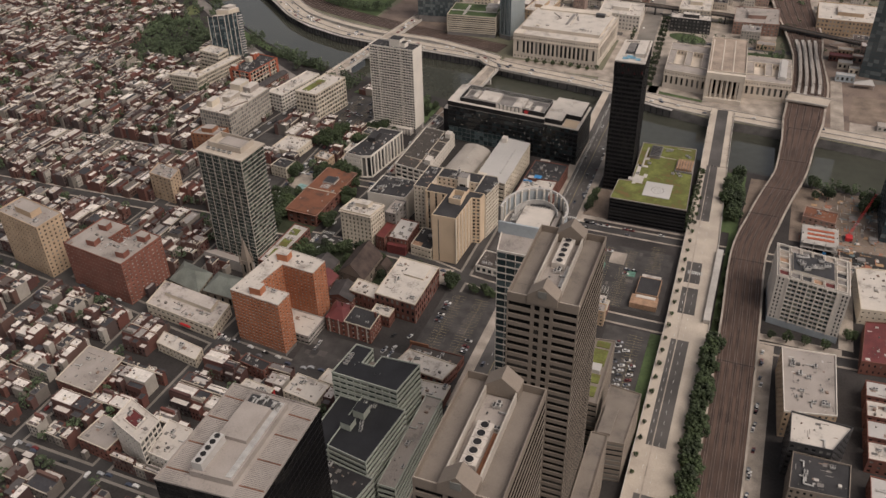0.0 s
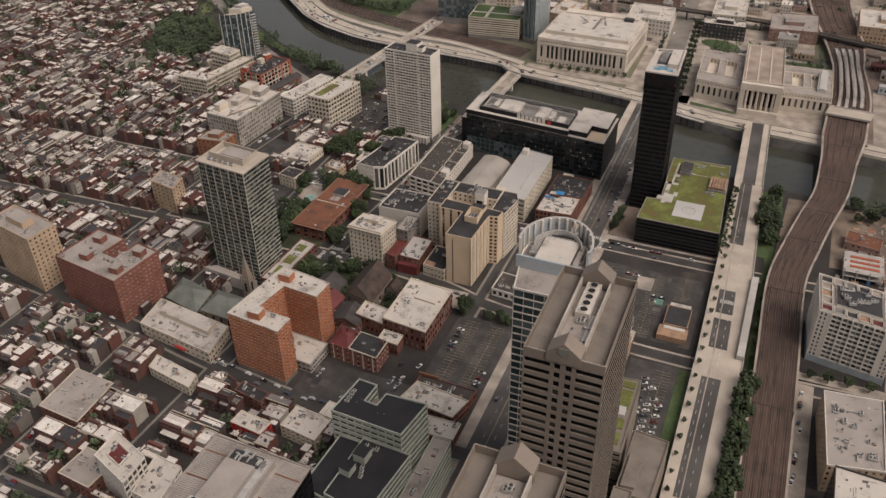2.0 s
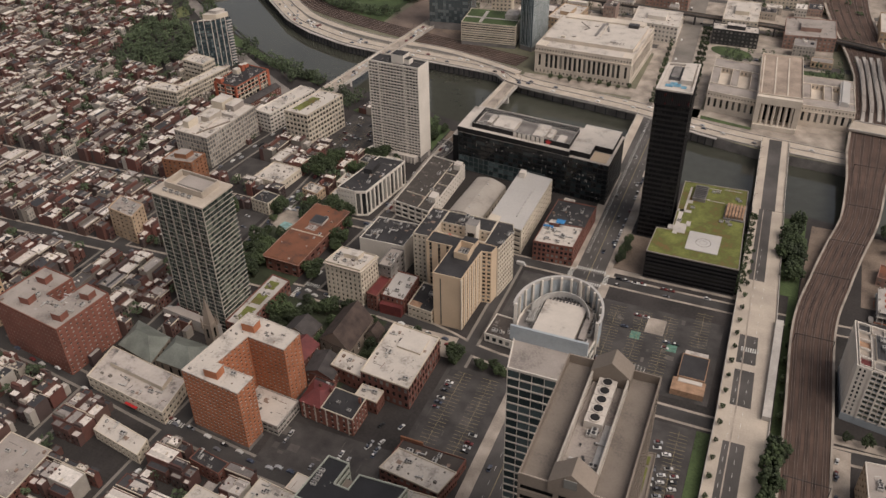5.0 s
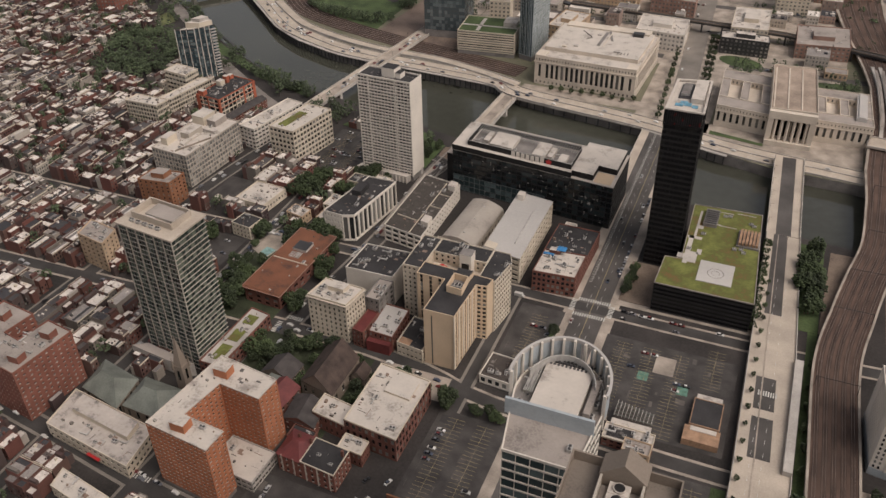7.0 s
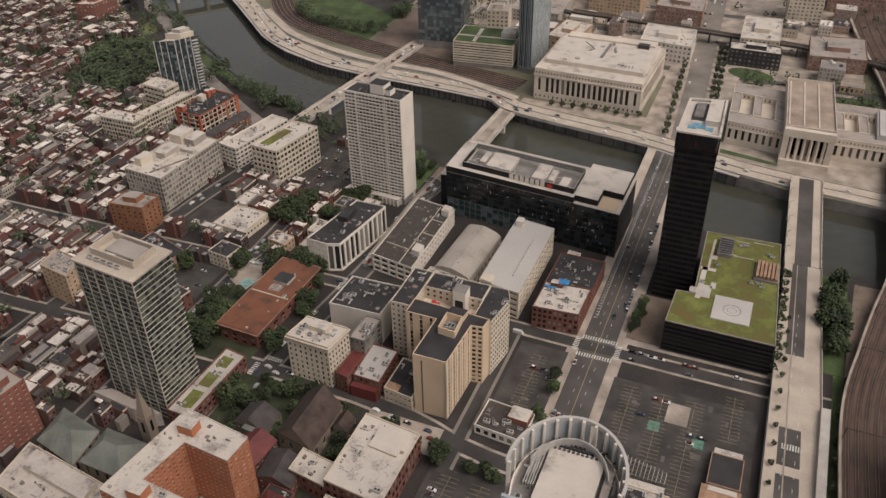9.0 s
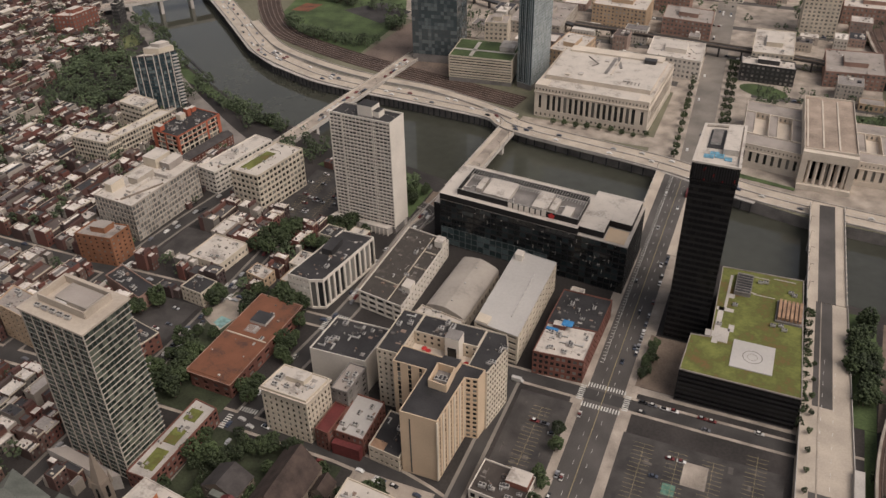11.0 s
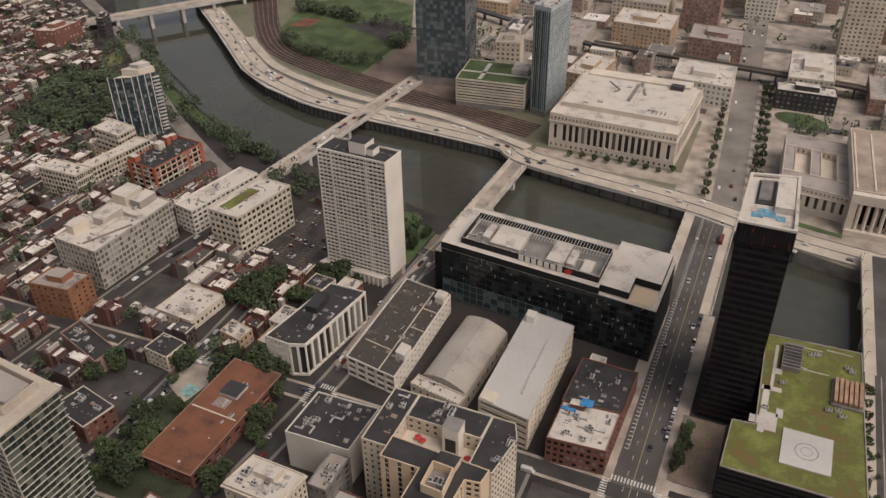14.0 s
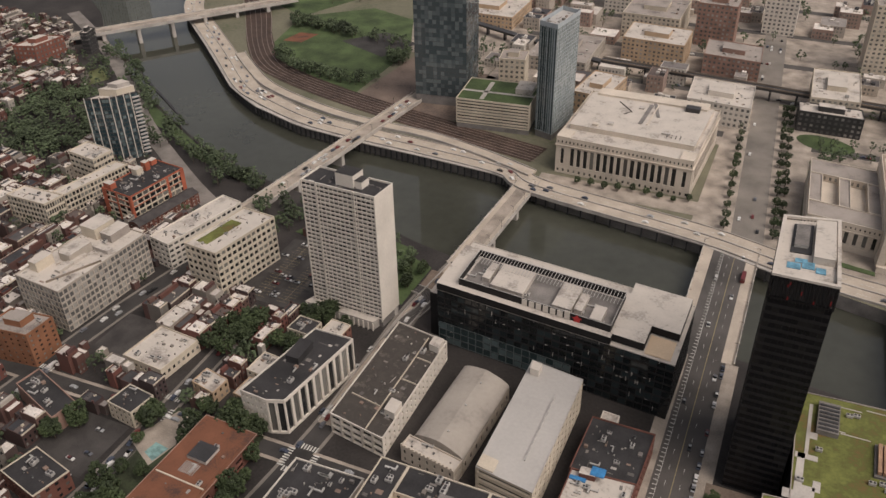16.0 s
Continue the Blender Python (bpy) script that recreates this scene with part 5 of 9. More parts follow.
th = building("brown_party_block", "dark narrow brick block with a stained pale roof", quad4((-123, -75.4), (-113.5, -75.6), (-113, -55.5)), 21, [(3, 6, 0.4, 0.5)], "conc_dk", "roofg", clutter=6, budget=4, seed=29)
th = building("dark_red_roof_house", "brick house with a dark red metal roof", quad4((-122, -95), (-114.4, -96), (-113.6, -76.2)), 12, [(3, 4, 0.4, 0.6)], "brick", "roofr", clutter=0, budget=3, seed=30)
th = building("pale_roof_house", "brick house with a pale stained roof", quad4((-113, -92), (-97, -92.6), (-98, -66)), 11, [(5, 3, 0.4, 0.6), (7, 3, 0.4, 0.6), (4, 3, 0.4, 0.6), (7, 3, 0.4, 0.6)], "brick", "roofl", rim="brick", clutter=6, budget=3, seed=31)
Geo().box(-112.6, -97.6, -96.4, -92.9, 0, 7.5).make("front_bay", M["roofr"], th, "dark red painted street front")
th = building("white_box_building", "plain white building with a black plant-filled roof", quad4((-147, -54), (-115, -53), (-114, -25)), 22, [None, None, (7, 5, 0.3, 0.3), None], "white", "roofd", clutter=16, budget=4, seed=32)

# brown flat-roofed block
P = quad4((-206, -82), (-180, -83), (-178, -14))
th = building("brown_roof_block", "low brick block with an overhanging rusty brown roof", P, 11, [(4, 3, 0.5, 0.7), (9, 3, 0.55, 0.7), (4, 3, 0.5, 0.7), (9, 3, 0.5, 0.7)], "brick", "roofb", rim="roofb", clutter=3, budget=6, seed=33, high=0.3, depth=0.8)
Geo().prism(inset(P, -1.4), 10.3, 11.25).make("eave_slab", M["roofb"], th)
Geo().prism(inset(P, 0.5), 11.2, 11.5).make("upper_roof", M["roofb"], th)
for i in range(4):
    q = inset(P, -1.42)
    Geo().bar(q[i], q[(i + 1) % 4], 0.35, 11.25, 11.45).make("roof_edge", M["rosebrick"], th)
for i in range(9):
    Geo().prism(sub(P, 0.34 + 0.035 * i, 0.35 + 0.035 * i, 0.55, 0.64), 11.5, 11.9).make("roof_grille", M["steel"], th)
a = sub(P, 0.0, 1.0, 0.49, 0.5)
Geo().prism(a, 11.5, 11.9).make("roof_divider", M["cream"], th)
Geo().prism(sub(P, 0.3, 0.7, 0.66, 0.8), 11.5, 13.2, 0, 1).make("roof_plant", [M["conc"], M["dkgrey"]], th)

# arched office, garages, armoury, long white garage, brick block
th = building("arched_office", "white office block with tall arched bays and a dark roof", [(-193, 0), (-178, -1), (-170, 2), (-162, 53), (-184, 53)], 21, [(6, 5, 0.4, 0.45), (2, 1, 0.72, 0.88), (10, 1, 0.7, 0.88), (6, 5, 0.4, 0.4), (8, 5, 0.4, 0.4)], "white", "roofd", clutter=3, budget=7, seed=34, depth=0.9)
penthouse(th, rect(-184, -177, 26, 40), 21, 4, M["dkgrey"], M["roofd"], "plant_room")
th = building("concrete_garage", "concrete parking garage with a stained roof deck", quad4((-152, 11), (-122, 6), (-122, 79)), 12, [(5, 3, 0.84, 0.76), (16, 3, 0.4, 0.5), (7, 3, 0.85, 0.6), (16, 3, 0.5, 0.5)], "white", "roofdeck", clutter=9, budget=12, seed=35, depth=1.2)
for a, b in (((-132, 9), (-132, 78)), ((-149, 27), (-132, 24)), ((-131, 45), (-123, 44)), ((-131, 62), (-123, 61))):
    Geo().bar(a, b, 0.4, 12.0, 12.7).make("roof_beam", M["cream"], th)
penthouse(th, [(-128, 20), (-122.3, 19), (-122.3, 27), (-128, 28)], 12, 4, M["white"], M["roofw"], "stair_house")
penthouse(th, [(-128, 70), (-122.3, 69), (-122.3, 76), (-128, 77)], 12, 4, M["white"], M["roofw"], "stair_house")

P = quad4((-111, 16), (-85, 11), (-82, 63))
FOOT.append(P)
th = thing("armoury_hall", -96, 37, 0, "stone drill hall with a pale barrel roof and castle front", "hall")
for i in range(4):
    facade(th, P[i], P[(i + 1) % 4], 0, 8.5, (4, 9)[i % 2], 1, 0.3, 0.4, M["lime"], M["g_dark"], M["g_dark_i"], 0.3, 9)
g, n = Geo(), 14
for k in range(n + 1):
    a = math.pi * k / n
    for v in (0.0, 1.0):
        x, y = lerp(P, 0.5 - 0.5 * math.cos(a), v)
        g.v.append((x, y, 8.5 + 3.6 * math.sin(a) ** 0.7 + 1.6 * (1 - abs(math.cos(a)))))
for k in range(n):
    g.f.append((2 * k, 2 * k + 2, 2 * k + 3, 2 * k + 1))
g.f += [tuple(range(0, 2 * n + 2, 2)), tuple(range(2 * n + 1, 0, -2))]
g.m = [0] * len(g.f)
g.make("barrel_roof", mat("weathered_barrel_roof", (0.33, 0.29, 0.25), 0.85, var=0.14, big=0.06, fine=0.5, stain=(0.26, 0.228, 0.2)), th)
for v in (0.15, 0.5, 0.82):
    x, y = lerp(P, 0.55, v)
    Geo().cyl(x, y, 12.9, 14, 0.6, 8).make("ventilator", M["steel"], th)
th = building("castle_front_block", "castle-like stone front with a white roof and battlements", quad4((-114, 8), (-86, 3), (-85, 10.6)), 9, [(7, 2, 0.3, 0.5)], "lime", "roofw", clutter=4, budget=2, seed=36, high=0.9)
g = Geo()
for i in range(14):
    x, y = lerp([(-114, 8), (-86, 3), (-85, 10.6), (-113, 15.6)], i / 14, 0.02)
    g.box(x, x + 1.0, y - 0.2, y + 0.5, 9.9, 10.7)
g.make("battlement", M["lime"], th, kind="stuff")

th = building("long_pale_roof_garage", "long cream parking garage under a plain pale grey roof", quad4((-75, 1), (-48.5, -3), (-48, 70)), 20, [(1, 5, 0.92, 0.5), (12, 5, 0.9, 0.5), (1, 5, 0.9, 0.5), (12, 5, 0.9, 0.5)], "cream", "roofl", rim="roofl", clutter=0, budget=15, seed=37, depth=0.9, high=0.25)
penthouse(th, [(-72.5, 64), (-68, 63.6), (-68, 69), (-72.5, 69.4)], 20, 4, M["white"], M["roofw"], "lift_house")
penthouse(th, [(-74.5, 1.4), (-67, 0.2), (-67, 7), (-74.5, 8.2)], 20, 0.8, M["cream"], M["cream"], "stair_roof")
Geo().bar((-57, 12), (-57, 54), 0.8, 20.0, 20.6).make("roof_pipe", M["steel"], th)
th = building("brick_loft_block", "red brick loft block with a cluttered pale roof", quad4((-39, -6), (-11.5, -4), (-11, 22)), 15, [(9, 4, 0.6, 0.6), (8, 4, 0.55, 0.6), (9, 4, 0.6, 0.6), (8, 4, 0.55, 0.6)], "brick", "roofw", clutter=14, budget=12, seed=38, pent=[(0.15, 0.4, 0.85, 1.0, 3)])
Geo().box(-30, -24, 17, 22, 18.2, 18.6).make("tarpaulin", M["blue"], th, "bright blue tarpaulin")
Geo().box(-38, -31, 14.5, 16.5, 15.1, 15.8).make("tarpaulin", M["blue"], th, "blue tarpaulin")
th = building("dark_roof_loft", "low brick loft with a black roof", quad4((-40, 22.6), (-11, 22.4), (-10, 56)), 12, [(8, 3, 0.5, 0.6), (10, 3, 0.5, 0.6), (8, 3, 0.5, 0.6), (10, 3, 0.5, 0.6)], "brick", "roofd", clutter=10, budget=7, seed=39)
th = building("small_white_shed", "small white rooftop shed on the street", quad4((-36, 58), (-28, 57.5), (-28, 64)), 9, [(2, 2, 0.4, 0.5)], "white", "roofw", clutter=0, budget=1, seed=40)
th = building("corner_ruin_shops", "low white-walled shell with debris on its roof", quad4((-41, -97), (-15, -99), (-14, -79)), 5.5, [(6, 1, 0.6, 0.6)], "white", "roofbr", clutter=16, budget=1, seed=41)
penthouse(th, [(-26, -88), (-15.5, -88.6), (-15, -80), (-25.5, -79.6)], 5.5, 3.5, M["pink"], M["roofw"], "upper_room")

# offices toward the river in the south
th = building("grey_gridded_warehouse", "large warm grey warehouse with gridded windows", quad4((-356, 23), (-322, 20), (-317, 84)), 27, [(11, 7, 0.74, 0.72), (21, 7, 0.74, 0.72), (9, 7, 0.55, 0.6), (16, 7, 0.6, 0.6)], "grey", "roofw", rim="grey", pane="g_pale", clutter=8, budget=28, seed=42, pent=[(0.3, 0.55, 0.35, 0.6, 5)])
P = quad4((-356, 23), (-322, 20), (-317, 84))
for u0, u1, v0, v1, hh, wl in ((0.05, 0.4, 0.72, 0.95, 7, "cream"), (0.45, 0.7, 0.75, 0.97, 5, "roofg"), (0.1, 0.28, 0.12, 0.3, 6, "cream"), (0.55, 0.9, 0.6, 0.66, 2.2, "conc"), (0.5, 0.62, 0.2, 0.5, 1.6, "roofw")):
    penthouse(th, sub(P, u0, u1, v0, v1), 27, hh, M[wl], M["roofw"], "roof_room")
Geo().bar(lerp(P, 0.62, 0.05), lerp(P, 0.95, 0.5), 0.5, 27, 28.2).make("roof_divider", M["brownst"], th)
th = building("cream_gridded_office", "cream office block with dark square windows and roof garden", quad4((-286, 81), (-263, 79), (-254, 125)), 30, [(6, 7, 0.7, 0.6), (12, 7, 0.7, 0.6), (6, 7, 0.6, 0.5), (12, 7, 0.6, 0.5)], "cream", "roofw", clutter=6, budget=24, seed=43, depth=0.5)
Geo().prism(sub(quad4((-286, 81), (-263, 79), (-254, 125)), 0.15, 0.5, 0.12, 0.7), 30.01, 30.2).make("roof_garden", M["sedum"], th)
th = building("long_white_office", "long white office wing with dark windows", quad4((-324, 93), (-308, 90), (-296, 148)), 18, [(4, 5, 0.7, 0.5), (14, 5, 0.7, 0.5), (4, 5, 0.7, 0.5), (14, 5, 0.7, 0.5)], "white", "roofw", clutter=6, budget=17, seed=44)
P = quad4((-390, 126), (-364, 123), (-357, 168))
th = building("orange_gridded_loft", "red brick loft with a cream window grid and black roof", P, 20, [(4, 5, 0.84, 0.74), (9, 5, 0.84, 0.74), (4, 5, 0.7, 0.65), (8, 5, 0.7, 0.65)], "cream", "roofd", rim="redloft", clutter=8, budget=15, seed=45, depth=0.5)
for i, u0, u1 in ((0, 0.0, 0.14), (0, 0.47, 0.53), (0, 0.93, 1.0), (1, 0.0, 0.03), (1, 0.66, 0.7), (1, 0.93, 1.0)):
    a, b = Vector(P[i]), Vector(P[i + 1])
    n_ = Vector(((b - a).y, -(b - a).x)).normalized() * 0.12
    Geo().bar(a.lerp(b, u0) + n_, a.lerp(b, u1) + n_, 0.3, 0, 20.6).make("brick_pier", M["redloft"], th)
for i in (0, 1):
    a, b = Vector(P[i]), Vector(P[i + 1])
    n_ = Vector(((b - a).y, -(b - a).x)).normalized() * 0.1
    for z in (11.7, 15.7):
        Geo().bar(a + n_, b + n_, 0.22, z, z + 0.6).make("brick_band", M["redloft"], th)
for u0, u1, v0, v1, hh, wl in ((0.06, 0.3, 0.02, 0.12, 4, "redloft"), (0.1, 0.3, 0.5, 0.62, 4.5, "cream"), (0.12, 0.28, 0.68, 0.76, 6, "redloft"), (0.02, 0.18, 0.84, 0.94, 3.5, "redloft")):
    penthouse(th, sub(P, u0, u1, v0, v1), 20, hh, M[wl], M["roofw"], "stair_house")
for k in range(7):
    gable_house("town_house", "narrow brick town house in a terrace", quad4((-360 + k * 1.1, 113 + k * 7.2), (-349.5 + k * 1.1, 111.8 + k * 7.2), (-348.5 + k * 1.1, 118.4 + k * 7.2)), 8, 2.5, "brick", "slate", [(2, 3, 0.4, 0.5)], 46 + k)
th = building("cream_long_loft", "long cream loft block with a white roof", quad4((-443.5, 96), (-410.5, 96), (-408.3, 110)), 19, [(11, 5, 0.74, 0.68), (8, 4, 0.74, 0.68), (10, 4, 0.6, 0.6), (7, 4, 0.6, 0.6)], "cream", "roofw", clutter=5, budget=12, seed=54)
th = building("cream_rear_loft", "long cream loft wing with a white roof", quad4((-418, 110.4), (-407.8, 110.4), (-398, 160)), 19, [(5, 5, 0.74, 0.68), (18, 5, 0.74, 0.68), (4, 4, 0.6, 0.6), (18, 4, 0.6, 0.6)], "cream", "roofw", clutter=4, budget=15, seed=55)
th = building("cream_rear_block", "cream block with ribbon windows", quad4((-446, 155), (-420, 151), (-418, 168)), 22, [(6, 5, 0.8, 0.5), (6, 5, 0.8, 0.5), (6, 5, 0.8, 0.5), (6, 5, 0.8, 0.5)], "cream", "roofw", clutter=3, budget=9, seed=56)
P = [(-443, 182.5), (-431, 192), (-423, 206.5), (-438, 204)]
P = [(-447, 181), (-432, 189), (-421, 207), (-437, 210)]
th = building("river_glass_tower", "dark blue glass riverside tower with white fins and balconies", P, 50, [(7, 17, 0.93, 0.84), (9, 17, 0.93, 0.84), (6, 17, 0.9, 0.8), (6, 17, 0.9, 0.8)], "dkgrey", "roofw", pane="g_blue", clutter=3, budget=15, seed=57)
penthouse(th, sub(P, 0.1, 0.95, 0.35, 0.95), 50, 5, M["cream"], M["roofw"])
penthouse(th, sub(P, 0.3, 0.8, 0.5, 0.9), 55, 3, M["conc"], M["roofw"], "plant_room")
for i, us in ((0, (0.0, 0.3, 0.62)), (1, (0.02, 0.24, 0.5, 0.72))):
    a, b = Vector(P[i]), Vector(P[i + 1])
    n_ = Vector(((b - a).y, -(b - a).x)).normalized() * 0.35
    for u in us:
        Geo().bar(a.lerp(b, u) + n_, a.lerp(b, u + 0.025) + n_, 0.7, 0, 51.5).make("fin", M["white"], th)
a, b = Vector(P[1]), Vector(P[2])
n_ = Vector(((b - a).y, -(b - a).x)).normalized()
for k in range(16):
    Geo().bar(a.lerp(b, 0.78) + n_ * 0.7, a.lerp(b, 1.02) + n_ * 0.7, 1.5, 2.94 * k + 2.6, 2.94 * k + 3.5).make("balcony", M["roofl"], th)
th = building("brown_brick_midrise", "orange-brown brick midrise with a plant roof", quad4((-343, -12), (-317, -9), (-316, 8)), 21, [(6, 7, 0.35, 0.45), (4, 7, 0.35, 0.45), (6, 7, 0.35, 0.45), (4, 7, 0.35, 0.45)], "umber", "roofg", rim="umber", clutter=5, budget=9, seed=58, pent=[(0.3, 0.7, 0.3, 0.8, 4)])
th = building("tan_midrise", "tan brick apartment house with a flat roof", quad4((-332, -87), (-308, -91), (-311, -74)), 23, [(5, 7, 0.4, 0.45), (4, 7, 0.35, 0.45), (5, 7, 0.4, 0.45), (4, 7, 0.35, 0.45)], "tan", "roofg", clutter=5, budget=9, seed=59)
th = building("clinic_hall", "low hall with a clean white roof", quad4((-275, 10), (-249, 8), (-246, 35)), 7, [(8, 1, 0.5, 0.3)], "cream", "roofw", clutter=5, budget=1, seed=60)
P = [(-313, -207), (-257, -215), (-252, -177), (-271, -174), (-275, -193), (-286, -191), (-283, -173), (-308, -170)]
th = building("pink_brick_apartments", "broad pinkish brick apartment block with recessed court", P, 35, [(20, 11, 0.4, 0.4), (10, 11, 0.4, 0.4), (6, 11, 0.4, 0.4), (4, 11, 0.4, 0.4), (3, 11, 0.4, 0.4), (4, 11, 0.4, 0.4), (9, 11, 0.4, 0.4), (10, 11, 0.4, 0.4)], "pink", "roofg", rim="pink", pane="g_dark", clutter=18, budget=9, seed=61, frame_mat="white")
for x, y in ((-292, -200), (-263, -205), (-261, -184), (-297, -181)):
    penthouse(th, rect(x - 3.5, x + 3.5, y - 3, y + 3), 35.01, 4.5, M["pink"], M["roofg"], "lift_house")
th = building("beige_apartment_tower", "beige brick apartment tower with small windows", quad4((-378, -199), (-333, -208), (-330, -186)), 44, [(12, 13, 0.4, 0.45), (6, 13, 0.4, 0.45), (12, 13, 0.4, 0.45), (6, 13, 0.4, 0.45)], "tan", "roofg", clutter=6, budget=15, seed=62, pent=[(0.3, 0.7, 0.3, 0.7, 5)])
th = building("market_hall", "low white-roofed market hall with rooftop plant", quad4((-240, -219), (-181, -227), (-184, -201)), 9, [(14, 2, 0.6, 0.4), (8, 2, 0.6, 0.4), (14, 2, 0.6, 0.4), (8, 2, 0.6, 0.4)], "cream", "roofdirty", clutter=10, budget=6, seed=63)
penthouse(th, sub(quad4((-240, -219), (-181, -227), (-184, -201)), 0.15, 0.85, 0.5, 0.9), 9.0, 3.2, M["cream"], M["roofdirty"], "upper_hall")
Geo().bar((-210, -224), (-201, -225.3), 1.6, 3.4, 4.0).make("awning", M["red"], th, "red street awning")

# church with its spire
th = thing("stone_church", -196, -172, 0, "old stone church with slate roofs and a pale spire", "church")
gable = quad4((-241, -190), (-213, -196), (-216, -174))
FOOT.append([(-242, -194), (-186, -196), (-184, -160), (-236, -168)])
for poly, rise, roof in ((gable, 7, "roofgn"), (quad4((-211, -193), (-186, -194), (-188, -172)), 7, "roofgn")):
    for i in range(4):
        facade(th, poly[i], poly[(i + 1) % 4], 0, 9, (4, 4)[i % 2], 1, 0.35, 0.6, M["brownst"], M["g_dark"], M["g_dark_i"], 0.3, 4)
    hip_roof(th, poly, 9, rise, M[roof], ridge=0.35)
cx, cy = -191, -165
Geo().box(cx - 3, cx + 3, cy - 3, cy + 3, 0, 22).make("tower", M["brownst"], th)
Geo().add([(cx - 2.6, cy - 2.6, 22), (cx + 2.6, cy - 2.6, 22), (cx + 2.6, cy + 2.6, 22), (cx - 2.6, cy + 2.6, 22), (cx, cy, 42)], [(0, 1, 4), (1, 2, 4), (2, 3, 4), (3, 0, 4), (3, 2, 1, 0)]).make("spire", M["brownst"], th)
for dx, dy in ((-3, -3), (3, -3), (3, 3), (-3, 3)):
    x, y = cx + dx, cy + dy
    Geo().add([(x - 0.7, y - 0.7, 19), (x + 0.7, y - 0.7, 19), (x + 0.7, y + 0.7, 19), (x - 0.7, y + 0.7, 19), (x, y, 28)], [(0, 1, 4), (1, 2, 4), (2, 3, 4), (3, 0, 4)]).make("pinnacle", M["brownst"], th)
for dx, dy in ((0, -3.05), (3.05, 0)):
    Geo().box(cx + dx - (0.8 if dy else 0.05), cx + dx + (0.8 if dy else 0.05), cy + dy - (0.05 if dy else 0.8), cy + dy + (0.05 if dy else 0.8), 12, 19).make("belfry_opening", M["g_black"], th)
gable_house("brown_church_hall", "brown stone church hall with a steep slate roof", quad4((-130, -142), (-108, -146), (-108, -114)), 10, 10, "brownst", "brownslate", [(4, 1, 0.3, 0.5)], 64, "church")
gable_house("church_hall_porch", "brown stone church porch with a steep slate roof", quad4((-107.6, -126), (-99, -126.6), (-99, -117)), 7, 5, "brownst", "brownslate", [(2, 1, 0.3, 0.5)], 641, "church")
gable_house("dark_gabled_house", "dark stone gabled house among trees", quad4((-156, -142), (-137, -143), (-136, -129)), 8, 6, "brownst", "slate", [(4, 2, 0.3, 0.5)], 65)
th = gable_house("copper_ridge_house", "dark red house with a green copper ridge strip", quad4((-147, -163), (-130, -164), (-128, -146)), 9, 5, "brick", "roofr", [(4, 2, 0.35, 0.5)], 66)
Geo().bar((-148, -145.2), (-134, -146.2), 3.2, 9.5, 11.2).make("copper_strip", M["roofgn"], th, "pale green copper strip")
gable_house("slate_roof_house", "brick house with a slate roof among trees", quad4((-126, -168), (-107, -168.6), (-109, -151)), 8, 4, "brick", "slate", [(4, 2, 0.3, 0.5)], 67)
building("small_pale_house", "small brick house with a pale flat roof", quad4((-139, -172), (-129, -173), (-128.5, -165.5)), 7, [(3, 2, 0.4, 0.5)], "brick", "roofw", clutter=3, budget=3, seed=68)
building("small_dark_house", "small brick house with a black flat roof", quad4((-118, -178), (-104, -179), (-104, -170)), 7, [(4, 2, 0.4, 0.5)], "brick", "roofd", clutter=3, budget=3, seed=69)


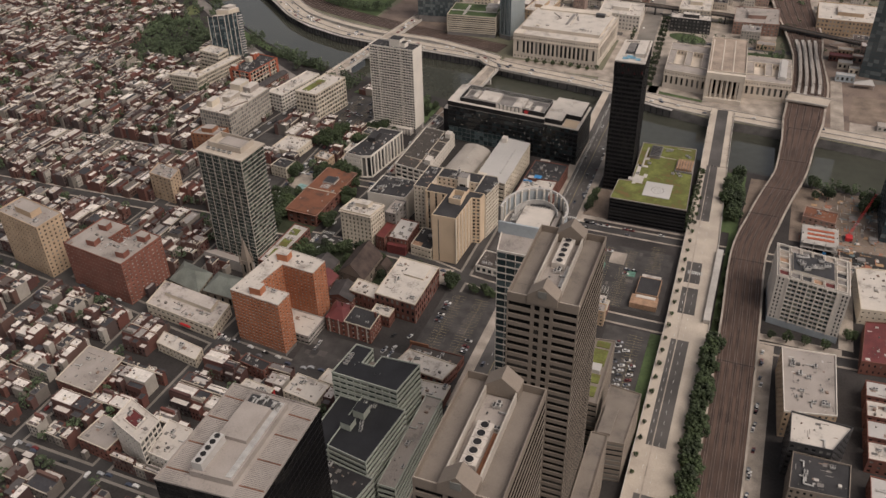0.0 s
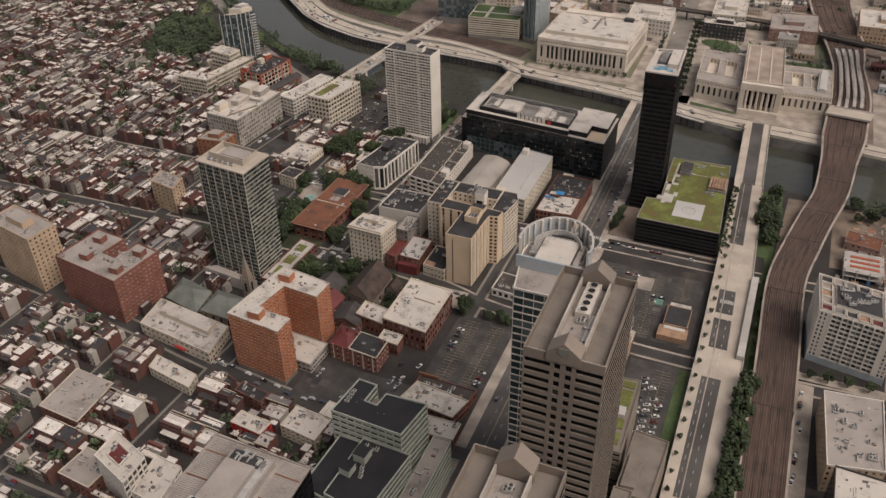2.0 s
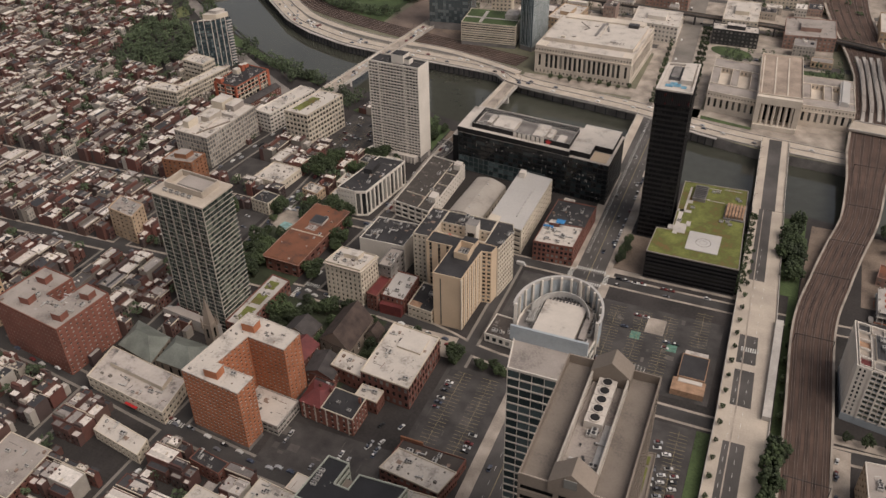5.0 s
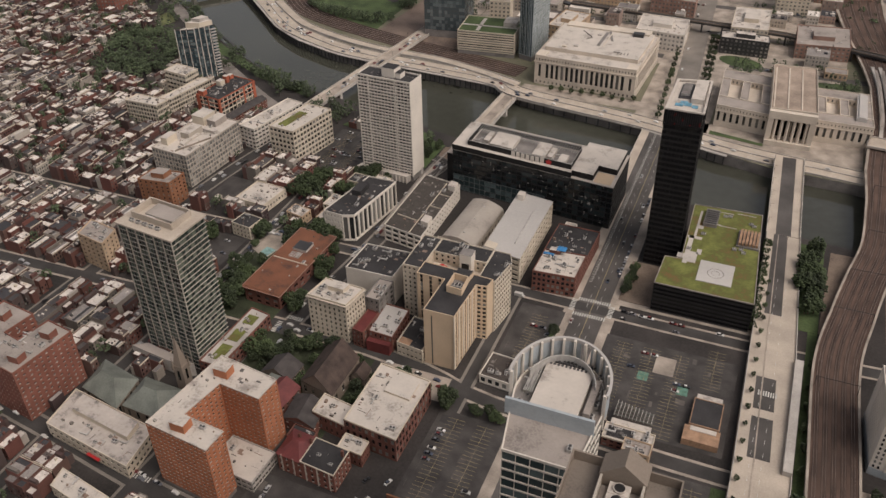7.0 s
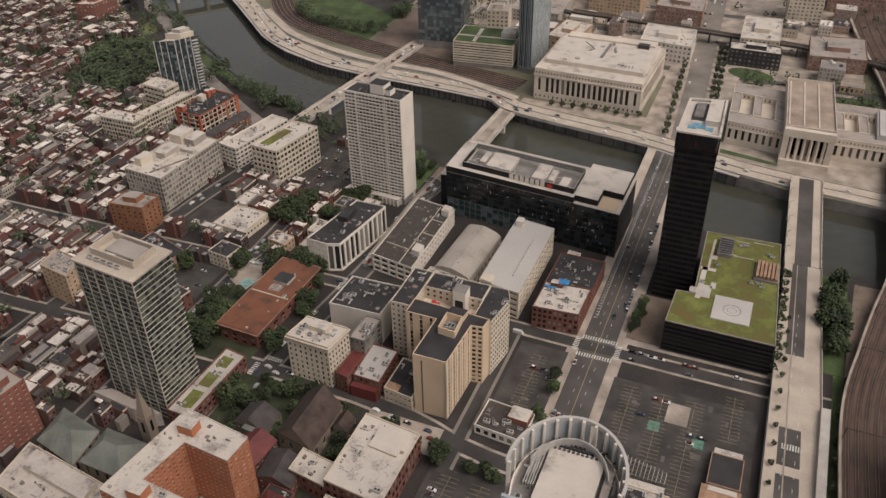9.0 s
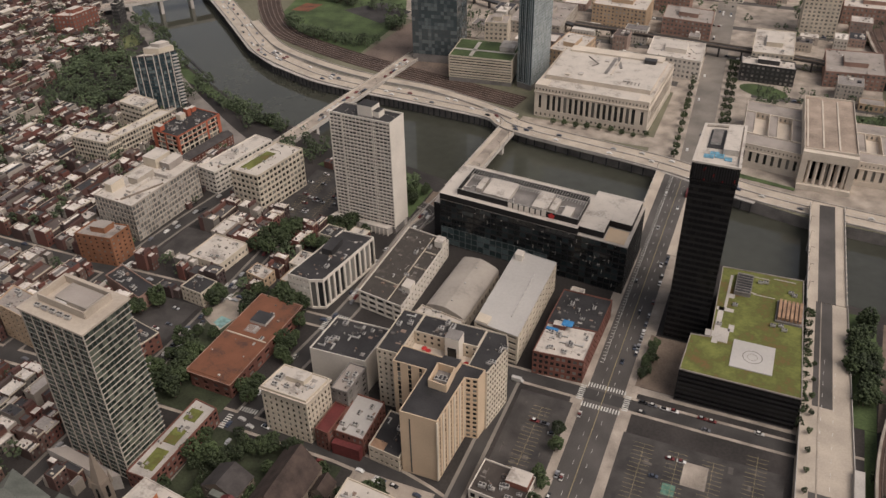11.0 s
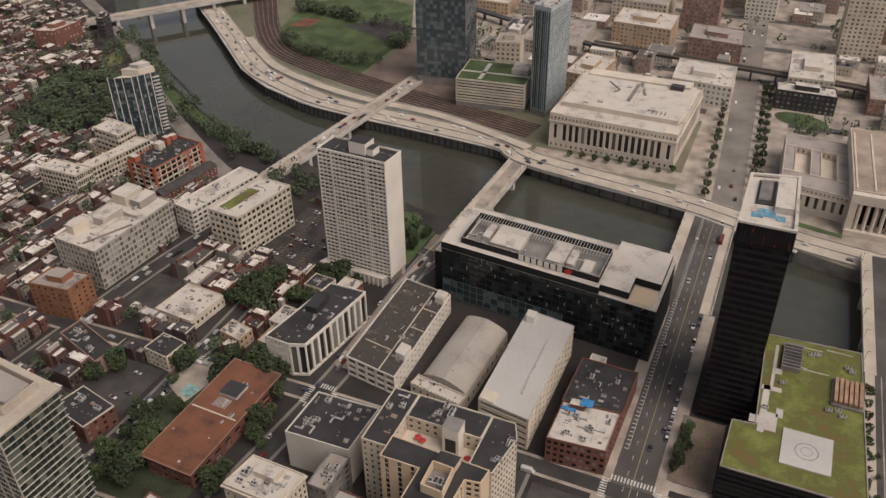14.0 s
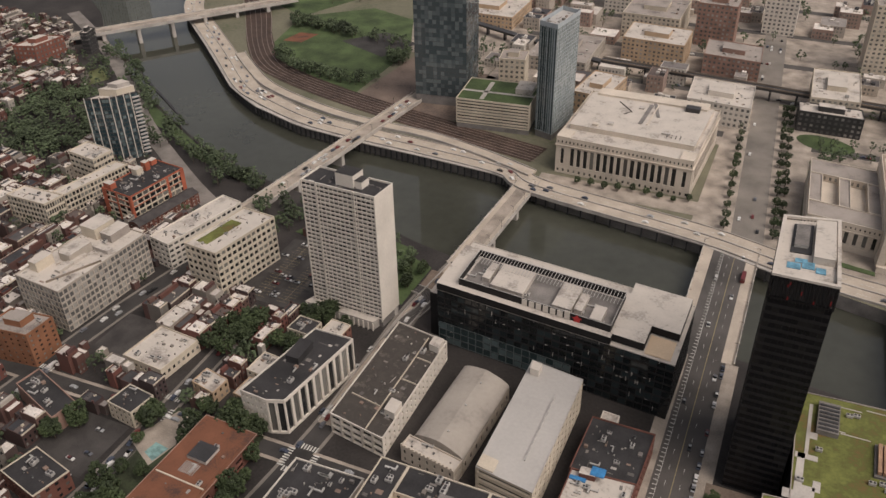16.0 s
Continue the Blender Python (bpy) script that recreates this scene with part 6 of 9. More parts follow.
# twin granite towers
for nm, dy, lb in (("granite_tower", 0, "brown granite office tower with gabled roof well and fans"), ("granite_tower", -94.5, "brown granite office tower with gabled roof well and orange roof deck")):
    y0 = -327 + dy
    P = rect(50.5, 78.5, y0, y0 + 49)
    H = 172
    th = building(nm, lb, P, H, [(1, 40, 0.0001, 0.5)], "brownst", "roofta", clutter=0, budget=0, seed=70, high=3.2, depth=0.1)
    for ch in list(th.children):
        if ch.name.startswith(("wall", "window")):
            bpy.data.objects.remove(ch)
    for i, (nb, ed) in enumerate(((1, 0), (1, 0), (1, 0), (1, 0))):
        p, q = Vector(P[i]), Vector(P[(i + 1) % 4])
        if i % 2 == 0:
            a, b = p.lerp(q, 0.36), p.lerp(q, 0.64)
            facade(th, p, a, 0, H, 1, 43, 0.9, 0.56, M["brownst"], M["g_bronze"], M["g_bronze_i"], 0.7, 5)
            facade(th, a, b, 0, H, 2, 43, 0.55, 0.66, M["brownst"], M["g_bronze"], M["g_bronze_i"], 0.6, 8)
            facade(th, b, q, 0, H, 1, 43, 0.9, 0.56, M["brownst"], M["g_bronze"], M["g_bronze_i"], 0.7, 5)
        else:
            facade(th, p, q, 0, H, 1, 43, 0.97, 0.58, M["brownst"], M["g_bronze"], M["g_bronze_i"], 0.06, 8)
    for yy, s in ((y0, 1), (y0 + 49, -1)):
        g = Geo()
        v = []
        for k in (-0.6, 6.0):
            v += [(58.6, yy + k * s, H + 0.5), (70.4, yy + k * s, H + 0.5), (70.4, yy + k * s, H + 4.2), (64.5, yy + k * s, H + 9), (58.6, yy + k * s, H + 4.2)]
        g.add(v, [(0, 1, 2, 3, 4), (9, 8, 7, 6, 5), (0, 5, 6, 1), (1, 6, 7, 2), (2, 7, 8, 3), (3, 8, 9, 4), (4, 9, 5, 0)])
        g.make("gable", M["brownst"], th)
        Geo().box(62.8, 66.2, yy - 0.75 * s - 0.15, yy - 0.75 * s + 0.15, H + 4, H + 7).make("gable_window", M["g_dark"], th)
    for x in (59.2, 69.8):
        Geo().box(x - 0.3, x + 0.3, y0 + 6, y0 + 43, H, H + 4.2).make("well_wall", M["grey"], th)
    Geo().box(59.6, 69.4, y0 + 6.2, y0 + 42.8, H + 0.02, H + 0.3).make("well_floor", M["roofg"], th)
    Geo().box(67.2, 69.3, y0 + 8, y0 + 27, H + 0.31, H + 0.6).make("service_deck", M["steel"] if dy == 0 else M["umber"], th)
    for k in range(5):
        yy = y0 + (26.0 if dy == 0 else 12.0) + 3.7 * k
        g = Geo().box(61.6, 66.9, yy - 1.75, yy + 1.75, H + 0.3, H + 3.0)
        g.cyl(64.3, yy, H + 3.0, H + 3.6, 1.6, 18, 0).cyl(64.3, yy, H + 3.6, H + 3.62, 1.35, 18, 1)
        g.make("cooling_fan", [M["roofw"], M["black"]], th)
    rr = random.Random(3)
    for k in range(12):
        fan_unit(th, rr.uniform(61, 68), y0 + (rr.uniform(9, 24) if dy == 0 else rr.uniform(27, 40)), H + 0.3, rr.uniform(0.6, 1.2), rr.choice((0, 1, 2)), rr.choice((0, 1.57)))
    g = Geo()
    for side in (0, 1):
        for k in range(20):
            x = 51 + side * 19.5 + k * 0.44
            g.box(x, x + 0.2, y0 + 0.05, y0 + 0.3, H + 3.25, H + 3.5)
    g.make("parapet_stud", M["lime"], th, kind="stuff")

# podium terraces of the granite towers
th = building("granite_podium_high", "brown granite podium with planted roof terraces", rect(79.2, 88, -322, -262), 42, [(1, 10, 0.95, 0.42)], "brownst", "roofta", clutter=0, budget=1, seed=71)
th = building("granite_podium_garden", "brown granite podium with green planters on its roof", [(64, -235), (77, -235), (76, -180), (62, -182)], 35, [(1, 9, 0.95, 0.42)], "brownst", "roofta", clutter=0, budget=1, seed=72)
for y0, y1 in ((-230, -222), (-219, -212), (-204, -190), (-188, -183)):
    Geo().box(66, 74, y0, y1, 35.0, 35.5).make("planter", M["sedum"], th, "green planted bed")
penthouse(th, rect(67, 73, -211, -205), 35, 2.5, M["conc"], M["roofl"], "skylight")
th = building("granite_podium_low", "low brown granite podium with plain roofs", [(79, -256), (96, -254), (98, -214), (80, -212)], 30, [(1, 8, 0.95, 0.42)], "brownst", "roofta", clutter=0, budget=1, seed=73, pent=[(0.1, 0.5, 0.1, 0.6, 2)])

# white-framed glass tower with a round crown
P = [(24.5, -257), (47.5, -257), (50, -232)]
arc = [(34.5 + 14.8 * math.cos(a), -229 + 19 * math.sin(a)) for a in [math.radians(d) for d in range(0, 181, 15)]]
P = P + arc + [(20, -232)]
H = 141
th = building("round_crown_tower", "blue glass tower with white frame and rounded crown", P, H, [(5, 34, 0.96, 0.84), (5, 34, 0.96, 0.84), None] + [(1, 34, 0.9, 0.82)] * 13 + [(5, 34, 0.96, 0.84)], "white", "roofg", rim="white", pane="g_tealb", clutter=0, budget=3, seed=74, depth=0.3)
ring = [(34.5 + 16.2 * math.cos(a), -229 + 20.0 * math.sin(a)) for a in [math.radians(d) for d in range(-8, 189, 7)]]
g = Geo()
for p, q in zip(ring, ring[1:]):
    g.bar(p, q, 0.9, H + 7.8, H + 9.2)
g.make("crown_ring", M["roofl"], th)
for k, (p, q) in enumerate(zip(ring, ring[1:])):
    if k not in (11, 12):
        Geo().bar(p, q, 0.25, H - 1, H + 7.8).make("crown_panel", M["bluegrey"], th)
for k, p in enumerate(ring[::2]):
    Geo().bar(p, (p[0] * 0.93 + 34.5 * 0.07, p[1] * 0.93 - 229 * 0.07), 0.8, H - 6, H + 9.0).make("crown_post", M["white"], th)
inner = [(34.5 + 11.5 * math.cos(a), -229 + 15.5 * math.sin(a)) for a in [math.radians(d) for d in range(15, 166, 10)]]
for p, q in zip(inner, inner[1:]):
    Geo().bar(p, q, 0.35, H, H + 5).make("inner_screen", M["steel"], th)
for r in range(3):
    for k in range(11):
        Geo().cyl(28.2 + 1.35 * k, -213.6 - 1.5 * r, H + (0.0 if r < 2 else 2.5), H + 2.6, 0.55, 8, 0, 0.5).make("fan", M["dkgrey"], th)
for k in range(5):
    Geo().box(23.0 + 0.7 * k, 23.3 + 0.7 * k, -231, -222 + k, H, H + 1.6).make("pipe_run", M["steel"], th)
Geo().box(44.3, 46.5, -236, -220, H, H + 3.4).make("duct_house", M["roofg"], th)
Geo().box(20.2, 49.3, -241.5, -240.5, H, H + 6.5).make("screen_wall", M["bluegrey"], th)
Geo().prism([(20.6, -240)] + [(34.5 + 14 * math.cos(a), -229 + 18 * math.sin(a)) for a in [math.radians(d) for d in range(-10, 191, 20)]][::1] + [(20.6, -240)][:0], H + 0.01, H + 0.06).make("plant_floor", M["conc_dk"], th)
rq = random.Random(16)
for k in range(16):
    fan_unit(th, rq.choice((23.5, 25, 45, 46.8)) + rq.uniform(-0.6, 0.6), rq.uniform(-238, -219), H + 0.06, rq.uniform(0.7, 1.2), rq.choice((0, 1, 1, 2)), 1.57)
Geo().box(27, 43, -238, -216, H, H + 2.5).make("penthouse", M["roofw"], th)
for k in range(9):
    Geo().box(28 + 1.5 * k, 28.7 + 1.5 * k, -215, -212, H, H + 2.0).make("louvre", M["dkgrey"], th)
rr = random.Random(6)
for k in range(10):
    fan_unit(th, rr.uniform(23, 46), rr.choice((-226, -219, -214, -247, -250)) + rr.uniform(-2, 2), H, 0.9, rr.choice((0, 2)), 1.57)

# dark tower in front
P = [(-60.5, -415), (-17, -412), (-18, -361), (-60, -360)]
th = building("black_glass_tower", "black glass tower with a grey ribbed metal roof", P, 121, [(16, 32, 0.97, 0.9), (16, 32, 0.97, 0.9), (16, 32, 0.97, 0.9), (16, 32, 0.97, 0.9)], "black", "roofg", rim="roofg", pane="g_black", clutter=0, budget=9, seed=75, high=0.6, depth=0.05)
g = Geo()
for k in range(60):
    a, b = lerp(P, 0.03, 0.02 + k / 62), lerp(P, 0.24, 0.02 + k / 62)
    g.bar(a, b, 0.12, 121.0, 121.12)
    a, b = lerp(P, 0.74, 0.02 + k / 62), lerp(P, 0.97, 0.02 + k / 62)
    g.bar(a, b, 0.12, 121.0, 121.12)
g.make("roof_seam", M["conc_dk"], th, kind="stuff")
for v in (0.12, 0.38, 0.64, 0.86):
    for u0, u1 in ((0.02, 0.25), (0.74, 0.98)):
        Geo().bar(lerp(P, u0, v), lerp(P, u1, v), 0.5, 121.1, 121.3).make("roof_joint", M["roofb"], th)
Geo().prism(sub(P, 0.28, 0.7, 0.1, 0.92), 121.0, 124).make("plant_deck", M["roofg"], th)
Geo().prism(sub(P, 0.31, 0.6, 0.44, 0.8), 124.0, 125.8).make("plant_roof", M["roofg"], th)
Geo().prism(sub(P, 0.62, 0.68, 0.12, 0.9), 124.0, 124.5).make("gutter", M["steel"], th)
Geo().prism(sub(P, 0.31, 0.62, 0.81, 0.91), 124.0, 124.1).make("pipe_well", M["dkgrey"], th)
Geo().prism(sub(P, 0.3, 0.4, 0.12, 0.42), 124.0, 128).make("cooling_tower", M["roofl"], th)
for k in range(5):
    x, y = lerp(P, 0.35, 0.15 + 0.06 * k)
    Geo().cyl(x, y, 128.0, 128.3, 1.2, 10).make("fan", M["black"], th)
rr = random.Random(9)
for k in range(18):
    x, y = lerp(P, rr.uniform(0.33, 0.68), rr.uniform(0.83, 0.9))
    fan_unit(th, x, y, 124, 0.7, rr.choice((1, 2)), 1.57)

# east side, beyond the tracks
P = [(162, -86), (206, -94), (206, -56), (160, -48)]
th = building("white_gridded_tower", "new white apartment building with gridded windows and roof terraces", P, 39, [(10, 10, 0.86, 0.82), (8, 11, 0.4, 0.55), (5, 11, 0.86, 0.8), (12, 11, 0.4, 0.6)], "white", "conc", pane="g_green", clutter=0, budget=21, seed=76, depth=0.9, edge=7.5, base=5, rim="white", frame_mat="bluegrey")
p, q = Vector(P[0]), Vector(P[1])
d = (q - p).normalized()
nn = Vector((d.y, -d.x))
for k in range(6):
    c = p + d * (7.5 + k * ((q - p).length - 15) / 5)
    Geo().bar(c - d * 0.45 + nn * 0.25, c + d * 0.45 + nn * 0.25, 0.5, 4.8, 39.0).make("pier", M["white"], th)
for k in range(11):
    g = Geo()
    z = 5.6 + 3.1 * k
    for side in (1.3, 3.6, (q - p).length - 4.4, (q - p).length - 2.2):
        g.bar(p + d * side + nn * 0.03, p + d * (side + 1.0) + nn * 0.03, 0.1, z, z + 1.7)
    g.make("corner_window", M["g_dark"], th)
Geo().prism(inset(P, -0.15), 0.05, 4.9).make("blue_grey_base", M["bluegrey"], th, "blue-grey ground storey")
rt8 = random.Random(88)
for i in range(6):
    for j in range(5):
        c = sub(P, 0.03 + i * 0.158, 0.165 + i * 0.158, 0.03 + j * 0.19, 0.2 + j * 0.19)
        if 1 <= i <= 4 and 1 <= j <= 3:
            continue
        Geo().prism(c, 39.02, 39.1).make("terrace_floor", M[rt8.choice(("conc_dk", "walk", "wood", "roofr", "roofg", "dkgrey"))], th)
        g = Geo()
        for k in range(4):
            g.bar(c[k], c[(k + 1) % 4], 0.3, 39.1, 40.5)
        g.make("terrace_wall", M["white"], th)
Geo().prism(sub(P, 0.22, 0.78, 0.24, 0.76), 39.0, 41.2, 0, 1).make("roof_plant_room", [M["white"], M["dkgrey"]], th)
for k in range(12):
    x, y = lerp(P, rt8.uniform(0.26, 0.74), rt8.uniform(0.28, 0.7))
    fan_unit(th, x, y, 41.2, rt8.uniform(0.9, 1.6), rt8.choice((0, 0, 1)), 0.2)
th = building("patched_roof_block", "low block with a patched white roof full of plant", [(175, -190), (203, -184), (202, -131), (171, -134)], 20, [(8, 5, 0.4, 0.5), None, None, (14, 5, 0.4, 0.5)], "tan", "roofg", clutter=24, rim="white", budget=4, seed=77, category="building")
th = building("angled_white_roof_block", "brown block with an angled bright white roof", [(178, -218), (200, -217), (210, -196), (178, -194)], 25, [(6, 6, 0.5, 0.5)], "dkgrey", "roofw", clutter=1, budget=7, seed=78, high=1.2)
th = building("dark_roof_brick_block", "brown brick block with a black roof and white plant", [(180, -245), (209, -243), (210, -219), (181, -219)], 20, [(9, 5, 0.45, 0.5)], "brownst", "roofd", clutter=8, budget=9, seed=79)
th = building("white_flat_hall", "plain white flat-roofed hall", [(219, -68), (248, -64), (250, -14), (216, -20)], 12, [(8, 3, 0.3, 0.3)], "cream", "roofw", clutter=3, budget=3, seed=80)
th = building("red_roof_hall", "hall with a dark red roof", [(219, -119), (246, -116), (248, -72), (222, -78)], 10, [(8, 2, 0.3, 0.4)], "brick", "roofr", clutter=2, budget=3, seed=81)
for k in range(4):
    building("side_street_house", "brick house with a pale roof", quad4((221, -150 - 17 * k), (243, -149 - 17 * k), (243, -135 - 17 * k)), 10, [(5, 3, 0.4, 0.5)], "brick", "roofw" if k % 2 else "roofl", clutter=4, budget=1, seed=82 + k, category="house")

# car park pavilion
th = building("car_park_pavilion", "low pavilion with black roof and timber slat sides", [(74.5, -90), (90, -90), (90, -70), (74.5, -70)], 5, [(6, 1, 0.6, 0.6)], "wood", "roofd", clutter=0, budget=1, seed=88, high=0.3)
Geo().box(72.5, 91, -101, -90.3, 0.1, 4.2).make("timber_porch", M["wood"], th)
Geo().box(75.5, 89, -93.6, -90.6, 4.2, 4.6).make("white_awning", M["roofw"], th)
Geo().box(75.5, 89, -69.6, -65.6, 0.1, 4.4).make("white_awning", M["roofw"], th)
slab("concrete_patch", rect(48.5, 60, -53.5, -38.5), 0.0, 0.11, M["walk"], "pale square concrete patch")

th = thing("trellis_shed", 47, -96, 0, "low shed with an open steel trellis roof", "shed")
Geo().prism([(36, -106), (57, -106), (57, -101.6), (36, -101.6)], 0, 6, 0, 1).make("body", [M["conc"], M["roofw"]], th)
Geo().prism([(36.5, -101), (56.5, -101.4), (56, -93.4), (36.5, -89.6)], 4.6, 5.0).make("floor_deck", M["roofbr"], th)
for k in range(11):
    x = 36.8 + 1.95 * k
    Geo().bar((x, -101.3), (x, -89.8 - 0.19 * (x - 36.5)), 0.3, 7.6, 8.0).make("rafter", M["conc"], th)
    Geo().box(x - 0.15, x + 0.15, -90.4 - 0.19 * (x - 36.5), -90.1 - 0.19 * (x - 36.5), 0, 7.6).make("post", M["conc"], th)
for k in range(4):
    Geo().bar((36.4, -92 - 2.9 * k), (56.6, -94.6 - 2.2 * k), 0.3, 8.0, 8.3).make("purlin", M["roofgn"], th)
building("stained_corner_shop", "low shop with a stained dark and white roof", quad4((34, -117), (60, -117.5), (60, -106.5)), 6, [(7, 2, 0.5, 0.5)], "brick", "roofw", rim="cream", clutter=12, budget=4, seed=501)
penthouse(bpy.data.objects["stained_corner_shop"], rect(36, 50, -115, -108), 6, 0.25, M["roofd"], M["roofd"], "tar_patch")
building("beige_corner_house", "narrow beige house with roof plant", quad4((46, -127), (60, -127.4), (60, -119)), 12, [(4, 4, 0.4, 0.5)], "tan", "roofg", clutter=5, budget=4, seed=502)
for k, (x, y) in enumerate(((41, -62), (64, -66))):
    slab("green_paint_" + str(k), rect(x, x + 6, y, y + 7), 0.0, 0.095, mat("green_road_paint", (0.1, 0.2, 0.15), 0.8, var=0.3, big=0.3, fine=2), "worn green painted patch")

# ---- west bank landmarks ----
P = [(-132, 295), (-37, 292), (-33, 380), (-130, 380)]
th = thing("limestone_hall", -83, 335, 0, "monumental limestone hall with tall dark window bays", "building")
for i in range(4):
    p, q = Vector(P[i]), Vector(P[(i + 1) % 4])
    facade(th, p, q, 0, 5, 24, 1, 0.35, 0.45, M["lime"], M["g_dark"], M["g_dark_i"], 0.4, 8 if i < 2 else 0)
    a, b = p.lerp(q, 0.1), p.lerp(q, 0.9)
    facade(th, p, a, 5, 22, 1, 1, 0.25, 0.7, M["lime"], M["g_dark"], M["g_dark_i"], 0.8, 1)
    facade(th, a, b, 5, 22, 16, 1, 0.6, 0.82, M["lime"], M["g_dark"], M["g_dark_i"], 1.2, 17)
    facade(th, b, q, 5, 22, 1, 1, 0.25, 0.7, M["lime"], M["g_dark"], M["g_dark_i"], 0.8, 1)
    facade(th, p, q, 22, 27, 34, 1, 0.35, 0.4, M["lime"], M["g_dark"], M["g_dark_i"], 0.4, 6 if i < 2 else 0)
flat_roof(th, P, 27, M["roofw"], M["lime"], 1.2)
Geo().prism(inset(P, -0.7), 21.6, 22.3).make("cornice", M["lime"], th)
penthouse(th, sub(P, 0.04, 0.96, 0.2, 0.92), 27, 3.5, M["lime"], M["roofw"], "upper_roof")
P = [(-132, 295), (-37, 292), (-33, 380), (-130, 380)]
for u0, u1, v0, v1, hh, mt in ((0.08, 0.92, 0.86, 0.99, 5.0, "lime"), (0.5, 0.53, 0.42, 0.82, 0.5, "conc_dk"), (0.56, 0.57, 0.42, 0.82, 0.7, "lime"), (0.3, 0.34, 0.3, 0.34, 1.5, "conc"), (0.7, 0.76, 0.3, 0.33, 1.2, "conc"), (0.44, 0.48, 0.7, 0.74, 1.2, "conc"), (0.2, 0.24, 0.24, 0.27, 1.6, "lime"), (0.0, 0.1, 0.0, 0.14, 1.4, "lime"), (0.9, 1.0, 0.0, 0.14, 1.4, "lime")):
    Geo().prism(sub(P, u0, u1, v0, v1), 27.2 if v1 < 0.2 or v0 > 0.8 else 30.6, (27.2 if v1 < 0.2 or v0 > 0.8 else 30.6) + hh).make("roof_block", M[mt], th)
Geo().bar((-72, 345), (-80, 372), 2.2, 30.5, 31.2).make("roof_trench", M["conc_dk"], th)
Geo().bar((-104, 362), (-92, 348), 1.0, 30.6, 30.9).make("roof_seam", M["roofbr"], th)
Geo().bar((-92, 348), (-96, 342), 1.0, 30.6, 30.9).make("roof_seam", M["roofbr"], th)
penthouse(th, rect(-56, -46, 362, 368), 30.7, 3, M["dkgrey"], M["dkgrey"], "plant")
for k in range(8):
    fan_unit(th, -60 + 3 * (k % 4), 315 + 3 * (k // 4), 30.7, 1, 2)

st = thing("railway_station", 100, 310, 0, "monumental limestone railway station with columned portico", "station")
for (p0, p1, p2), h, nb in ((((80, 254), (116, 256), (111, 347)), 29, 6), (((37, 268), (79.6, 263), (76.5, 340)), 19, 8), (((116.4, 267), (160, 268), (157, 332)), 19, 8)):
    P = quad4(p0, p1, p2)
    for i in range(4):
        p, q = P[i], P[(i + 1) % 4]
        # hall front: wide dark panes stand in for the deep porch's shade
        facade(st, p, q, 4, h - 5, (nb, 16)[i % 2], 1, 0.8 if h > 20 and i == 0 else 0.42, 0.86, M["lime"], M["g_bronze" if h > 20 and i == 0 else "g_dark"], M["g_dark_i"], 1.5, 10 if i < 2 else 0)
        facade(st, p, q, h - 5, h, (nb * 2, 24)[i % 2], 1, 0.3, 0.3, M["lime"], M["g_dark"], M["g_dark_i"], 0.4, 0)
        Geo().bar(p, q, 0.6, 0, 4.0).make("plinth", M["lime"], st)
    if h > 20:
        flat_roof(st, P, h, M["roofst"], M["lime"], 1.4)
    else:
        for a in ((0, 1, 0, 0.24), (0, 1, 0.74, 1), (0, 0.18, 0.245, 0.735), (0.82, 1, 0.245, 0.735), (0.42, 0.58, 0.245, 0.735)):
            flat_roof(st, sub(P, *a), h, M["roofg"], M["lime"], 0.7)
        for a in ((0.18, 0.42, 0.24, 0.74), (0.58, 0.82, 0.24, 0.74)):
            c = sub(P, *a)
            for i in range(4):
                facade(st, c[(i + 1) % 4], c[i], 6, h - 0.3, (3, 8)[i % 2], 3, 0.4, 0.6, M["lime"], M["g_pale"], M["g_pale_i"], 0.2, 0, name="court_wall")
            Geo().prism(inset(c, -0.3), 5.6, 6.0).make("court_floor", M["roofg"], st)
    Geo().prism(inset(P, -0.6), h - 5.3, h - 4.8).make("cornice", M["lime"], st)
    if h > 20:
        for k in range(3):
            Geo().prism(sub(P, 0.3 * k + 0.05, 0.3 * k + 0.08, 0.05, 0.95), h, h + 0.5).make("roof_rib", M["lime"], st)
for k in range(6):
    x = 86 + 4.8 * k
    Geo().cyl(x, 251.4, 4, 23, 1.25, 14).make("column", M["lime"], st)
Geo().box(79.6, 116.4, 249.5, 253.9, 23.0, 29.5).make("portico", M["lime"], st)
Geo().box(80, 116, 247.5, 253.5, 0, 4.0).make("steps", M["lime"], st)
for x in (82, 114):
    Geo().box(x - 2.2, x + 2.2, 249.8, 253.8, 4.0, 23.0).make("corner_pier", M["lime"], st)
Geo().prism(rect(146, 154, 276, 322), 19.0, 22.0).prism(rect(147.5, 152.5, 276, 322), 22.0, 23.2).make("white_roof_vault", M["roofl"], st, "white vaulted roof over the wing")
slab("station_garden", [(36, 250), (80, 243), (80, 247), (36, 256)], 0, 0.4, M["grass"], "clipped green garden strip")

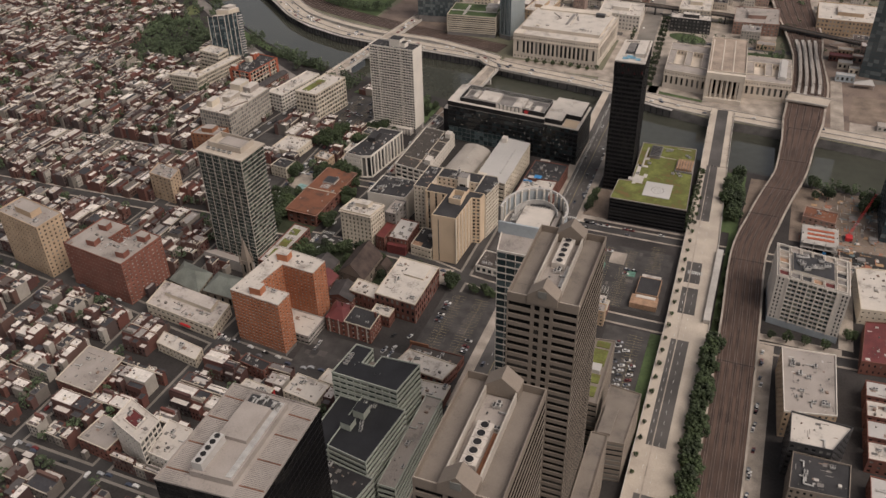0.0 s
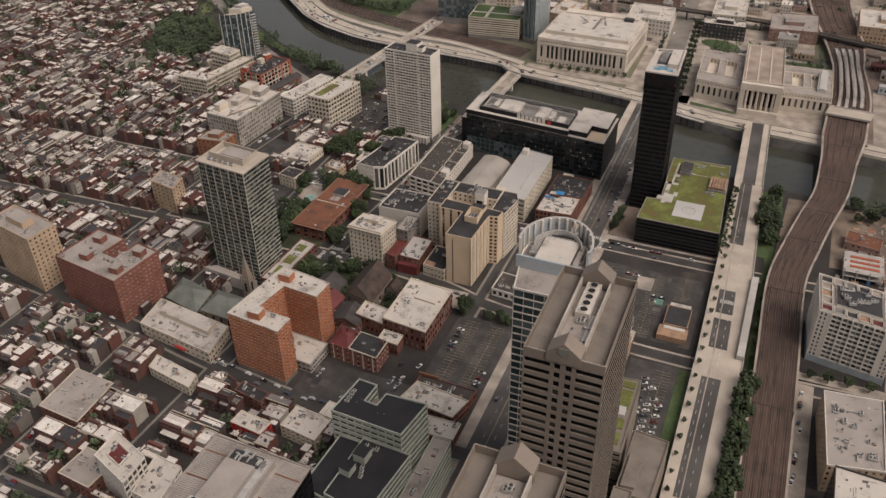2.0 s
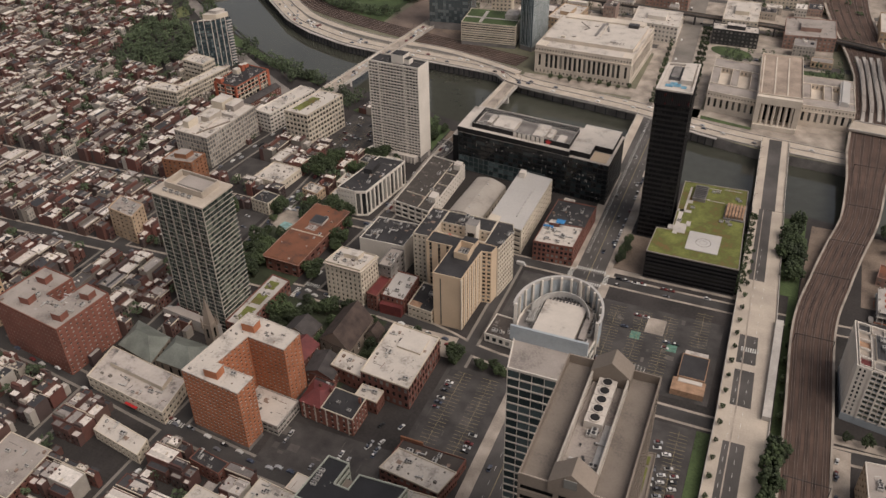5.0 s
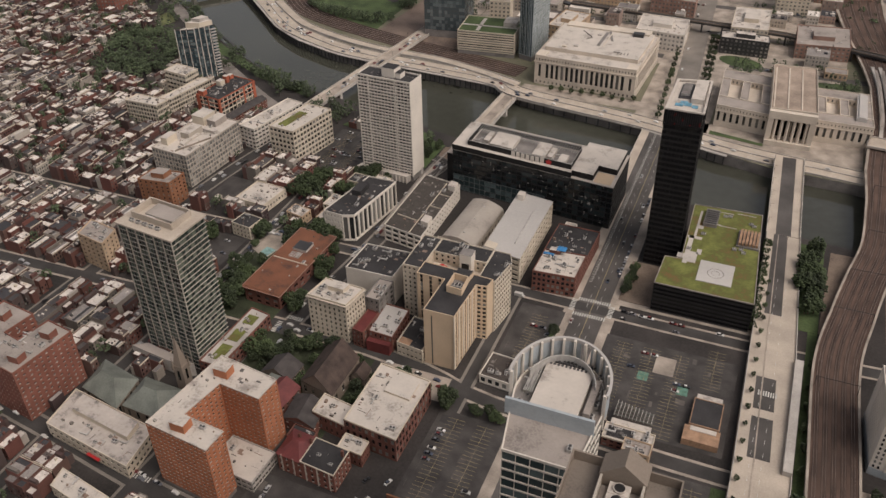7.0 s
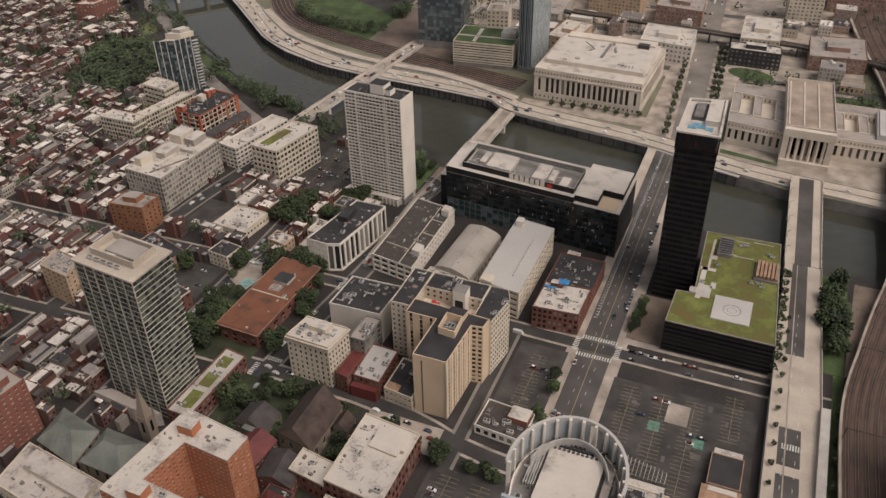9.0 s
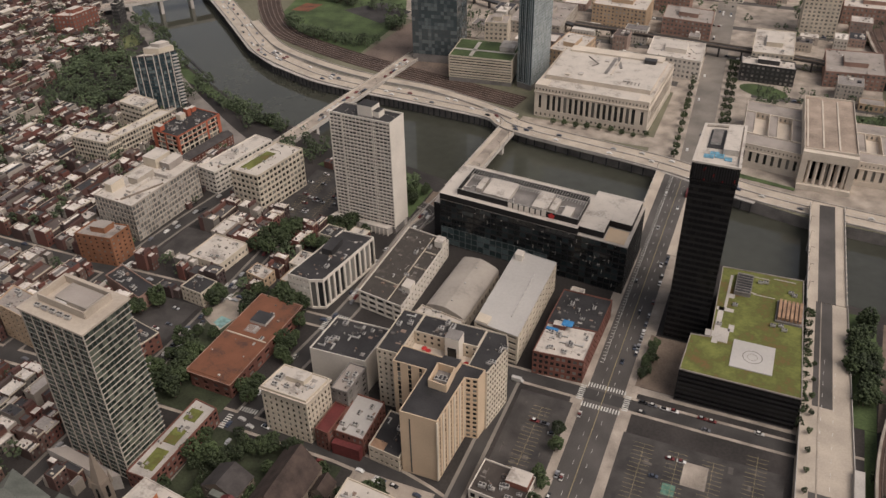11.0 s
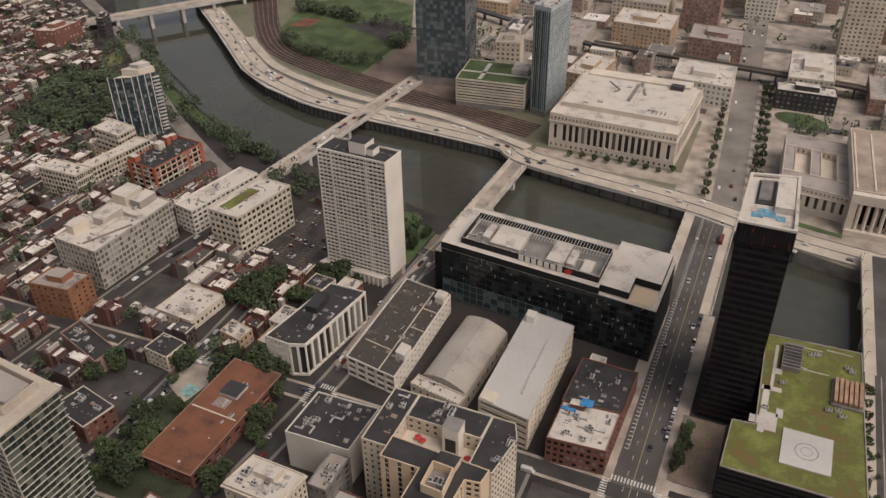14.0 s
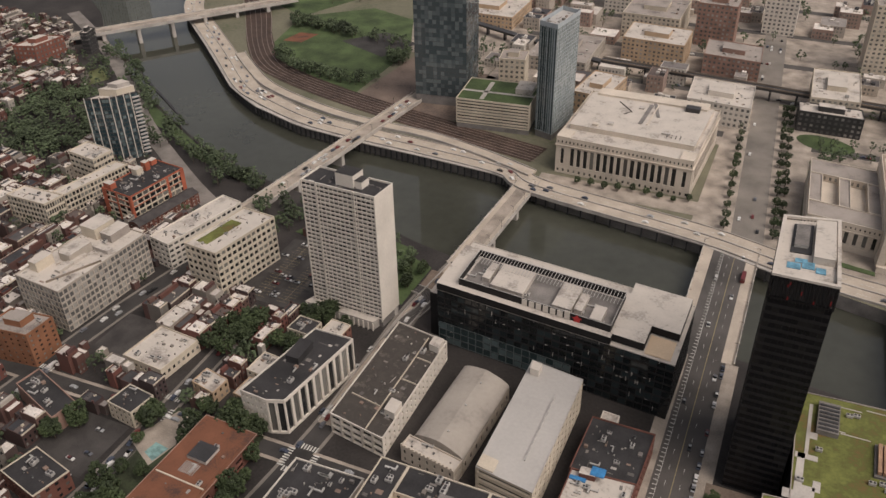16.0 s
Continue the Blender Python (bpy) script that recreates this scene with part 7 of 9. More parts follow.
P = quad4((-275, 366), (-232, 372), (-236, 408))
th = building("glass_skyscraper", "very tall mirrored glass skyscraper by the bridge", P, 150, [(14, 40, 0.97, 0.94), (12, 40, 0.97, 0.94), (14, 40, 0.97, 0.94), (12, 40, 0.97, 0.94)], "dkgrey", "roofg", pane="g_mirror", clutter=2, budget=15, seed=90, depth=0.05, base=8)
P = quad4((-164, 345), (-149, 340), (-143, 376))
th = building("slim_glass_tower", "slim pale blue glass tower", P, 88, [(7, 30, 0.7, 0.9), (12, 30, 0.9, 0.9), (7, 30, 0.7, 0.9), (12, 30, 0.9, 0.9)], "bluegrey", "roofl", pane="g_sky", clutter=3, budget=15, seed=91, depth=0.08, base=5, high=3)
for k in range(8):
    a = Vector((-164, 345)).lerp(Vector((-149, 340)), (k + 0.15) / 8)
    b = Vector((-164, 345)).lerp(Vector((-149, 340)), (k + (0.7 if k % 3 else 0.45)) / 8)
    n_ = Vector((-0.316, -0.949)) * 0.12
    Geo().bar(a + n_, b + n_, 0.2, 6, 87).make("glazed_strip", M["g_tealb"], th, "teal glazed strip")
P = quad4((-226, 336), (-168, 342), (-172, 384))
th = building("terraced_garage", "parking garage with pale bands and a green roof park", P, 24, [(1, 8, 0.98, 0.5), (1, 8, 0.98, 0.5), (1, 8, 0.98, 0.5), (1, 8, 0.98, 0.5)], "cream", "grass", rim="cream", clutter=0, budget=1, seed=92, depth=0.8, base=4)
for a in (sub(P, 0.0, 1.0, 0.4, 0.47), sub(P, 0.3, 0.36, 0.1, 0.9)):
    Geo().prism(a, 24.0, 24.2).make("roof_path", M["conc"], th)
penthouse(th, sub(P, 0.72, 0.95, 0.5, 0.9), 24, 4, M["roofw"], M["roofw"], "pavilion")
# distant blocks: brick and panes are paled to stand for haze
FARB = [("white_avenue_block", "white office block on the avenue", (-63, 416), (-14, 413), (-16, 458), 18, "white", "roofw"), ("glass_avenue_block", "dark glass hall with a white roof", (20, 428), (66, 428), (64, 446), 16, "dkgrey", "roofw"),
        ("white_roof_hall_west", "broad hall with a white roof", (26, 448), (62, 450), (60, 512), 20, "cream", "roofw"), ("tan_roof_shed", "long shed with a white sloped roof", (-150, 396), (-122, 392), (-116, 440), 18, "tan", "roofw"),
        ("cream_midrise_west", "cream midrise block with rows of windows", (-222, 420), (-200, 424), (-204, 446), 26, "cream", "roofg"), ("brick_hall_a", "red brick laboratory block with roof plant", (-66, 510), (-18, 506), (-20, 545), 20, "rosebrick", "roofg"),
        ("tan_lab_block", "broad tan laboratory block with white roof", (-140, 520), (-84, 516), (-84, 560), 22, "tan", "roofw"), ("red_lab_tower", "red and beige brick tower by the avenue", (-86, 585), (-50, 583), (-50, 610), 40, "rosebrick", "roofg"),
        ("cream_old_tower", "cream stone tower with stepped top", (62, 560), (96, 564), (94, 596), 62, "cream", "roofg"), ("grey_hall_west", "broad low hall with a grey roof", (-215, 470), (-160, 470), (-160, 540), 12, "grey", "roofg"),
        ("beige_hall_west", "beige institutional block with grey roof", (-155, 580), (-100, 578), (-100, 640), 24, "cream", "roofg"), ("white_lattice_tower", "white tower with a lattice of windows", (-30, 640), (0, 640), (0, 668), 48, "white", "roofw"),
        ("white_dorm_tower", "white gridded residence tower", (-190, 650), (-160, 650), (-160, 690), 55, "white", "roofw"), ("brick_hall_b", "low red brick block with flat roof", (90, 440), (140, 446), (138, 500), 14, "rosebrick", "roofg"),
        ("brick_hall_c", "low red brick block with flat roof", (100, 610), (160, 612), (160, 660), 18, "rosebrick", "roofw"), ("tan_block_north", "tan block beyond the station", (180, 470), (250, 470), (250, 530), 18, "tan", "roofw"),
        ("sports_hall", "low sports hall with a pale roof", (-330, 560), (-260, 560), (-260, 620), 12, "tan", "roofw"), ("red_block_south", "dark red brick block by the far bridge", (-650, 298), (-630, 304), (-626, 336), 21, "pink", "roofw"),
        ("brick_block_south", "dark blue glass block by the far bridge", (-619, 349), (-612, 351), (-616, 366), 20, "dkgrey", "roofw"), ("blue_glass_far", "pale blue glass block", (-820, 560), (-760, 560), (-760, 600), 50, "bluegrey", "roofl")]
for nm, lb, a, b, c, h, wl, rf in FARB:
    nf = max(3, round(h / 4))
    w = (Vector(b) - Vector(a)).length
    dp = (Vector(c) - Vector(b)).length
    building(nm, lb, quad4(a, b, c), h, [(max(4, int(w / 4)), nf, 0.5, 0.5), (max(4, int(dp / 4)), nf, 0.5, 0.5)] * 2, wl, rf, pane="g_pale", clutter=2, budget=2, seed=int(w * 7), pent=[(0.3, 0.7, 0.3, 0.7, 4)])
slab("avenue_lawn", [(43 + 21 * math.cos(a), 411 + 13 * math.sin(a) - 4 * math.cos(a)) for a in [0.2618 * k for k in range(24)]], 0, 0.12, M["grass"], "oval green lawn on the avenue")
th = thing("elevated_railway", 20, 480, 0, "dark steel elevated railway on piers", "railway")
Geo().bar((-330, 560), (-150, 490), 7, 7, 9).make("span", M["dkgrey"], th)
for p, q in (((-150, 490), (80, 471)), ((80, 471), (215, 429)), ((215, 429), (420, 372))):
    Geo().bar(p, q, 7, 9, 11).make("span", M["dkgrey"], th)
    for e in (-3.2, 3.2):
        Geo().bar((p[0], p[1] + e), (q[0], q[1] + e), 0.4, 11, 12.2).make("girder", M["brownst"], th)
for k in range(24):
    x = -320 + 21 * k
    y = 556 - (x + 320) * 0.39 if x < -150 else 490 - (x + 150) * 0.0826 if x < 80 else 471 - (x - 80) * 0.311
    Geo().box(x - 0.8, x + 0.8, y - 2.5, y + 2.5, 0, 9 if x > -150 else 7).make("pier", M["dkgrey"], th)

# ---- mid-size houses and shops in the old blocks ----
SHOPS = [(((-210, -249), (-176, -255), (-178, -244)), 7, "cream", "roofw"), (((-247, -301), (-217, -303), (-218.5, -270)), 9, "brick", "roofg"),
         (((-135, -271), (-114, -273), (-113, -263)), 10, "red", "roofw"),
         (((-148, -248), (-128, -251), (-127, -243)), 9, "brick", "roofd"),
         (((-108, -262), (-84, -265), (-83, -248)), 9, "cream", "roofw"),
         (((-200, -336), (-178, -338), (-176, -318)), 10, "brick", "roofg"),
         (((-205, 8), (-198, 7), (-197, 20)), 8, "tan", "roofw"), (((-268, -74.7), (-244, -80), (-240, -63)), 11, "brick", "roofd"), (((-256, -22), (-240, -24), (-238, -10)), 10, "cream", "roofd"), (((-228.7, 7), (-214, 4), (-213, 15)), 8, "tan", "roofw"), (((-207, 60), (-193, 59), (-192, 71)), 9, "cream", "roofd"), (((-190, 63), (-178, 62), (-177, 76)), 8, "brick", "roofw"), (((-208, 24), (-197, 23), (-196, 38)), 9, "cream", "roofw"),
         (((-92, -246), (-62, -249), (-61, -238)), 9, "cream", "roofw")]
for i, ((a, b, c), h, wl, rf) in enumerate(SHOPS):
    w, d = (Vector(b) - Vector(a)).length, (Vector(c) - Vector(b)).length
    lb = {"cream": "cream rendered", "brick": "red brick", "pink": "pinkish brick", "red": "red painted", "tan": "tan brick", "white": "white painted"}[wl] + " corner shop with " + {"roofw": "a pale stained roof", "roofg": "a grey gravel roof", "roofd": "a black tar roof"}[rf]
    building("corner_shop", lb, quad4(a, b, c), h, [(max(3, int(w / 3.2)), max(2, round(h / 3.3)), 0.45, 0.55), (max(2, int(d / 3.5)), max(2, round(h / 3.3)), 0.4, 0.5)] * 2, wl, rf, rim="cream" if i % 3 else None, clutter=5, budget=8, seed=300 + i, high=0.5, group="shops and flats of the old blocks")

P = quad4((-178, -328), (-152, -337), (-152.5, -319))
th = building("white_modern_block", "white rendered apartment block with a roof well", P, 24, [(7, 6, 0.3, 0.55), (5, 6, 0.75, 0.7), (7, 6, 0.3, 0.5), (5, 6, 0.3, 0.5)], "white", "roofw", clutter=3, budget=20, seed=601, high=1.0)
# flat dark sheet on the roof; its colour stands for a courtyard's shade
Geo().prism(sub(P, 0.25, 0.65, 0.3, 0.75), 24.02, 24.1).make("roof_well", M["roofr"], th, "flat dark sheet in place of a shaded roof court")
w = sub(P, 0.23, 0.67, 0.28, 0.77)
g = Geo()
for i in range(4):
    g.bar(w[i], w[(i + 1) % 4], 0.4, 24.0, 25.6)
g.make("well_parapet", M["white"], th)
building("white_modern_wing", "lower white rendered wing with a flat roof", quad4((-151.6, -334), (-134, -336), (-138, -311)), 14, [(5, 4, 0.4, 0.5), (7, 4, 0.5, 0.5)], "white", "roofw", clutter=4, budget=8, seed=602)

building("mural_terrace", "brick terrace end with a faded pinkish wall", quad4((-306, -30), (-272, -41), (-270, -28)), 10, [None, (3, 3, 0.4, 0.5), (9, 3, 0.4, 0.5), None], "rosebrick", "roofd", clutter=8, budget=3, seed=603)

# ---- building site beyond the tracks ----
th = thing("building_site_crane", 214, 36, 0, "red lattice crawler crane boom on a building site", "crane")
Geo().box(212, 217, 32, 38, 0.4, 3.2).make("cab", M["red"], th)
for s in (-1, 1):
    Geo().box(210.5 + 3.5 * (s + 1) / 2 * 1.4, 212 + 3.5 * (s + 1) / 2 * 1.4, 31, 39, 0, 0.9).make("crawler", M["dkgrey"], th)
n = 16
for k in range(n):
    a, b = Vector((214, 36, 3)).lerp(Vector((232, 84, 16)), k / n), Vector((214, 36, 3)).lerp(Vector((232, 84, 16)), (k + 1) / n)
    g = Geo()
    for e in (-0.7, 0.7):
        g.add([(a.x + e - 0.15, a.y, a.z), (a.x + e + 0.15, a.y, a.z), (b.x + e + 0.15, b.y, b.z), (b.x + e - 0.15, b.y, b.z), (a.x + e, a.y, a.z + 0.3), (b.x + e, b.y, b.z + 0.3)], [(0, 1, 2, 3), (0, 3, 5, 4), (1, 4, 5, 2)])
    g.add([(a.x - 0.7, a.y, a.z + 0.1), (a.x - 0.4, a.y, a.z + 0.1), (b.x + 0.7, b.y, b.z + 0.1), (b.x + 0.4, b.y, b.z + 0.1)], [(0, 1, 2, 3)])
    g.make("boom_section", M["red"], th)
rs = random.Random(12)
for k in range(26):
    x, y = rs.uniform(176, 232), rs.uniform(8, 70)
    if abs(x - 214) + abs(y - 36) < 12:
        continue
    mt = rs.choice(("conc", "rosebrick", "steel", "wood", "white", "blue", "umber"))
    th = thing("site_container", x, y, 0, "stacked building-site container or material heap", "container", "materials on the building site")
    w, d, h = rs.uniform(2, 6), rs.uniform(2, 5), rs.uniform(0.8, 2.8)
    Geo().box(x - w / 2, x + w / 2, y - d / 2, y + d / 2, 0.0, h).make("body", M[mt], th)
    Geo().box(x - w / 2 - 0.1, x + w / 2 + 0.1, y - d / 2 - 0.1, y + d / 2 + 0.1, h, h + 0.15).make("lid", M["conc_dk"], th)
building("site_office", "low building-site block with a rusty roof", quad4((180, 48), (204, 44), (206, 60)), 6, [(6, 2, 0.4, 0.5)], "rosebrick", "roofb", clutter=3, budget=4, seed=400)
building("brick_hall_east", "brown brick hall with a pale vaulted roof", quad4((222, -240), (246, -240), (246, -212)), 9, [(6, 2, 0.4, 0.5)], "pink", "roofl", clutter=3, budget=4, seed=401)
building("blue_glass_corner", "dark blue glass building at the river", quad4((236, 40), (262, 38), (262, 90)), 30, [(7, 8, 0.9, 0.85)], "dkgrey", "roofw", pane="g_blue", clutter=2, budget=6, seed=402)


# ---- rail yard and sheds north of the station ----
P = [(226, 358), (286, 345), (292, 388), (236, 398)]
building("faceted_glass_tower", "dark faceted mirror glass office tower by the rail yard", P, 128, [(12, 30, 0.97, 0.92), (9, 30, 0.97, 0.92), (12, 30, 0.97, 0.92), (9, 30, 0.97, 0.92)], "dkgrey", "roofg", pane="g_mirror", clutter=2, budget=6, seed=700, depth=0.06)
for nm, poly, mt, lb in (("road_yard", [(200, 226), (212, 224), (210, 336), (199, 336)], "walk", "pale service road beside the tracks"), ("lot_yard", [(216, 246), (300, 240), (306, 300), (220, 306)], "dirt", "bare tan lot"),
                         ("road_yard_cross", [(199, 337), (330, 352), (330, 362), (198, 347)], "paleroad", "worn grey yard road"), ("deck_cars", [(216, 217), (310, 208), (311, 238), (217, 243)], "walk", "pale parking deck by the river"),
                         ("track_garden", [(118, 352), (152, 356), (150, 392), (112, 388)], "grass", "rough green slope beside the tracks"), ("dirt_tracks", [(134.2, 15), (139, 20), (150.5, 78), (154, 106), (138, 106)], "dirt", "bare dirt strip beside the viaduct")):
    slab(nm, poly, 0, 0.13, M[mt], lb)
for k in range(7):
    ribbon("yard_track", smooth([(196 + 6 * k, 440 + 9 * k), (240 + 10 * k, 470 + 10 * k), (300 + 12 * k, 500 + 14 * k), (420, 520 + 22 * k)], 6), 2.6, 0.16, 0.1, M["bankbal"], "pale curved yard track")
for x, y, w, d, h, wl, rf in ((203, 338, 18, 7, 7, "bluegrey", "roofl"), (196, 392, 24, 10, 6, "brick", "roofr"), (205, 372, 14, 9, 7, "cream", "roofw"), (216, 361, 10, 8, 6, "cream", "roofw"), (219, 394, 11, 8, 7, "rosebrick", "roofg"), (240, 232, 26, 9, 5, "conc", "roofg"),
                              (205, 412, 16, 10, 6, "tan", "roofg"), (196, 505, 26, 14, 8, "tan", "roofg"), (236, 540, 30, 12, 7, "cream", "roofw"), (270, 300, 24, 16, 8, "tan", "roofw"), (120, 400, 20, 12, 6, "tan", "roofg")):
    building("yard_shed", {"roofl": "long shed with a pale teal-edged canopy roof", "roofr": "long low shed with a dark red roof", "roofw": "small pale shed with a white roof", "roofg": "low rail yard shed with a grey roof"}[rf], rect(x, x + w, y, y + d), h, [(max(2, int(w / 4)), 1, 0.5, 0.5), (2, 1, 0.5, 0.5)], wl, rf, clutter=0, budget=2, seed=int(710 + x), high=0.4, group="sheds of the rail yard")
th = thing("canopy_tent", 229, 328, 0, "white pointed canopy tent in the yard", "tent")
Geo().add([(220, 324, 5), (240, 326, 5), (239, 333, 5), (221, 331, 5), (236, 329, 10)], [(0, 1, 4), (1, 2, 4), (2, 3, 4), (3, 0, 4), (3, 2, 1, 0)]).make("canopy", M["roofl"], th)
for x, y in ((220.5, 324.4), (239.4, 326.3), (238.5, 332.6), (221.4, 330.6)):
    Geo().cyl(x, y, 0, 5, 0.15, 6).make("pole", M["steel"], th)
rubble, rj = Geo(), random.Random(61)
for k in range(520):
    x, y = rj.uniform(166, 236), rj.uniform(-40, 100)
    if x < 176 + max(0, y) * 0.14 or inside(rect(178, 208, 42, 62), x, y) or (x < 210 and y < 5):
        continue
    w, d, h = rj.choice(((rj.uniform(0.5, 2.2), rj.uniform(0.5, 2.2), rj.uniform(0.3, 1.4)), (rj.uniform(3, 9), rj.uniform(0.25, 0.6), rj.uniform(0.2, 0.5)), (rj.uniform(0.25, 0.6), rj.uniform(3, 9), rj.uniform(0.2, 0.5)), (rj.uniform(2, 5), rj.uniform(2, 5), 0.16)))
    rubble.box(x, x + w, y, y + d, 0.1, 0.1 + h)
site_mix = palette("site_materials", [(0.42, 0.37, 0.32), (0.3, 0.12, 0.07), (0.2, 0.17, 0.15), (0.5, 0.45, 0.4), (0.12, 0.1, 0.09), (0.36, 0.22, 0.12), (0.16, 0.2, 0.2), (0.28, 0.24, 0.2)], 0.85, 0.3, 2, 0.25)
tagged(rubble.make("site_materials", site_mix), "scattered beams, slabs and pallets on the building site", "materials", kind="stuff")
th = thing("unfinished_building", 190, 20, 0, "unfinished concrete frame with orange formwork", "building")
for k in range(2):
    Geo().box(180, 206, 8, 34, 4 * k + 3.6, 4 * k + 4.0).make("floor_slab", M["conc"], th)
for x in (181, 189, 197, 205):
    for y in (9, 21, 33):
        Geo().box(x - 0.35, x + 0.35, y - 0.35, y + 0.35, 0, 9.5).make("column", M["conc"], th)
for y in (14, 20, 26):
    Geo().box(184, 203, y, y + 2.5, 8.0, 8.5).make("formwork", M["redloft"], th, "orange-red formwork panel")

# ---- row houses ----
def near_line(pts, x, y):
    best = 1e9
    for (x0, y0), (x1, y1) in zip(pts, pts[1:]):
        dx, dy = x1 - x0, y1 - y0
        t = max(0, min(1, ((x - x0) * dx + (y - y0) * dy) / (dx * dx + dy * dy)))
        best = min(best, math.hypot(x - x0 - t * dx, y - y0 - t * dy))
    return best


LOTS = [[(-238, -30), (-219, -40), (-212, -10), (-228, -6)], rect(-53, -14, -192, -124), rect(-122, -56, -230, -198), rect(-262, -216, 84, 152), rect(-259, -242, -63, -33), rect(-232, -178, -102, -2), rect(-176, -120, -160, -102), rect(-205, -160, -5, 120),
        rect(-214, -178, -270, -256), rect(-128, -50, -240, -190)]
WOODS = [[(-556, 168), (-482, 160), (-470, 200), (-480, 240), (-548, 280), (-582, 262)], [(-430, 205), (-300, 140), (-255, 150), (-260, 185), (-440, 262)]]


def free(x, y, r):
    if y > interp(EAST, x) - 26 - (14 if x < -330 else 0) or x > -52:
        return False
    if any(inside(f, x, y, r + 1.5) for f in FOOT) or any(inside(f, x, y) for f in LOTS) or any(inside(f, x, y) for f in WOODS):
        return False
    return all(near_line(p, x, y) > w / 2 + r + 1.0 for _, p, w in ROADS) and near_line([(-700, 420), (-593, 335), (-543, 300), (-453, 236), (-414, 206), (-350, 168), (-290, 140)], x, y) > 14


WALLS = [(0.1, 0.046, 0.036), (0.065, 0.036, 0.031), (0.12, 0.066, 0.052), (0.08, 0.054, 0.048), (0.28, 0.24, 0.2), (0.12, 0.05, 0.038), (0.15, 0.128, 0.11), (0.052, 0.032, 0.03), (0.36, 0.32, 0.275), (0.14, 0.052, 0.04), (0.09, 0.042, 0.036), (0.1, 0.05, 0.042)]
ROOFS = [(0.62, 0.56, 0.5), (0.52, 0.46, 0.41), (0.34, 0.3, 0.27), (0.05, 0.046, 0.046), (0.66, 0.6, 0.54), (0.16, 0.14, 0.13), (0.045, 0.042, 0.045), (0.07, 0.063, 0.062), (0.25, 0.22, 0.2), (0.58, 0.52, 0.46), (0.04, 0.038, 0.04), (0.44, 0.39, 0.35), (0.1, 0.076, 0.066), (0.035, 0.034, 0.037), (0.62, 0.56, 0.5), (0.48, 0.43, 0.38), (0.08, 0.07, 0.066), (0.6, 0.54, 0.48)]
wall_i, roof_i = palette("row_house_walls", WALLS, 0.9, 0.2, 2.0, 0.2), palette("row_house_roofs", ROOFS, 0.85, 0.15, 0.9, 0.32)
wall_o, roof_o = palette("house_walls", WALLS, 0.9, 0.2, 2.0, 0.2, isl=False), palette("house_roofs", ROOFS, 0.85, 0.15, 0.9, 0.32, isl=False)


def open_box(g, x0, x1, y0, y1, h, put, wi, ri, t=0.3, dip=0.45):
    """Walls with a parapet round a sunken flat roof."""
    v = []
    for a, z in (((x0, x1, y0, y1), 0), ((x0, x1, y0, y1), h), ((x0 + t, x1 - t, y0 + t, y1 - t), h), ((x0 + t, x1 - t, y0 + t, y1 - t), h - dip)):
        v += [put(a[0], a[2], z), put(a[1], a[2], z), put(a[1], a[3], z), put(a[0], a[3], z)]
    f = []
    for s in range(3):
        for i in range(4):
            j = (i + 1) % 4
            f.append((4 * s + i, 4 * s + j, 4 * s + 4 + j, 4 * s + 4 + i))
    g.add(v, f, wi)
    g.add([put(x0 + t, y0 + t, h - dip), put(x1 - t, y0 + t, h - dip), put(x1 - t, y1 - t, h - dip), put(x0 + t, y1 - t, h - dip)], [(0, 1, 2, 3)], ri)


def small_box(g, x0, x1, y0, y1, z0, z1, put, mi):
    g.add([put(x, y, z) for z in (z0, z1) for x, y in ((x0, y0), (x1, y0), (x1, y1), (x0, y1))], [(0, 1, 5, 4), (1, 2, 6, 5), (2, 3, 7, 6), (3, 0, 4, 7), (4, 5, 6, 7)], mi)


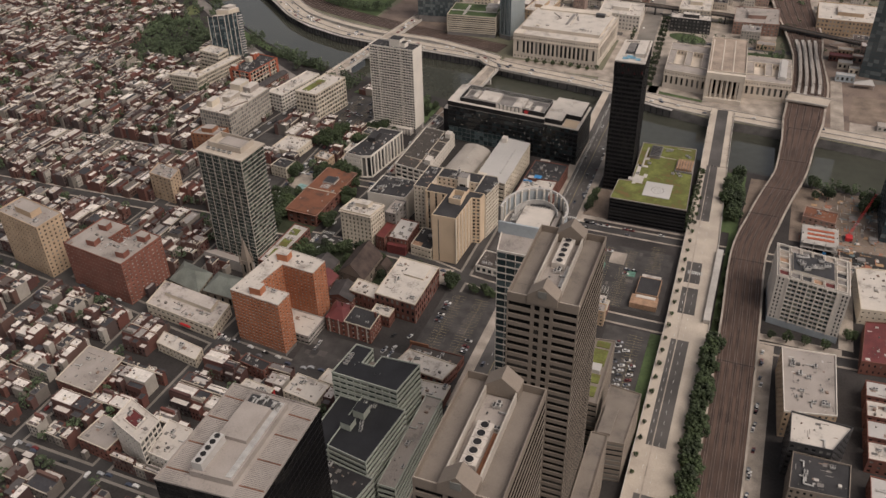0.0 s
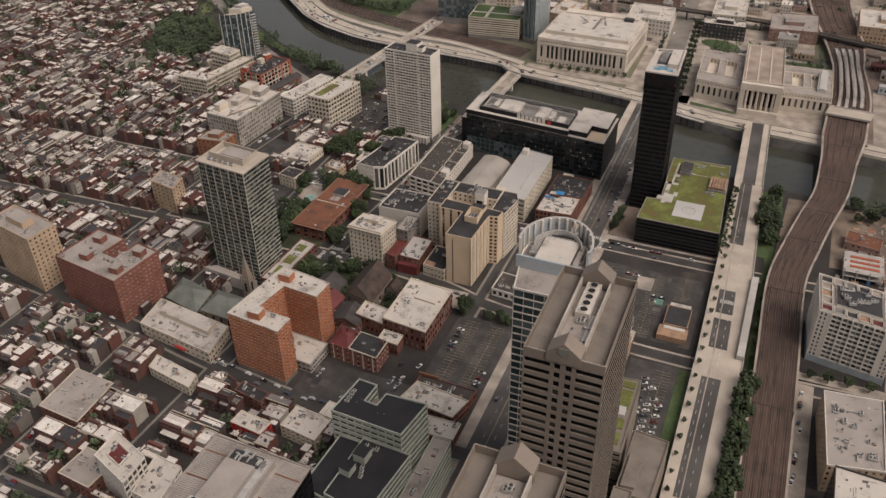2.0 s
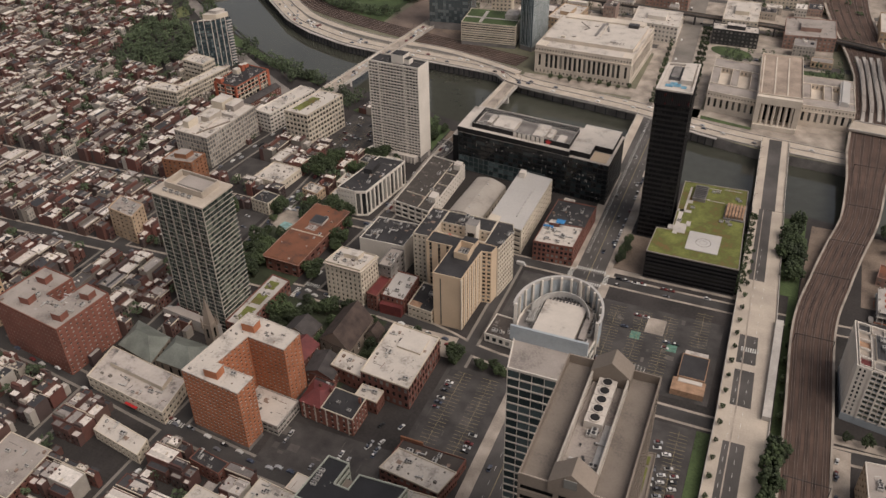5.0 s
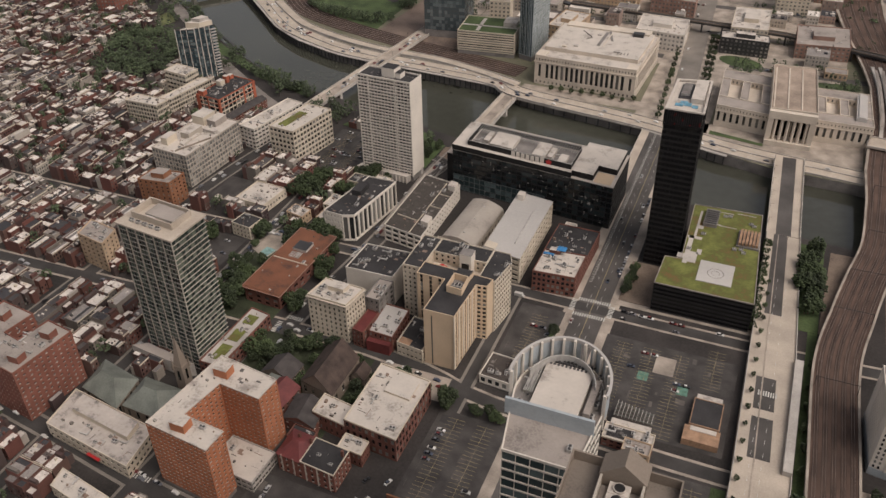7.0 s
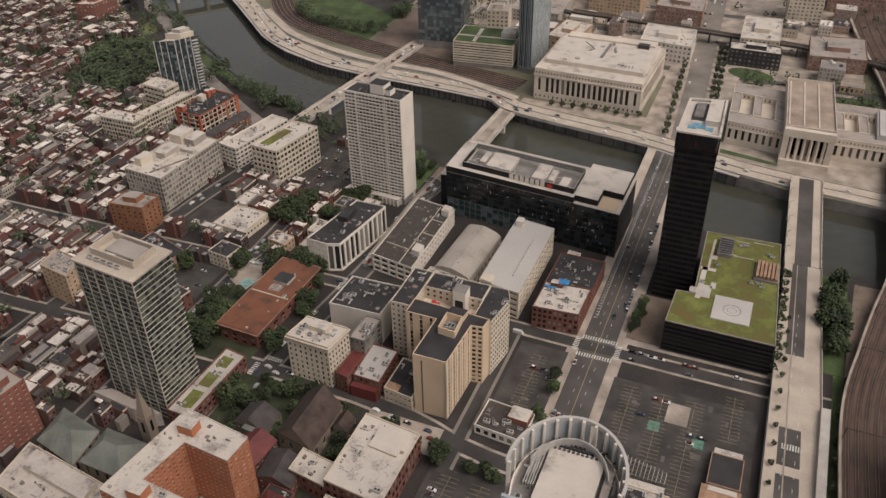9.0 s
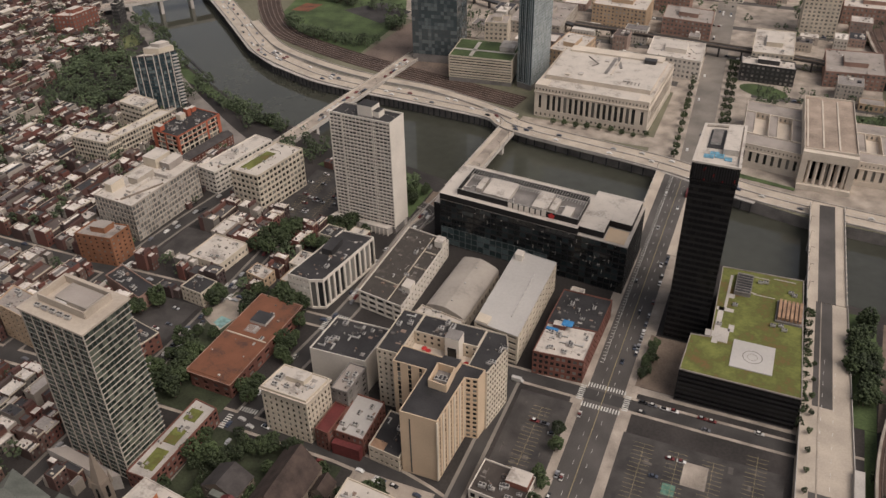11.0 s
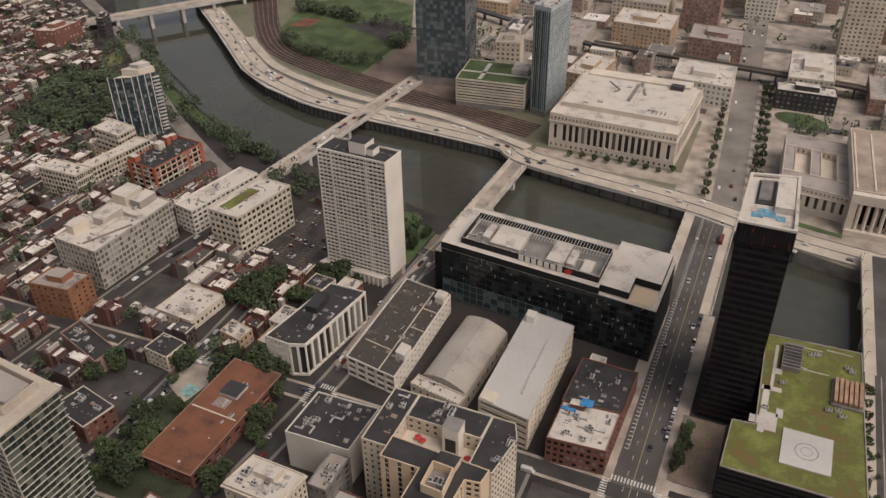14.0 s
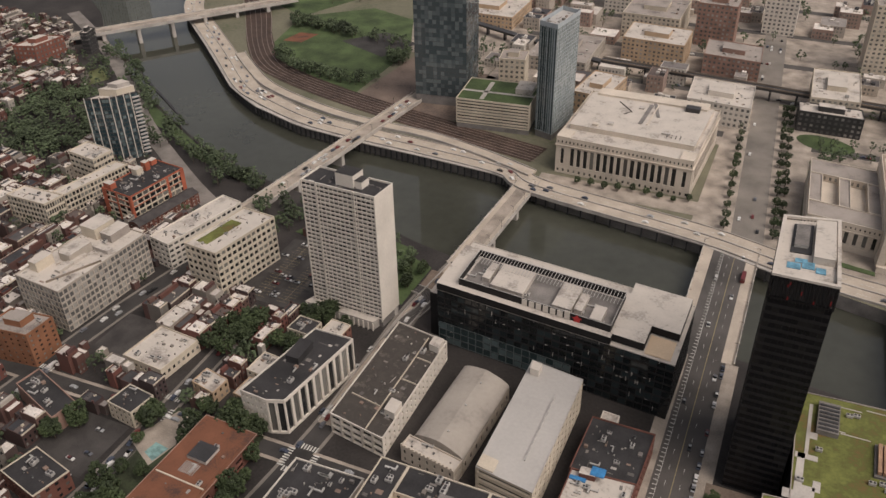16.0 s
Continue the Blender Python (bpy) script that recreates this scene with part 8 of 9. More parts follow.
def joined_house(g, x, y, rz, w, d, h, rnd):
    c, s = math.cos(rz), math.sin(rz)
    put = lambda a, b, z: (x + c * a - s * b, y + s * a + c * b, z)
    open_box(g, -w / 2, w / 2, -d / 2, d * 0.2, h, put, 0, 1)
    e = w * rnd.uniform(0.15, 0.35)
    open_box(g, -w / 2, w / 2 - e, d * 0.2 + 0.01, d / 2, h - rnd.uniform(0.8, 3.2), put, 0, 1)
    n = max(2, int(w / 2.2))
    for side, yy, off in ((0, -d / 2, -0.04), (1, d / 2, 0.04)):
        for i in range(n):
            for k in range(max(2, int(h / 3.2))):
                u = -w / 2 + w * (i + 0.5) / n - (e / 2 if side else 0)
                z = 1.3 + 3.1 * k
                if z + 1.6 < h - (3.3 if side else 0.6):
                    q = [put(u - 0.5, yy + off, z), put(u + 0.5, yy + off, z), put(u + 0.5, yy + off, z + 1.6), put(u - 0.5, yy + off, z + 1.6)]
                    g.add(q, [(0, 1, 2, 3)], 2)
    small_box(g, -w / 2, w / 2, -d / 2 - 0.35, -d / 2, h - 0.7, h + 0.1, put, 3)
    for k in range(rnd.choice((1, 1, 2))):
        yy = rnd.uniform(-d * 0.4, d * 0.15)
        small_box(g, w / 2 - 0.75, w / 2 + 0.0, yy, yy + 1.2, h - 0.5, h + rnd.uniform(0.7, 1.6), put, 0)
    if rnd.random() < 0.6:
        a, b = rnd.uniform(-w / 2 + 0.6, w / 2 - 2.0), rnd.uniform(-d * 0.4, 0)
        small_box(g, a, a + rnd.uniform(0.8, 1.5), b, b + rnd.uniform(0.8, 2.2), h - 0.44, h + rnd.uniform(-0.1, 1.0), put, rnd.choice((1, 3, 3)))
    for k in range(rnd.randint(1, 4)):
        a, b = rnd.uniform(-w / 2 + 0.4, w / 2 - 1.5), rnd.uniform(-d * 0.45, d * 0.12)
        small_box(g, a, a + rnd.uniform(0.4, 1.1), b, b + rnd.uniform(0.4, 1.1), h - 0.44, h + rnd.uniform(-0.2, 0.5), put, rnd.choice((0, 1, 1, 3)))
    if rnd.random() < 0.5:
        a = rnd.uniform(-d * 0.42, -d * 0.1)
        small_box(g, -w / 2 + 0.31, w / 2 - 0.31, a, a + rnd.uniform(1.2, 4.5), h - 0.46, h - 0.42, put, 1)
    if rnd.random() < 0.25:
        small_box(g, -w / 2 + 0.5, w / 2 - 1.0, d * 0.05, d * 0.2 - 0.3, h - 0.44, h + 2.1, put, 0)


def house_kit(w, d, h, seed):
    """One terraced house: walls, rear ell, roofs, cornice, chimney, hatch, door and front windows."""
    rnd = random.Random(seed)
    th = thing("row_house", 0, 0, 0, "narrow brick row house with a flat patched roof", "house", "row houses on the old streets")
    idp = lambda a, b, z: (a, b, z)
    nb, nf = (2 if w < 6 else 3), max(2, round(h / 3.2))
    y0, y1 = -d / 2, d * 0.2
    facade(th, (-w / 2, y0), (w / 2, y0), 0, h, nb, nf, 0.42, 0.55, wall_o, M["g_dark"], M["g_dark_i"], 0.15, nb * nf, M["white"], name="front_wall")
    facade(th, (w / 2, y1), (-w / 2, y1), 0, h, nb, nf, 0.35, 0.5, wall_o, M["g_dark"], M["g_dark_i"], 0.15, 0, name="rear_wall")
    g = Geo()
    for x, s in ((-w / 2, 1), (w / 2, -1)):
        g.box(min(x, x + 0.3 * s), max(x, x + 0.3 * s), y0 + 0.01, y1 - 0.01, 0, h - 0.002)
    g.make("side_wall", wall_o, th)
    top = Geo().box(-w / 2 + 0.302, w / 2 - 0.302, y0 + 0.2, y1 - 0.2, h - 0.8, h - 0.42).make("roof", roof_o, th)
    e = w * rnd.uniform(0.15, 0.35)
    g = Geo()
    hh = h - rnd.uniform(1, 3)
    open_box(g, -w / 2, w / 2 - e, y1 + 0.01, d / 2, hh, idp, 0, 1)
    g.make("rear_ell", [wall_o, roof_o], th)
    Geo().box(-w / 2, w / 2, y0 - 0.4, y0 - 0.003, h - 0.7, h + 0.12).make("cornice", M["cream"], th)
    Geo().box(w / 2 - 0.8, w / 2 - 0.01, -1.0, 0.4, h - 0.5, h + 1.4).box(w / 2 - 0.7, w / 2 - 0.45, -0.8, -0.5, h + 1.4, h + 1.75).box(w / 2 - 0.7, w / 2 - 0.45, -0.1, 0.2, h + 1.4, h + 1.75).make("chimney", M["brick"], top)
    a = rnd.uniform(-w / 2 + 0.7, 0)
    Geo().box(a, a + 1.1, -3, -1.6, h - 0.42, h + rnd.uniform(0.2, 0.9)).make("roof_hatch", M["conc"], top)
    Geo().box(-w / 2 + 0.35, -w / 2 + 1.35, y0 - 0.06, y0 - 0.003, 0.1, 2.3).make("door", M["roofr"] if seed % 2 else M["dkgrey"], th)
    Geo().box(-w / 2 + 0.2, -w / 2 + 1.5, y0 - 1.0, y0 - 0.07, 0, 0.35).make("stoop", M["lime"], th)
    return th


rh = random.Random(21)
kits = [house_kit(5.6, 15, 10.0, 1), house_kit(6.2, 16, 9.2, 2), house_kit(7.4, 14, 11.2, 3), house_kit(5.8, 17, 8.6, 4), house_kit(8.2, 16, 10.6, 5), house_kit(5.2, 13, 9.6, 6)]
KW = [(5.6, 15), (6.2, 16), (7.4, 14), (5.8, 17), (8.2, 16), (5.2, 13)]
used = [False] * 6
district, NEAR = {}, []

# free ground of the old quarters, on a grid turned with the streets
PHI = math.radians(3)
CP, SP = math.cos(PHI), math.sin(PHI)
U0, V0, NU, NV = -860, -520, 850, 890
uu, vv = np.meshgrid(U0 + np.arange(NU) + 0.5, V0 + np.arange(NV) + 0.5, indexing="ij")
wx, wy = uu * CP + vv * SP, -uu * SP + vv * CP


def seg_dist(a, b):
    dx, dy = b[0] - a[0], b[1] - a[1]
    t = np.clip(((wx - a[0]) * dx + (wy - a[1]) * dy) / (dx * dx + dy * dy), 0, 1)
    return np.hypot(wx - a[0] - t * dx, wy - a[1] - t * dy)


def in_poly(poly):
    odd = np.zeros(wx.shape, bool)
    for i in range(len(poly)):
        (x0, y0), (x1, y1) = poly[i], poly[(i + 1) % len(poly)]
        if y0 != y1:
            odd ^= ((y0 > wy) != (y1 > wy)) & (wx < (x1 - x0) * (wy - y0) / (y1 - y0) + x0)
    return odd


bank = np.interp(wx.ravel(), [p[0] for p in EAST], [p[1] for p in EAST]).reshape(wx.shape)
taken = (wy > bank - 26 - 14 * (wx < -330)) | (wx > -62) | (wy < -480) | (wx < -850)
for _, pts, w in ROADS:
    for a, b in zip(pts, pts[1:]):
        taken |= seg_dist(a, b) < w / 2 + 2.2
BANKR = [(-720, 440), (-625, 379), (-548, 322), (-462, 249), (-402, 206), (-350, 172), (-290, 140)]
for a, b in zip(BANKR, BANKR[1:]):
    taken |= seg_dist(a, b) < 14
for poly in LOTS + WOODS:
    taken |= in_poly(poly)
for poly in FOOT:
    if min(p[0] for p in poly) < -60 and min(p[1] for p in poly) < 330:
        taken |= in_poly(inset(poly, -0.6))
for r in (rect(-212, -180, -266, -251), rect(-262, -214, 84, 152), rect(-210, -55, -236, 340), rect(-276, -243, -58, -24), rect(-303, -277, 14, 46)):
    taken |= in_poly(r)


SPOTS = []
for _ in range(3600):
    i, j = rh.randrange(4, NU - 8), rh.randrange(4, NV - 8)
    if len(SPOTS) < 820 and not taken[i:i + 5, j:j + 5].any():
        taken[i:i + 5, j:j + 5] = True
        SPOTS.append((wx[i + 2, j + 2], wy[i + 2, j + 2]))


def claim(u, v, du, dv):
    """Takes a plot of free ground, if all of it is free."""
    i, j = int(round(u - U0)), int(round(v - V0))
    s = taken[max(0, i):i + max(1, int(round(du))), max(0, j):j + max(1, int(round(dv)))]
    if i < 0 or j < 0 or s.size == 0 or s.any():
        return False
    s[:] = True
    return True


def settle(u, v, du, dv, turn, k=None):
    """A house on its plot; turn: the side it faces (0 to 3)."""
    cu, cv = u + du / 2, v + dv / 2
    x, y = cu * CP + cv * SP, -cu * SP + cv * CP
    w, d = (du, dv) if turn % 2 == 0 else (dv, du)
    rz = -PHI + turn * math.pi / 2
    if k is not None:
        m = pose(x, y, 0, 0, 0, math.degrees(rz))
        NEAR.append((x, y))
        if not used[k]:
            kits[k].matrix_basis = m
            used[k] = True
        else:
            copy_thing(kits[k], m)
        return
    key = (int(x // 160), int(y // 160))
    joined_house(district.setdefault(key, Geo()), x, y, rz, w, d, rh.uniform(7.4, 12.4), rh)


def quarter(lo, hi, along, near=False):
    """Strips of terraced houses, back to back, over one quarter. lo, hi: its corners; along: 0 for strips along u, 1 along v."""
    a, side = lo[1 - along], 0
    while a < hi[1 - along]:
        dep = rh.choice((11, 12, 13, 14, 15))
        b = lo[along] + rh.uniform(0, 4)
        while b < hi[along]:
            k = None
            if near and len(NEAR) < 88:
                k = rh.randrange(6)
                w, dd = math.ceil(KW[k][0] - 0.3), KW[k][1]
            else:
                w, dd = rh.choice((5, 6, 6, 7, 8, 9, 11, 16)), dep
            for cut_d in ((dd,) if k is not None else (dd, dd - 4, dd - 7)):
                plot = (a, b, cut_d, w) if along else (b, a, w, cut_d)
                if claim(*plot):
                    settle(*plot, (2 * side + 1 if along else 2 * side) % 4, k)
                    b += w + (rh.choice((2, 4, 8)) if rh.random() < 0.04 else 0)
                    break
            else:
                b += 1
        a += dep + ((1, 2, 3) if side else (4, 5, 6))[rh.randrange(3)]
        side = 1 - side


quarter((-250, -480), (-60, -236), 0, True)
quarter((-430, -480), (-250, -200), 0)
quarter((-850, -480), (-430, -180), 1)
for v0, v1 in ((-236, -120), (-120, -18), (-18, 110), (110, 360)):
    quarter((-850, v0), (-60, v1), 1)
# yards filled with low sheds and extensions
for _ in range(16000):
    du, dv = rh.randint(3, 7), rh.randint(3, 8)
    u, v = rh.uniform(-850, -66), rh.uniform(-480, 330)
    if claim(round(u), round(v), du, dv) and rh.random() < 0.8:
        cu, cv = round(u) + du / 2, round(v) + dv / 2
        x, y = cu * CP + cv * SP, -cu * SP + cv * CP
        put = lambda a, b, z, x=x, y=y: (x + CP * a + SP * b, y - SP * a + CP * b, z)
        g = district.setdefault((int(x // 160), int(y // 160)), Geo())
        open_box(g, -du / 2, du / 2, -dv / 2, dv / 2, rh.uniform(3, 9), put, 0, 1, 0.2, 0.3)
for i, th in enumerate(kits):
    if not used[i]:
        for ob in (*th.children_recursive, th):
            bpy.data.objects.remove(ob)
for key, g in district.items():
    tagged(g.make("row_houses", [wall_i, roof_i, M["g_dark_i"], M["cream"]]), "dense brick row houses with patched flat roofs", "houses", kind="stuff")

# ---- trees ----


def clump(g, x, y, z, r, rnd, mi=0, octa=False):
    """A ragged tuft of leaves."""
    if octa:
        v = [(1, 0, 0), (-1, 0, 0), (0, 1, 0), (0, -1, 0), (0, 0, 1), (0, 0, -1)]
        f = [(0, 2, 4), (2, 1, 4), (1, 3, 4), (3, 0, 4), (2, 0, 5), (1, 2, 5), (3, 1, 5), (0, 3, 5)]
    else:
        p = 1.618
        v = [(-1, p, 0), (1, p, 0), (-1, -p, 0), (1, -p, 0), (0, -1, p), (0, 1, p), (0, -1, -p), (0, 1, -p), (p, 0, -1), (p, 0, 1), (-p, 0, -1), (-p, 0, 1)]
        v = [(a / 1.9, b / 1.9, c / 1.9) for a, b, c in v]
        f = [(0, 11, 5), (0, 5, 1), (0, 1, 7), (0, 7, 10), (0, 10, 11), (1, 5, 9), (5, 11, 4), (11, 10, 2), (10, 7, 6), (7, 1, 8), (3, 9, 4), (3, 4, 2), (3, 2, 6), (3, 6, 8), (3, 8, 9), (4, 9, 5), (2, 4, 11), (6, 2, 10), (8, 6, 7), (9, 8, 1)]
    a = rnd.uniform(0, 6.28)
    c, s = math.cos(a), math.sin(a)
    out = []
    for u, w, t in v:
        k = r * rnd.uniform(0.55, 1.3)
        out.append((x + (c * u - s * w) * k, y + (s * u + c * w) * k, z + t * k * 0.8))
    g.add(out, f, mi)


def tree_kit(h, r, seed, narrow=False):
    rnd = random.Random(seed)
    th = thing("tree", 0, 0, 0, "leafy green street tree with a ragged crown", "tree", "trees of the city")
    g = Geo().cyl(0, 0, 0, h * 0.55, 0.32, 7, 0, 0.16)
    for k in range(5):
        a, z = rnd.uniform(0, 6.28), h * rnd.uniform(0.3, 0.5)
        dx, dy = math.cos(a), math.sin(a)
        e = (dx * r * 0.6, dy * r * 0.6, z + h * 0.2)
        g.add([(-0.1, 0, z), (0.1, 0, z), (0, 0.14, z), (e[0] - 0.04, e[1], e[2]), (e[0] + 0.04, e[1], e[2]), (e[0], e[1] + 0.05, e[2])], [(0, 1, 4, 3), (1, 2, 5, 4), (2, 0, 3, 5)])
    g.make("trunk", M["bark"], th)
    g = Geo()
    for k in range(190):
        a, b, q = rnd.uniform(0, 6.28), rnd.uniform(-0.9, 1), rnd.uniform(0.45, 1.0) ** 0.5
        rr = r * q * math.sqrt(1 - b * b * 0.85) * (1 + 0.25 * math.sin(3 * a + seed))
        clump(g, rr * math.cos(a), rr * math.sin(a), h * 0.64 + b * h * 0.36 * q, r * rnd.uniform(0.09, 0.22), rnd)
    g.make("crown", M["leaf"], th)
    return th


rt = random.Random(77)
tkits = [tree_kit(9, 3.6, 1), tree_kit(11, 4.4, 2), tree_kit(8, 3.0, 3), tree_kit(12.5, 5.0, 4), tree_kit(6, 2.2, 5)]
tused = [False] * 5
TREES = []


def tree(x, y, k=None, z=0.0, sc=1.0):
    k = rt.randrange(4) if k is None else k
    s = sc * rt.uniform(0.85, 1.15)
    m = Matrix.Translation((x, y, z)) @ Matrix.Rotation(rt.uniform(0, 6.28), 4, "Z")
    if not tused[k]:
        tkits[k].matrix_basis = m
        tused[k] = True
        return
    t = copy_thing(tkits[k], m)
    t.scale = (s, s, s * rt.uniform(0.9, 1.15))


def grove(poly, n, k=None, sc=1.0):
    xs_, ys_ = [p[0] for p in poly], [p[1] for p in poly]
    c = 0
    for _ in range(n * 6):
        x, y = rt.uniform(min(xs_), max(xs_)), rt.uniform(min(ys_), max(ys_))
        if inside(poly, x, y) and not any(inside(f, x, y, 2.0) for f in FOOT) and y < interp(EAST, x) - 2:
            tree(x, y, k, 0, sc)
            c += 1
            if c >= n:
                return


for y in range(-300, -126, 6):
    tree(130.6 + rt.uniform(-1.2, 1.2), y + rt.uniform(-2, 2), 3, 0, 1.05)
for y in range(-100, -18, 16):
    tree(131.5 + rt.uniform(-1, 1), y + rt.uniform(-2, 2), 4, 0, 1.0)
for k in range(12):
    tree(18.5 + rt.uniform(-1.5, 2.5), 10 + 2.6 * k, 4, 0.1, 1.0)
grove(rect(121, 131, 30, 108), 24, 3, 0.95)
grove([(-230, -100), (-208, -100), (-207, -46), (-230, -40)], 24, None, 1.0)
grove([(-220, -12), (-207, -30), (-196, -6), (-215, 2)], 8, None, 1.0)
grove([(-236, -40), (-231, -40), (-234, -8), (-238, -8)], 5, None, 0.9)
grove([(-177, -95), (-166, -92), (-164, -20), (-176, -12)], 12)
grove([(-205, -11), (-180, -12), (-176, 0), (-205, 2)], 8)
grove([(-176, -128), (-124, -128), (-124, -104), (-176, -101)], 22)
grove([(-178, -166), (-150, -166), (-150, -126), (-178, -126)], 12, None, 0.8)
grove([(-150, -168), (-118, -168), (-118, -128), (-150, -128)], 16, None, 0.8)
grove([(-104, -160), (-94, -152), (-94, -124), (-104, -118)], 6, 2)
grove([(-122, -118), (-62, -122), (-62, -112), (-122, -106)], 12, 2)
grove([(-100, -122), (-56, -124), (-56, -116), (-100, -112)], 6, 2)
grove([(-56, -128), (-47, -128), (-47, -112), (-56, -112)], 4)
grove([(-246, 36), (-216, 34), (-212, 60), (-244, 66)], 12, None, 1.1)
grove([(-212, 74), (-180, 78), (-170, 84), (-212, 88)], 9, None, 0.9)
grove([(-210, 40), (-190, 54), (-192, 58), (-212, 56)], 6, None, 0.9)
grove([(-179, 120), (-166, 116), (-165, 150), (-179, 154)], 8, 2)
grove([(-280, -44), (-262, -46), (-262, -30), (-276, -28)], 6)
grove(rect(36, 44, 4, 30), 5, 2)
grove([(-14, -98), (-10, -98), (-10, -30), (-14, -30)], 6, 2)
grove(rect(-52, -16, -124, -119), 8, 4, 1.2)
grove(rect(186, 260, 70, 105), 16)
for x in (166, 176, 187, 199, 213, 216):
    tree(x, -103 + rt.uniform(-1, 1) + (14 if x > 210 else 0), 4, 0, 1.3)
for y in range(-250, 60, 13):
    tree(101.8, y, 4, JZ, 0.6)
for x in (97.0,):
    for y in range(4, 100, 9):
        tree(x, y, 4, 0, 1.3)
for k in range(9):
    tree(-112 + 9.5 * k, 285 + rt.uniform(-3, 3), 2, 0, 0.7)
for y in range(262, 470, 14):
    for off in (-8.5, 21.5, 26):
        tree(off - 0.055 * (y - 247), y + rt.uniform(-2, 2), 4, 0, 1.1)
# yard trees among the row houses, far woods
g = Geo()


def far_tree(x, y, r, h, n=22):
    for _ in range(n):
        a, b, q = rt.uniform(0, 6.28), rt.uniform(-0.8, 1), rt.uniform(0.3, 1.0) ** 0.5
        rr = r * q * math.sqrt(1 - b * b * 0.85)
        clump(g, x + rr * math.cos(a), y + rr * math.sin(a), h * 0.62 + b * h * 0.34, r * rt.uniform(0.2, 0.42), rt, 0, True)
    g.cyl(x, y, 0, h * 0.5, 0.2, 5, 1)


for x, y in SPOTS:
    far_tree(x, y, rt.uniform(2.6, 4.2), rt.uniform(8, 12), 26)
n = 0
while n < 1900:
    i, j = rt.randrange(3, NU - 3), rt.randrange(3, NV - 3)
    n += 1
    if not taken[i - 1:i + 2, j - 1:j + 2].any():
        taken[i - 4:i + 5, j - 4:j + 5] = True
        far_tree(wx[i, j], wy[i, j], rt.uniform(1.8, 3.6), rt.uniform(6, 11), 14)
for poly, cnt in (([(-450, 415), (-410, 384), (-332, 376), (-324, 400), (-342, 386), (-410, 396), (-440, 425)], 70), ([(-345, 436), (-322, 430), (-318, 462), (-340, 448)], 26), ([(-600, 356), (-560, 336), (-470, 262), (-462, 268), (-556, 350), (-600, 372)], 60), ([(118, 352), (152, 356), (150, 380), (112, 376)], 12), ([(200, 470), (330, 480), (330, 600), (190, 600)], 30), ([(190, 98), (255, 92), (255, 104), (190, 110)], 18), ([(-402, 218), (-354, 204), (-312, 186), (-312, 196), (-370, 220)], 36), ([(-640, 270), (-596, 250), (-592, 276), (-610, 300)], 30), ([(-480, 485), (-415, 486), (-410, 500), (-480, 505)], 40), (WOODS[0], 250), ([(-320, 175), (-262, 150), (-255, 185), (-320, 200)], 20), ([(-470, 235), (-330, 176), (-330, 200), (-440, 256), (-480, 282)], 40), ([(-230, 134), (-180, 128), (-160, 140), (-185, 165), (-232, 170)], 24), ([(-640, 300), (-560, 250), (-470, 285), (-520, 300), (-600, 350)], 60), ([(-470, 490), (-310, 468), (-310, 480), (-470, 506)], 50), ([(-600, 620), (-430, 540), (-430, 700), (-600, 760)], 110), ([(-300, 440), (-240, 420), (-240, 500), (-300, 520)], 26), ([(40, 366), (58, 370), (60, 400), (52, 398)], 8), ([(-200, 520), (-60, 560), (160, 540), (200, 760), (-260, 760)], 60)):
    xs_, ys_ = [p[0] for p in poly], [p[1] for p in poly]
    c = 0
    for _ in range(cnt * 5):
        x, y = rt.uniform(min(xs_), max(xs_)), rt.uniform(min(ys_), max(ys_))
        if inside(poly, x, y) and not any(inside(f, x, y, 2.5) for f in FOOT):
            far_tree(x, y, rt.uniform(2.6, 4.6), rt.uniform(8, 13), 18)
            c += 1
            if c >= cnt:
                break
for y in (392, 409, 469, 487, 551, 569, 631, 649, 711, 729):
    for x in range(-236, 240, 11):
        if rt.random() < 0.5 and not -40 < x < 30 and not any(inside(f, x, y, 2.5) for f in FOOT):
            far_tree(x + rt.uniform(-3, 3), y, rt.uniform(2, 3.6), rt.uniform(6, 10), 16)
tagged(g.make("far_trees", [M["leafs"], M["bark"]]), "dark green yard trees and distant woods", "trees", kind="stuff")

# ---- distant town on the west side ----
g = Geo()
rw = random.Random(5)
for i in range(420):
    x, y = rw.uniform(-330, 420), rw.uniform(400, 1000)
    w, d, h = rw.uniform(10, 26), rw.uniform(10, 26), rw.uniform(6, 16)
    if abs(x) < 16 + w / 2 or any(inside(f, x, y, max(w, d) * 0.6) for f in FOOT) or (x < -240 and y < 560) or (140 - 15 < x < 200 and y < 640) or inside(rect(-30, 60, 360, 405), x, y, 8):
        continue
    put = lambda a, b, z, x=x, y=y: (x + a, y + b, z)
    open_box(g, -w / 2, w / 2, -d / 2, d / 2, h, put, 0, 1)
    for k in range(int(w / 3)):
        for f in range(int(h / 3.5)):
            u = -w / 2 + 1.5 + 3 * k
            g.add([put(u - 0.7, -d / 2 - 0.05, 1.2 + 3.5 * f), put(u + 0.7, -d / 2 - 0.05, 1.2 + 3.5 * f), put(u + 0.7, -d / 2 - 0.05, 3.0 + 3.5 * f), put(u - 0.7, -d / 2 - 0.05, 3.0 + 3.5 * f)], [(0, 1, 2, 3)], 2)
    for k in range(rw.randint(1, 4)):
        a, b = rw.uniform(-w * 0.35, w * 0.25), rw.uniform(-d * 0.35, d * 0.25)
        small_box(g, a, a + rw.uniform(1.5, 4), b, b + rw.uniform(1.5, 4), h - 0.4, h + rw.uniform(0.6, 2.5), put, rw.choice((1, 3)))
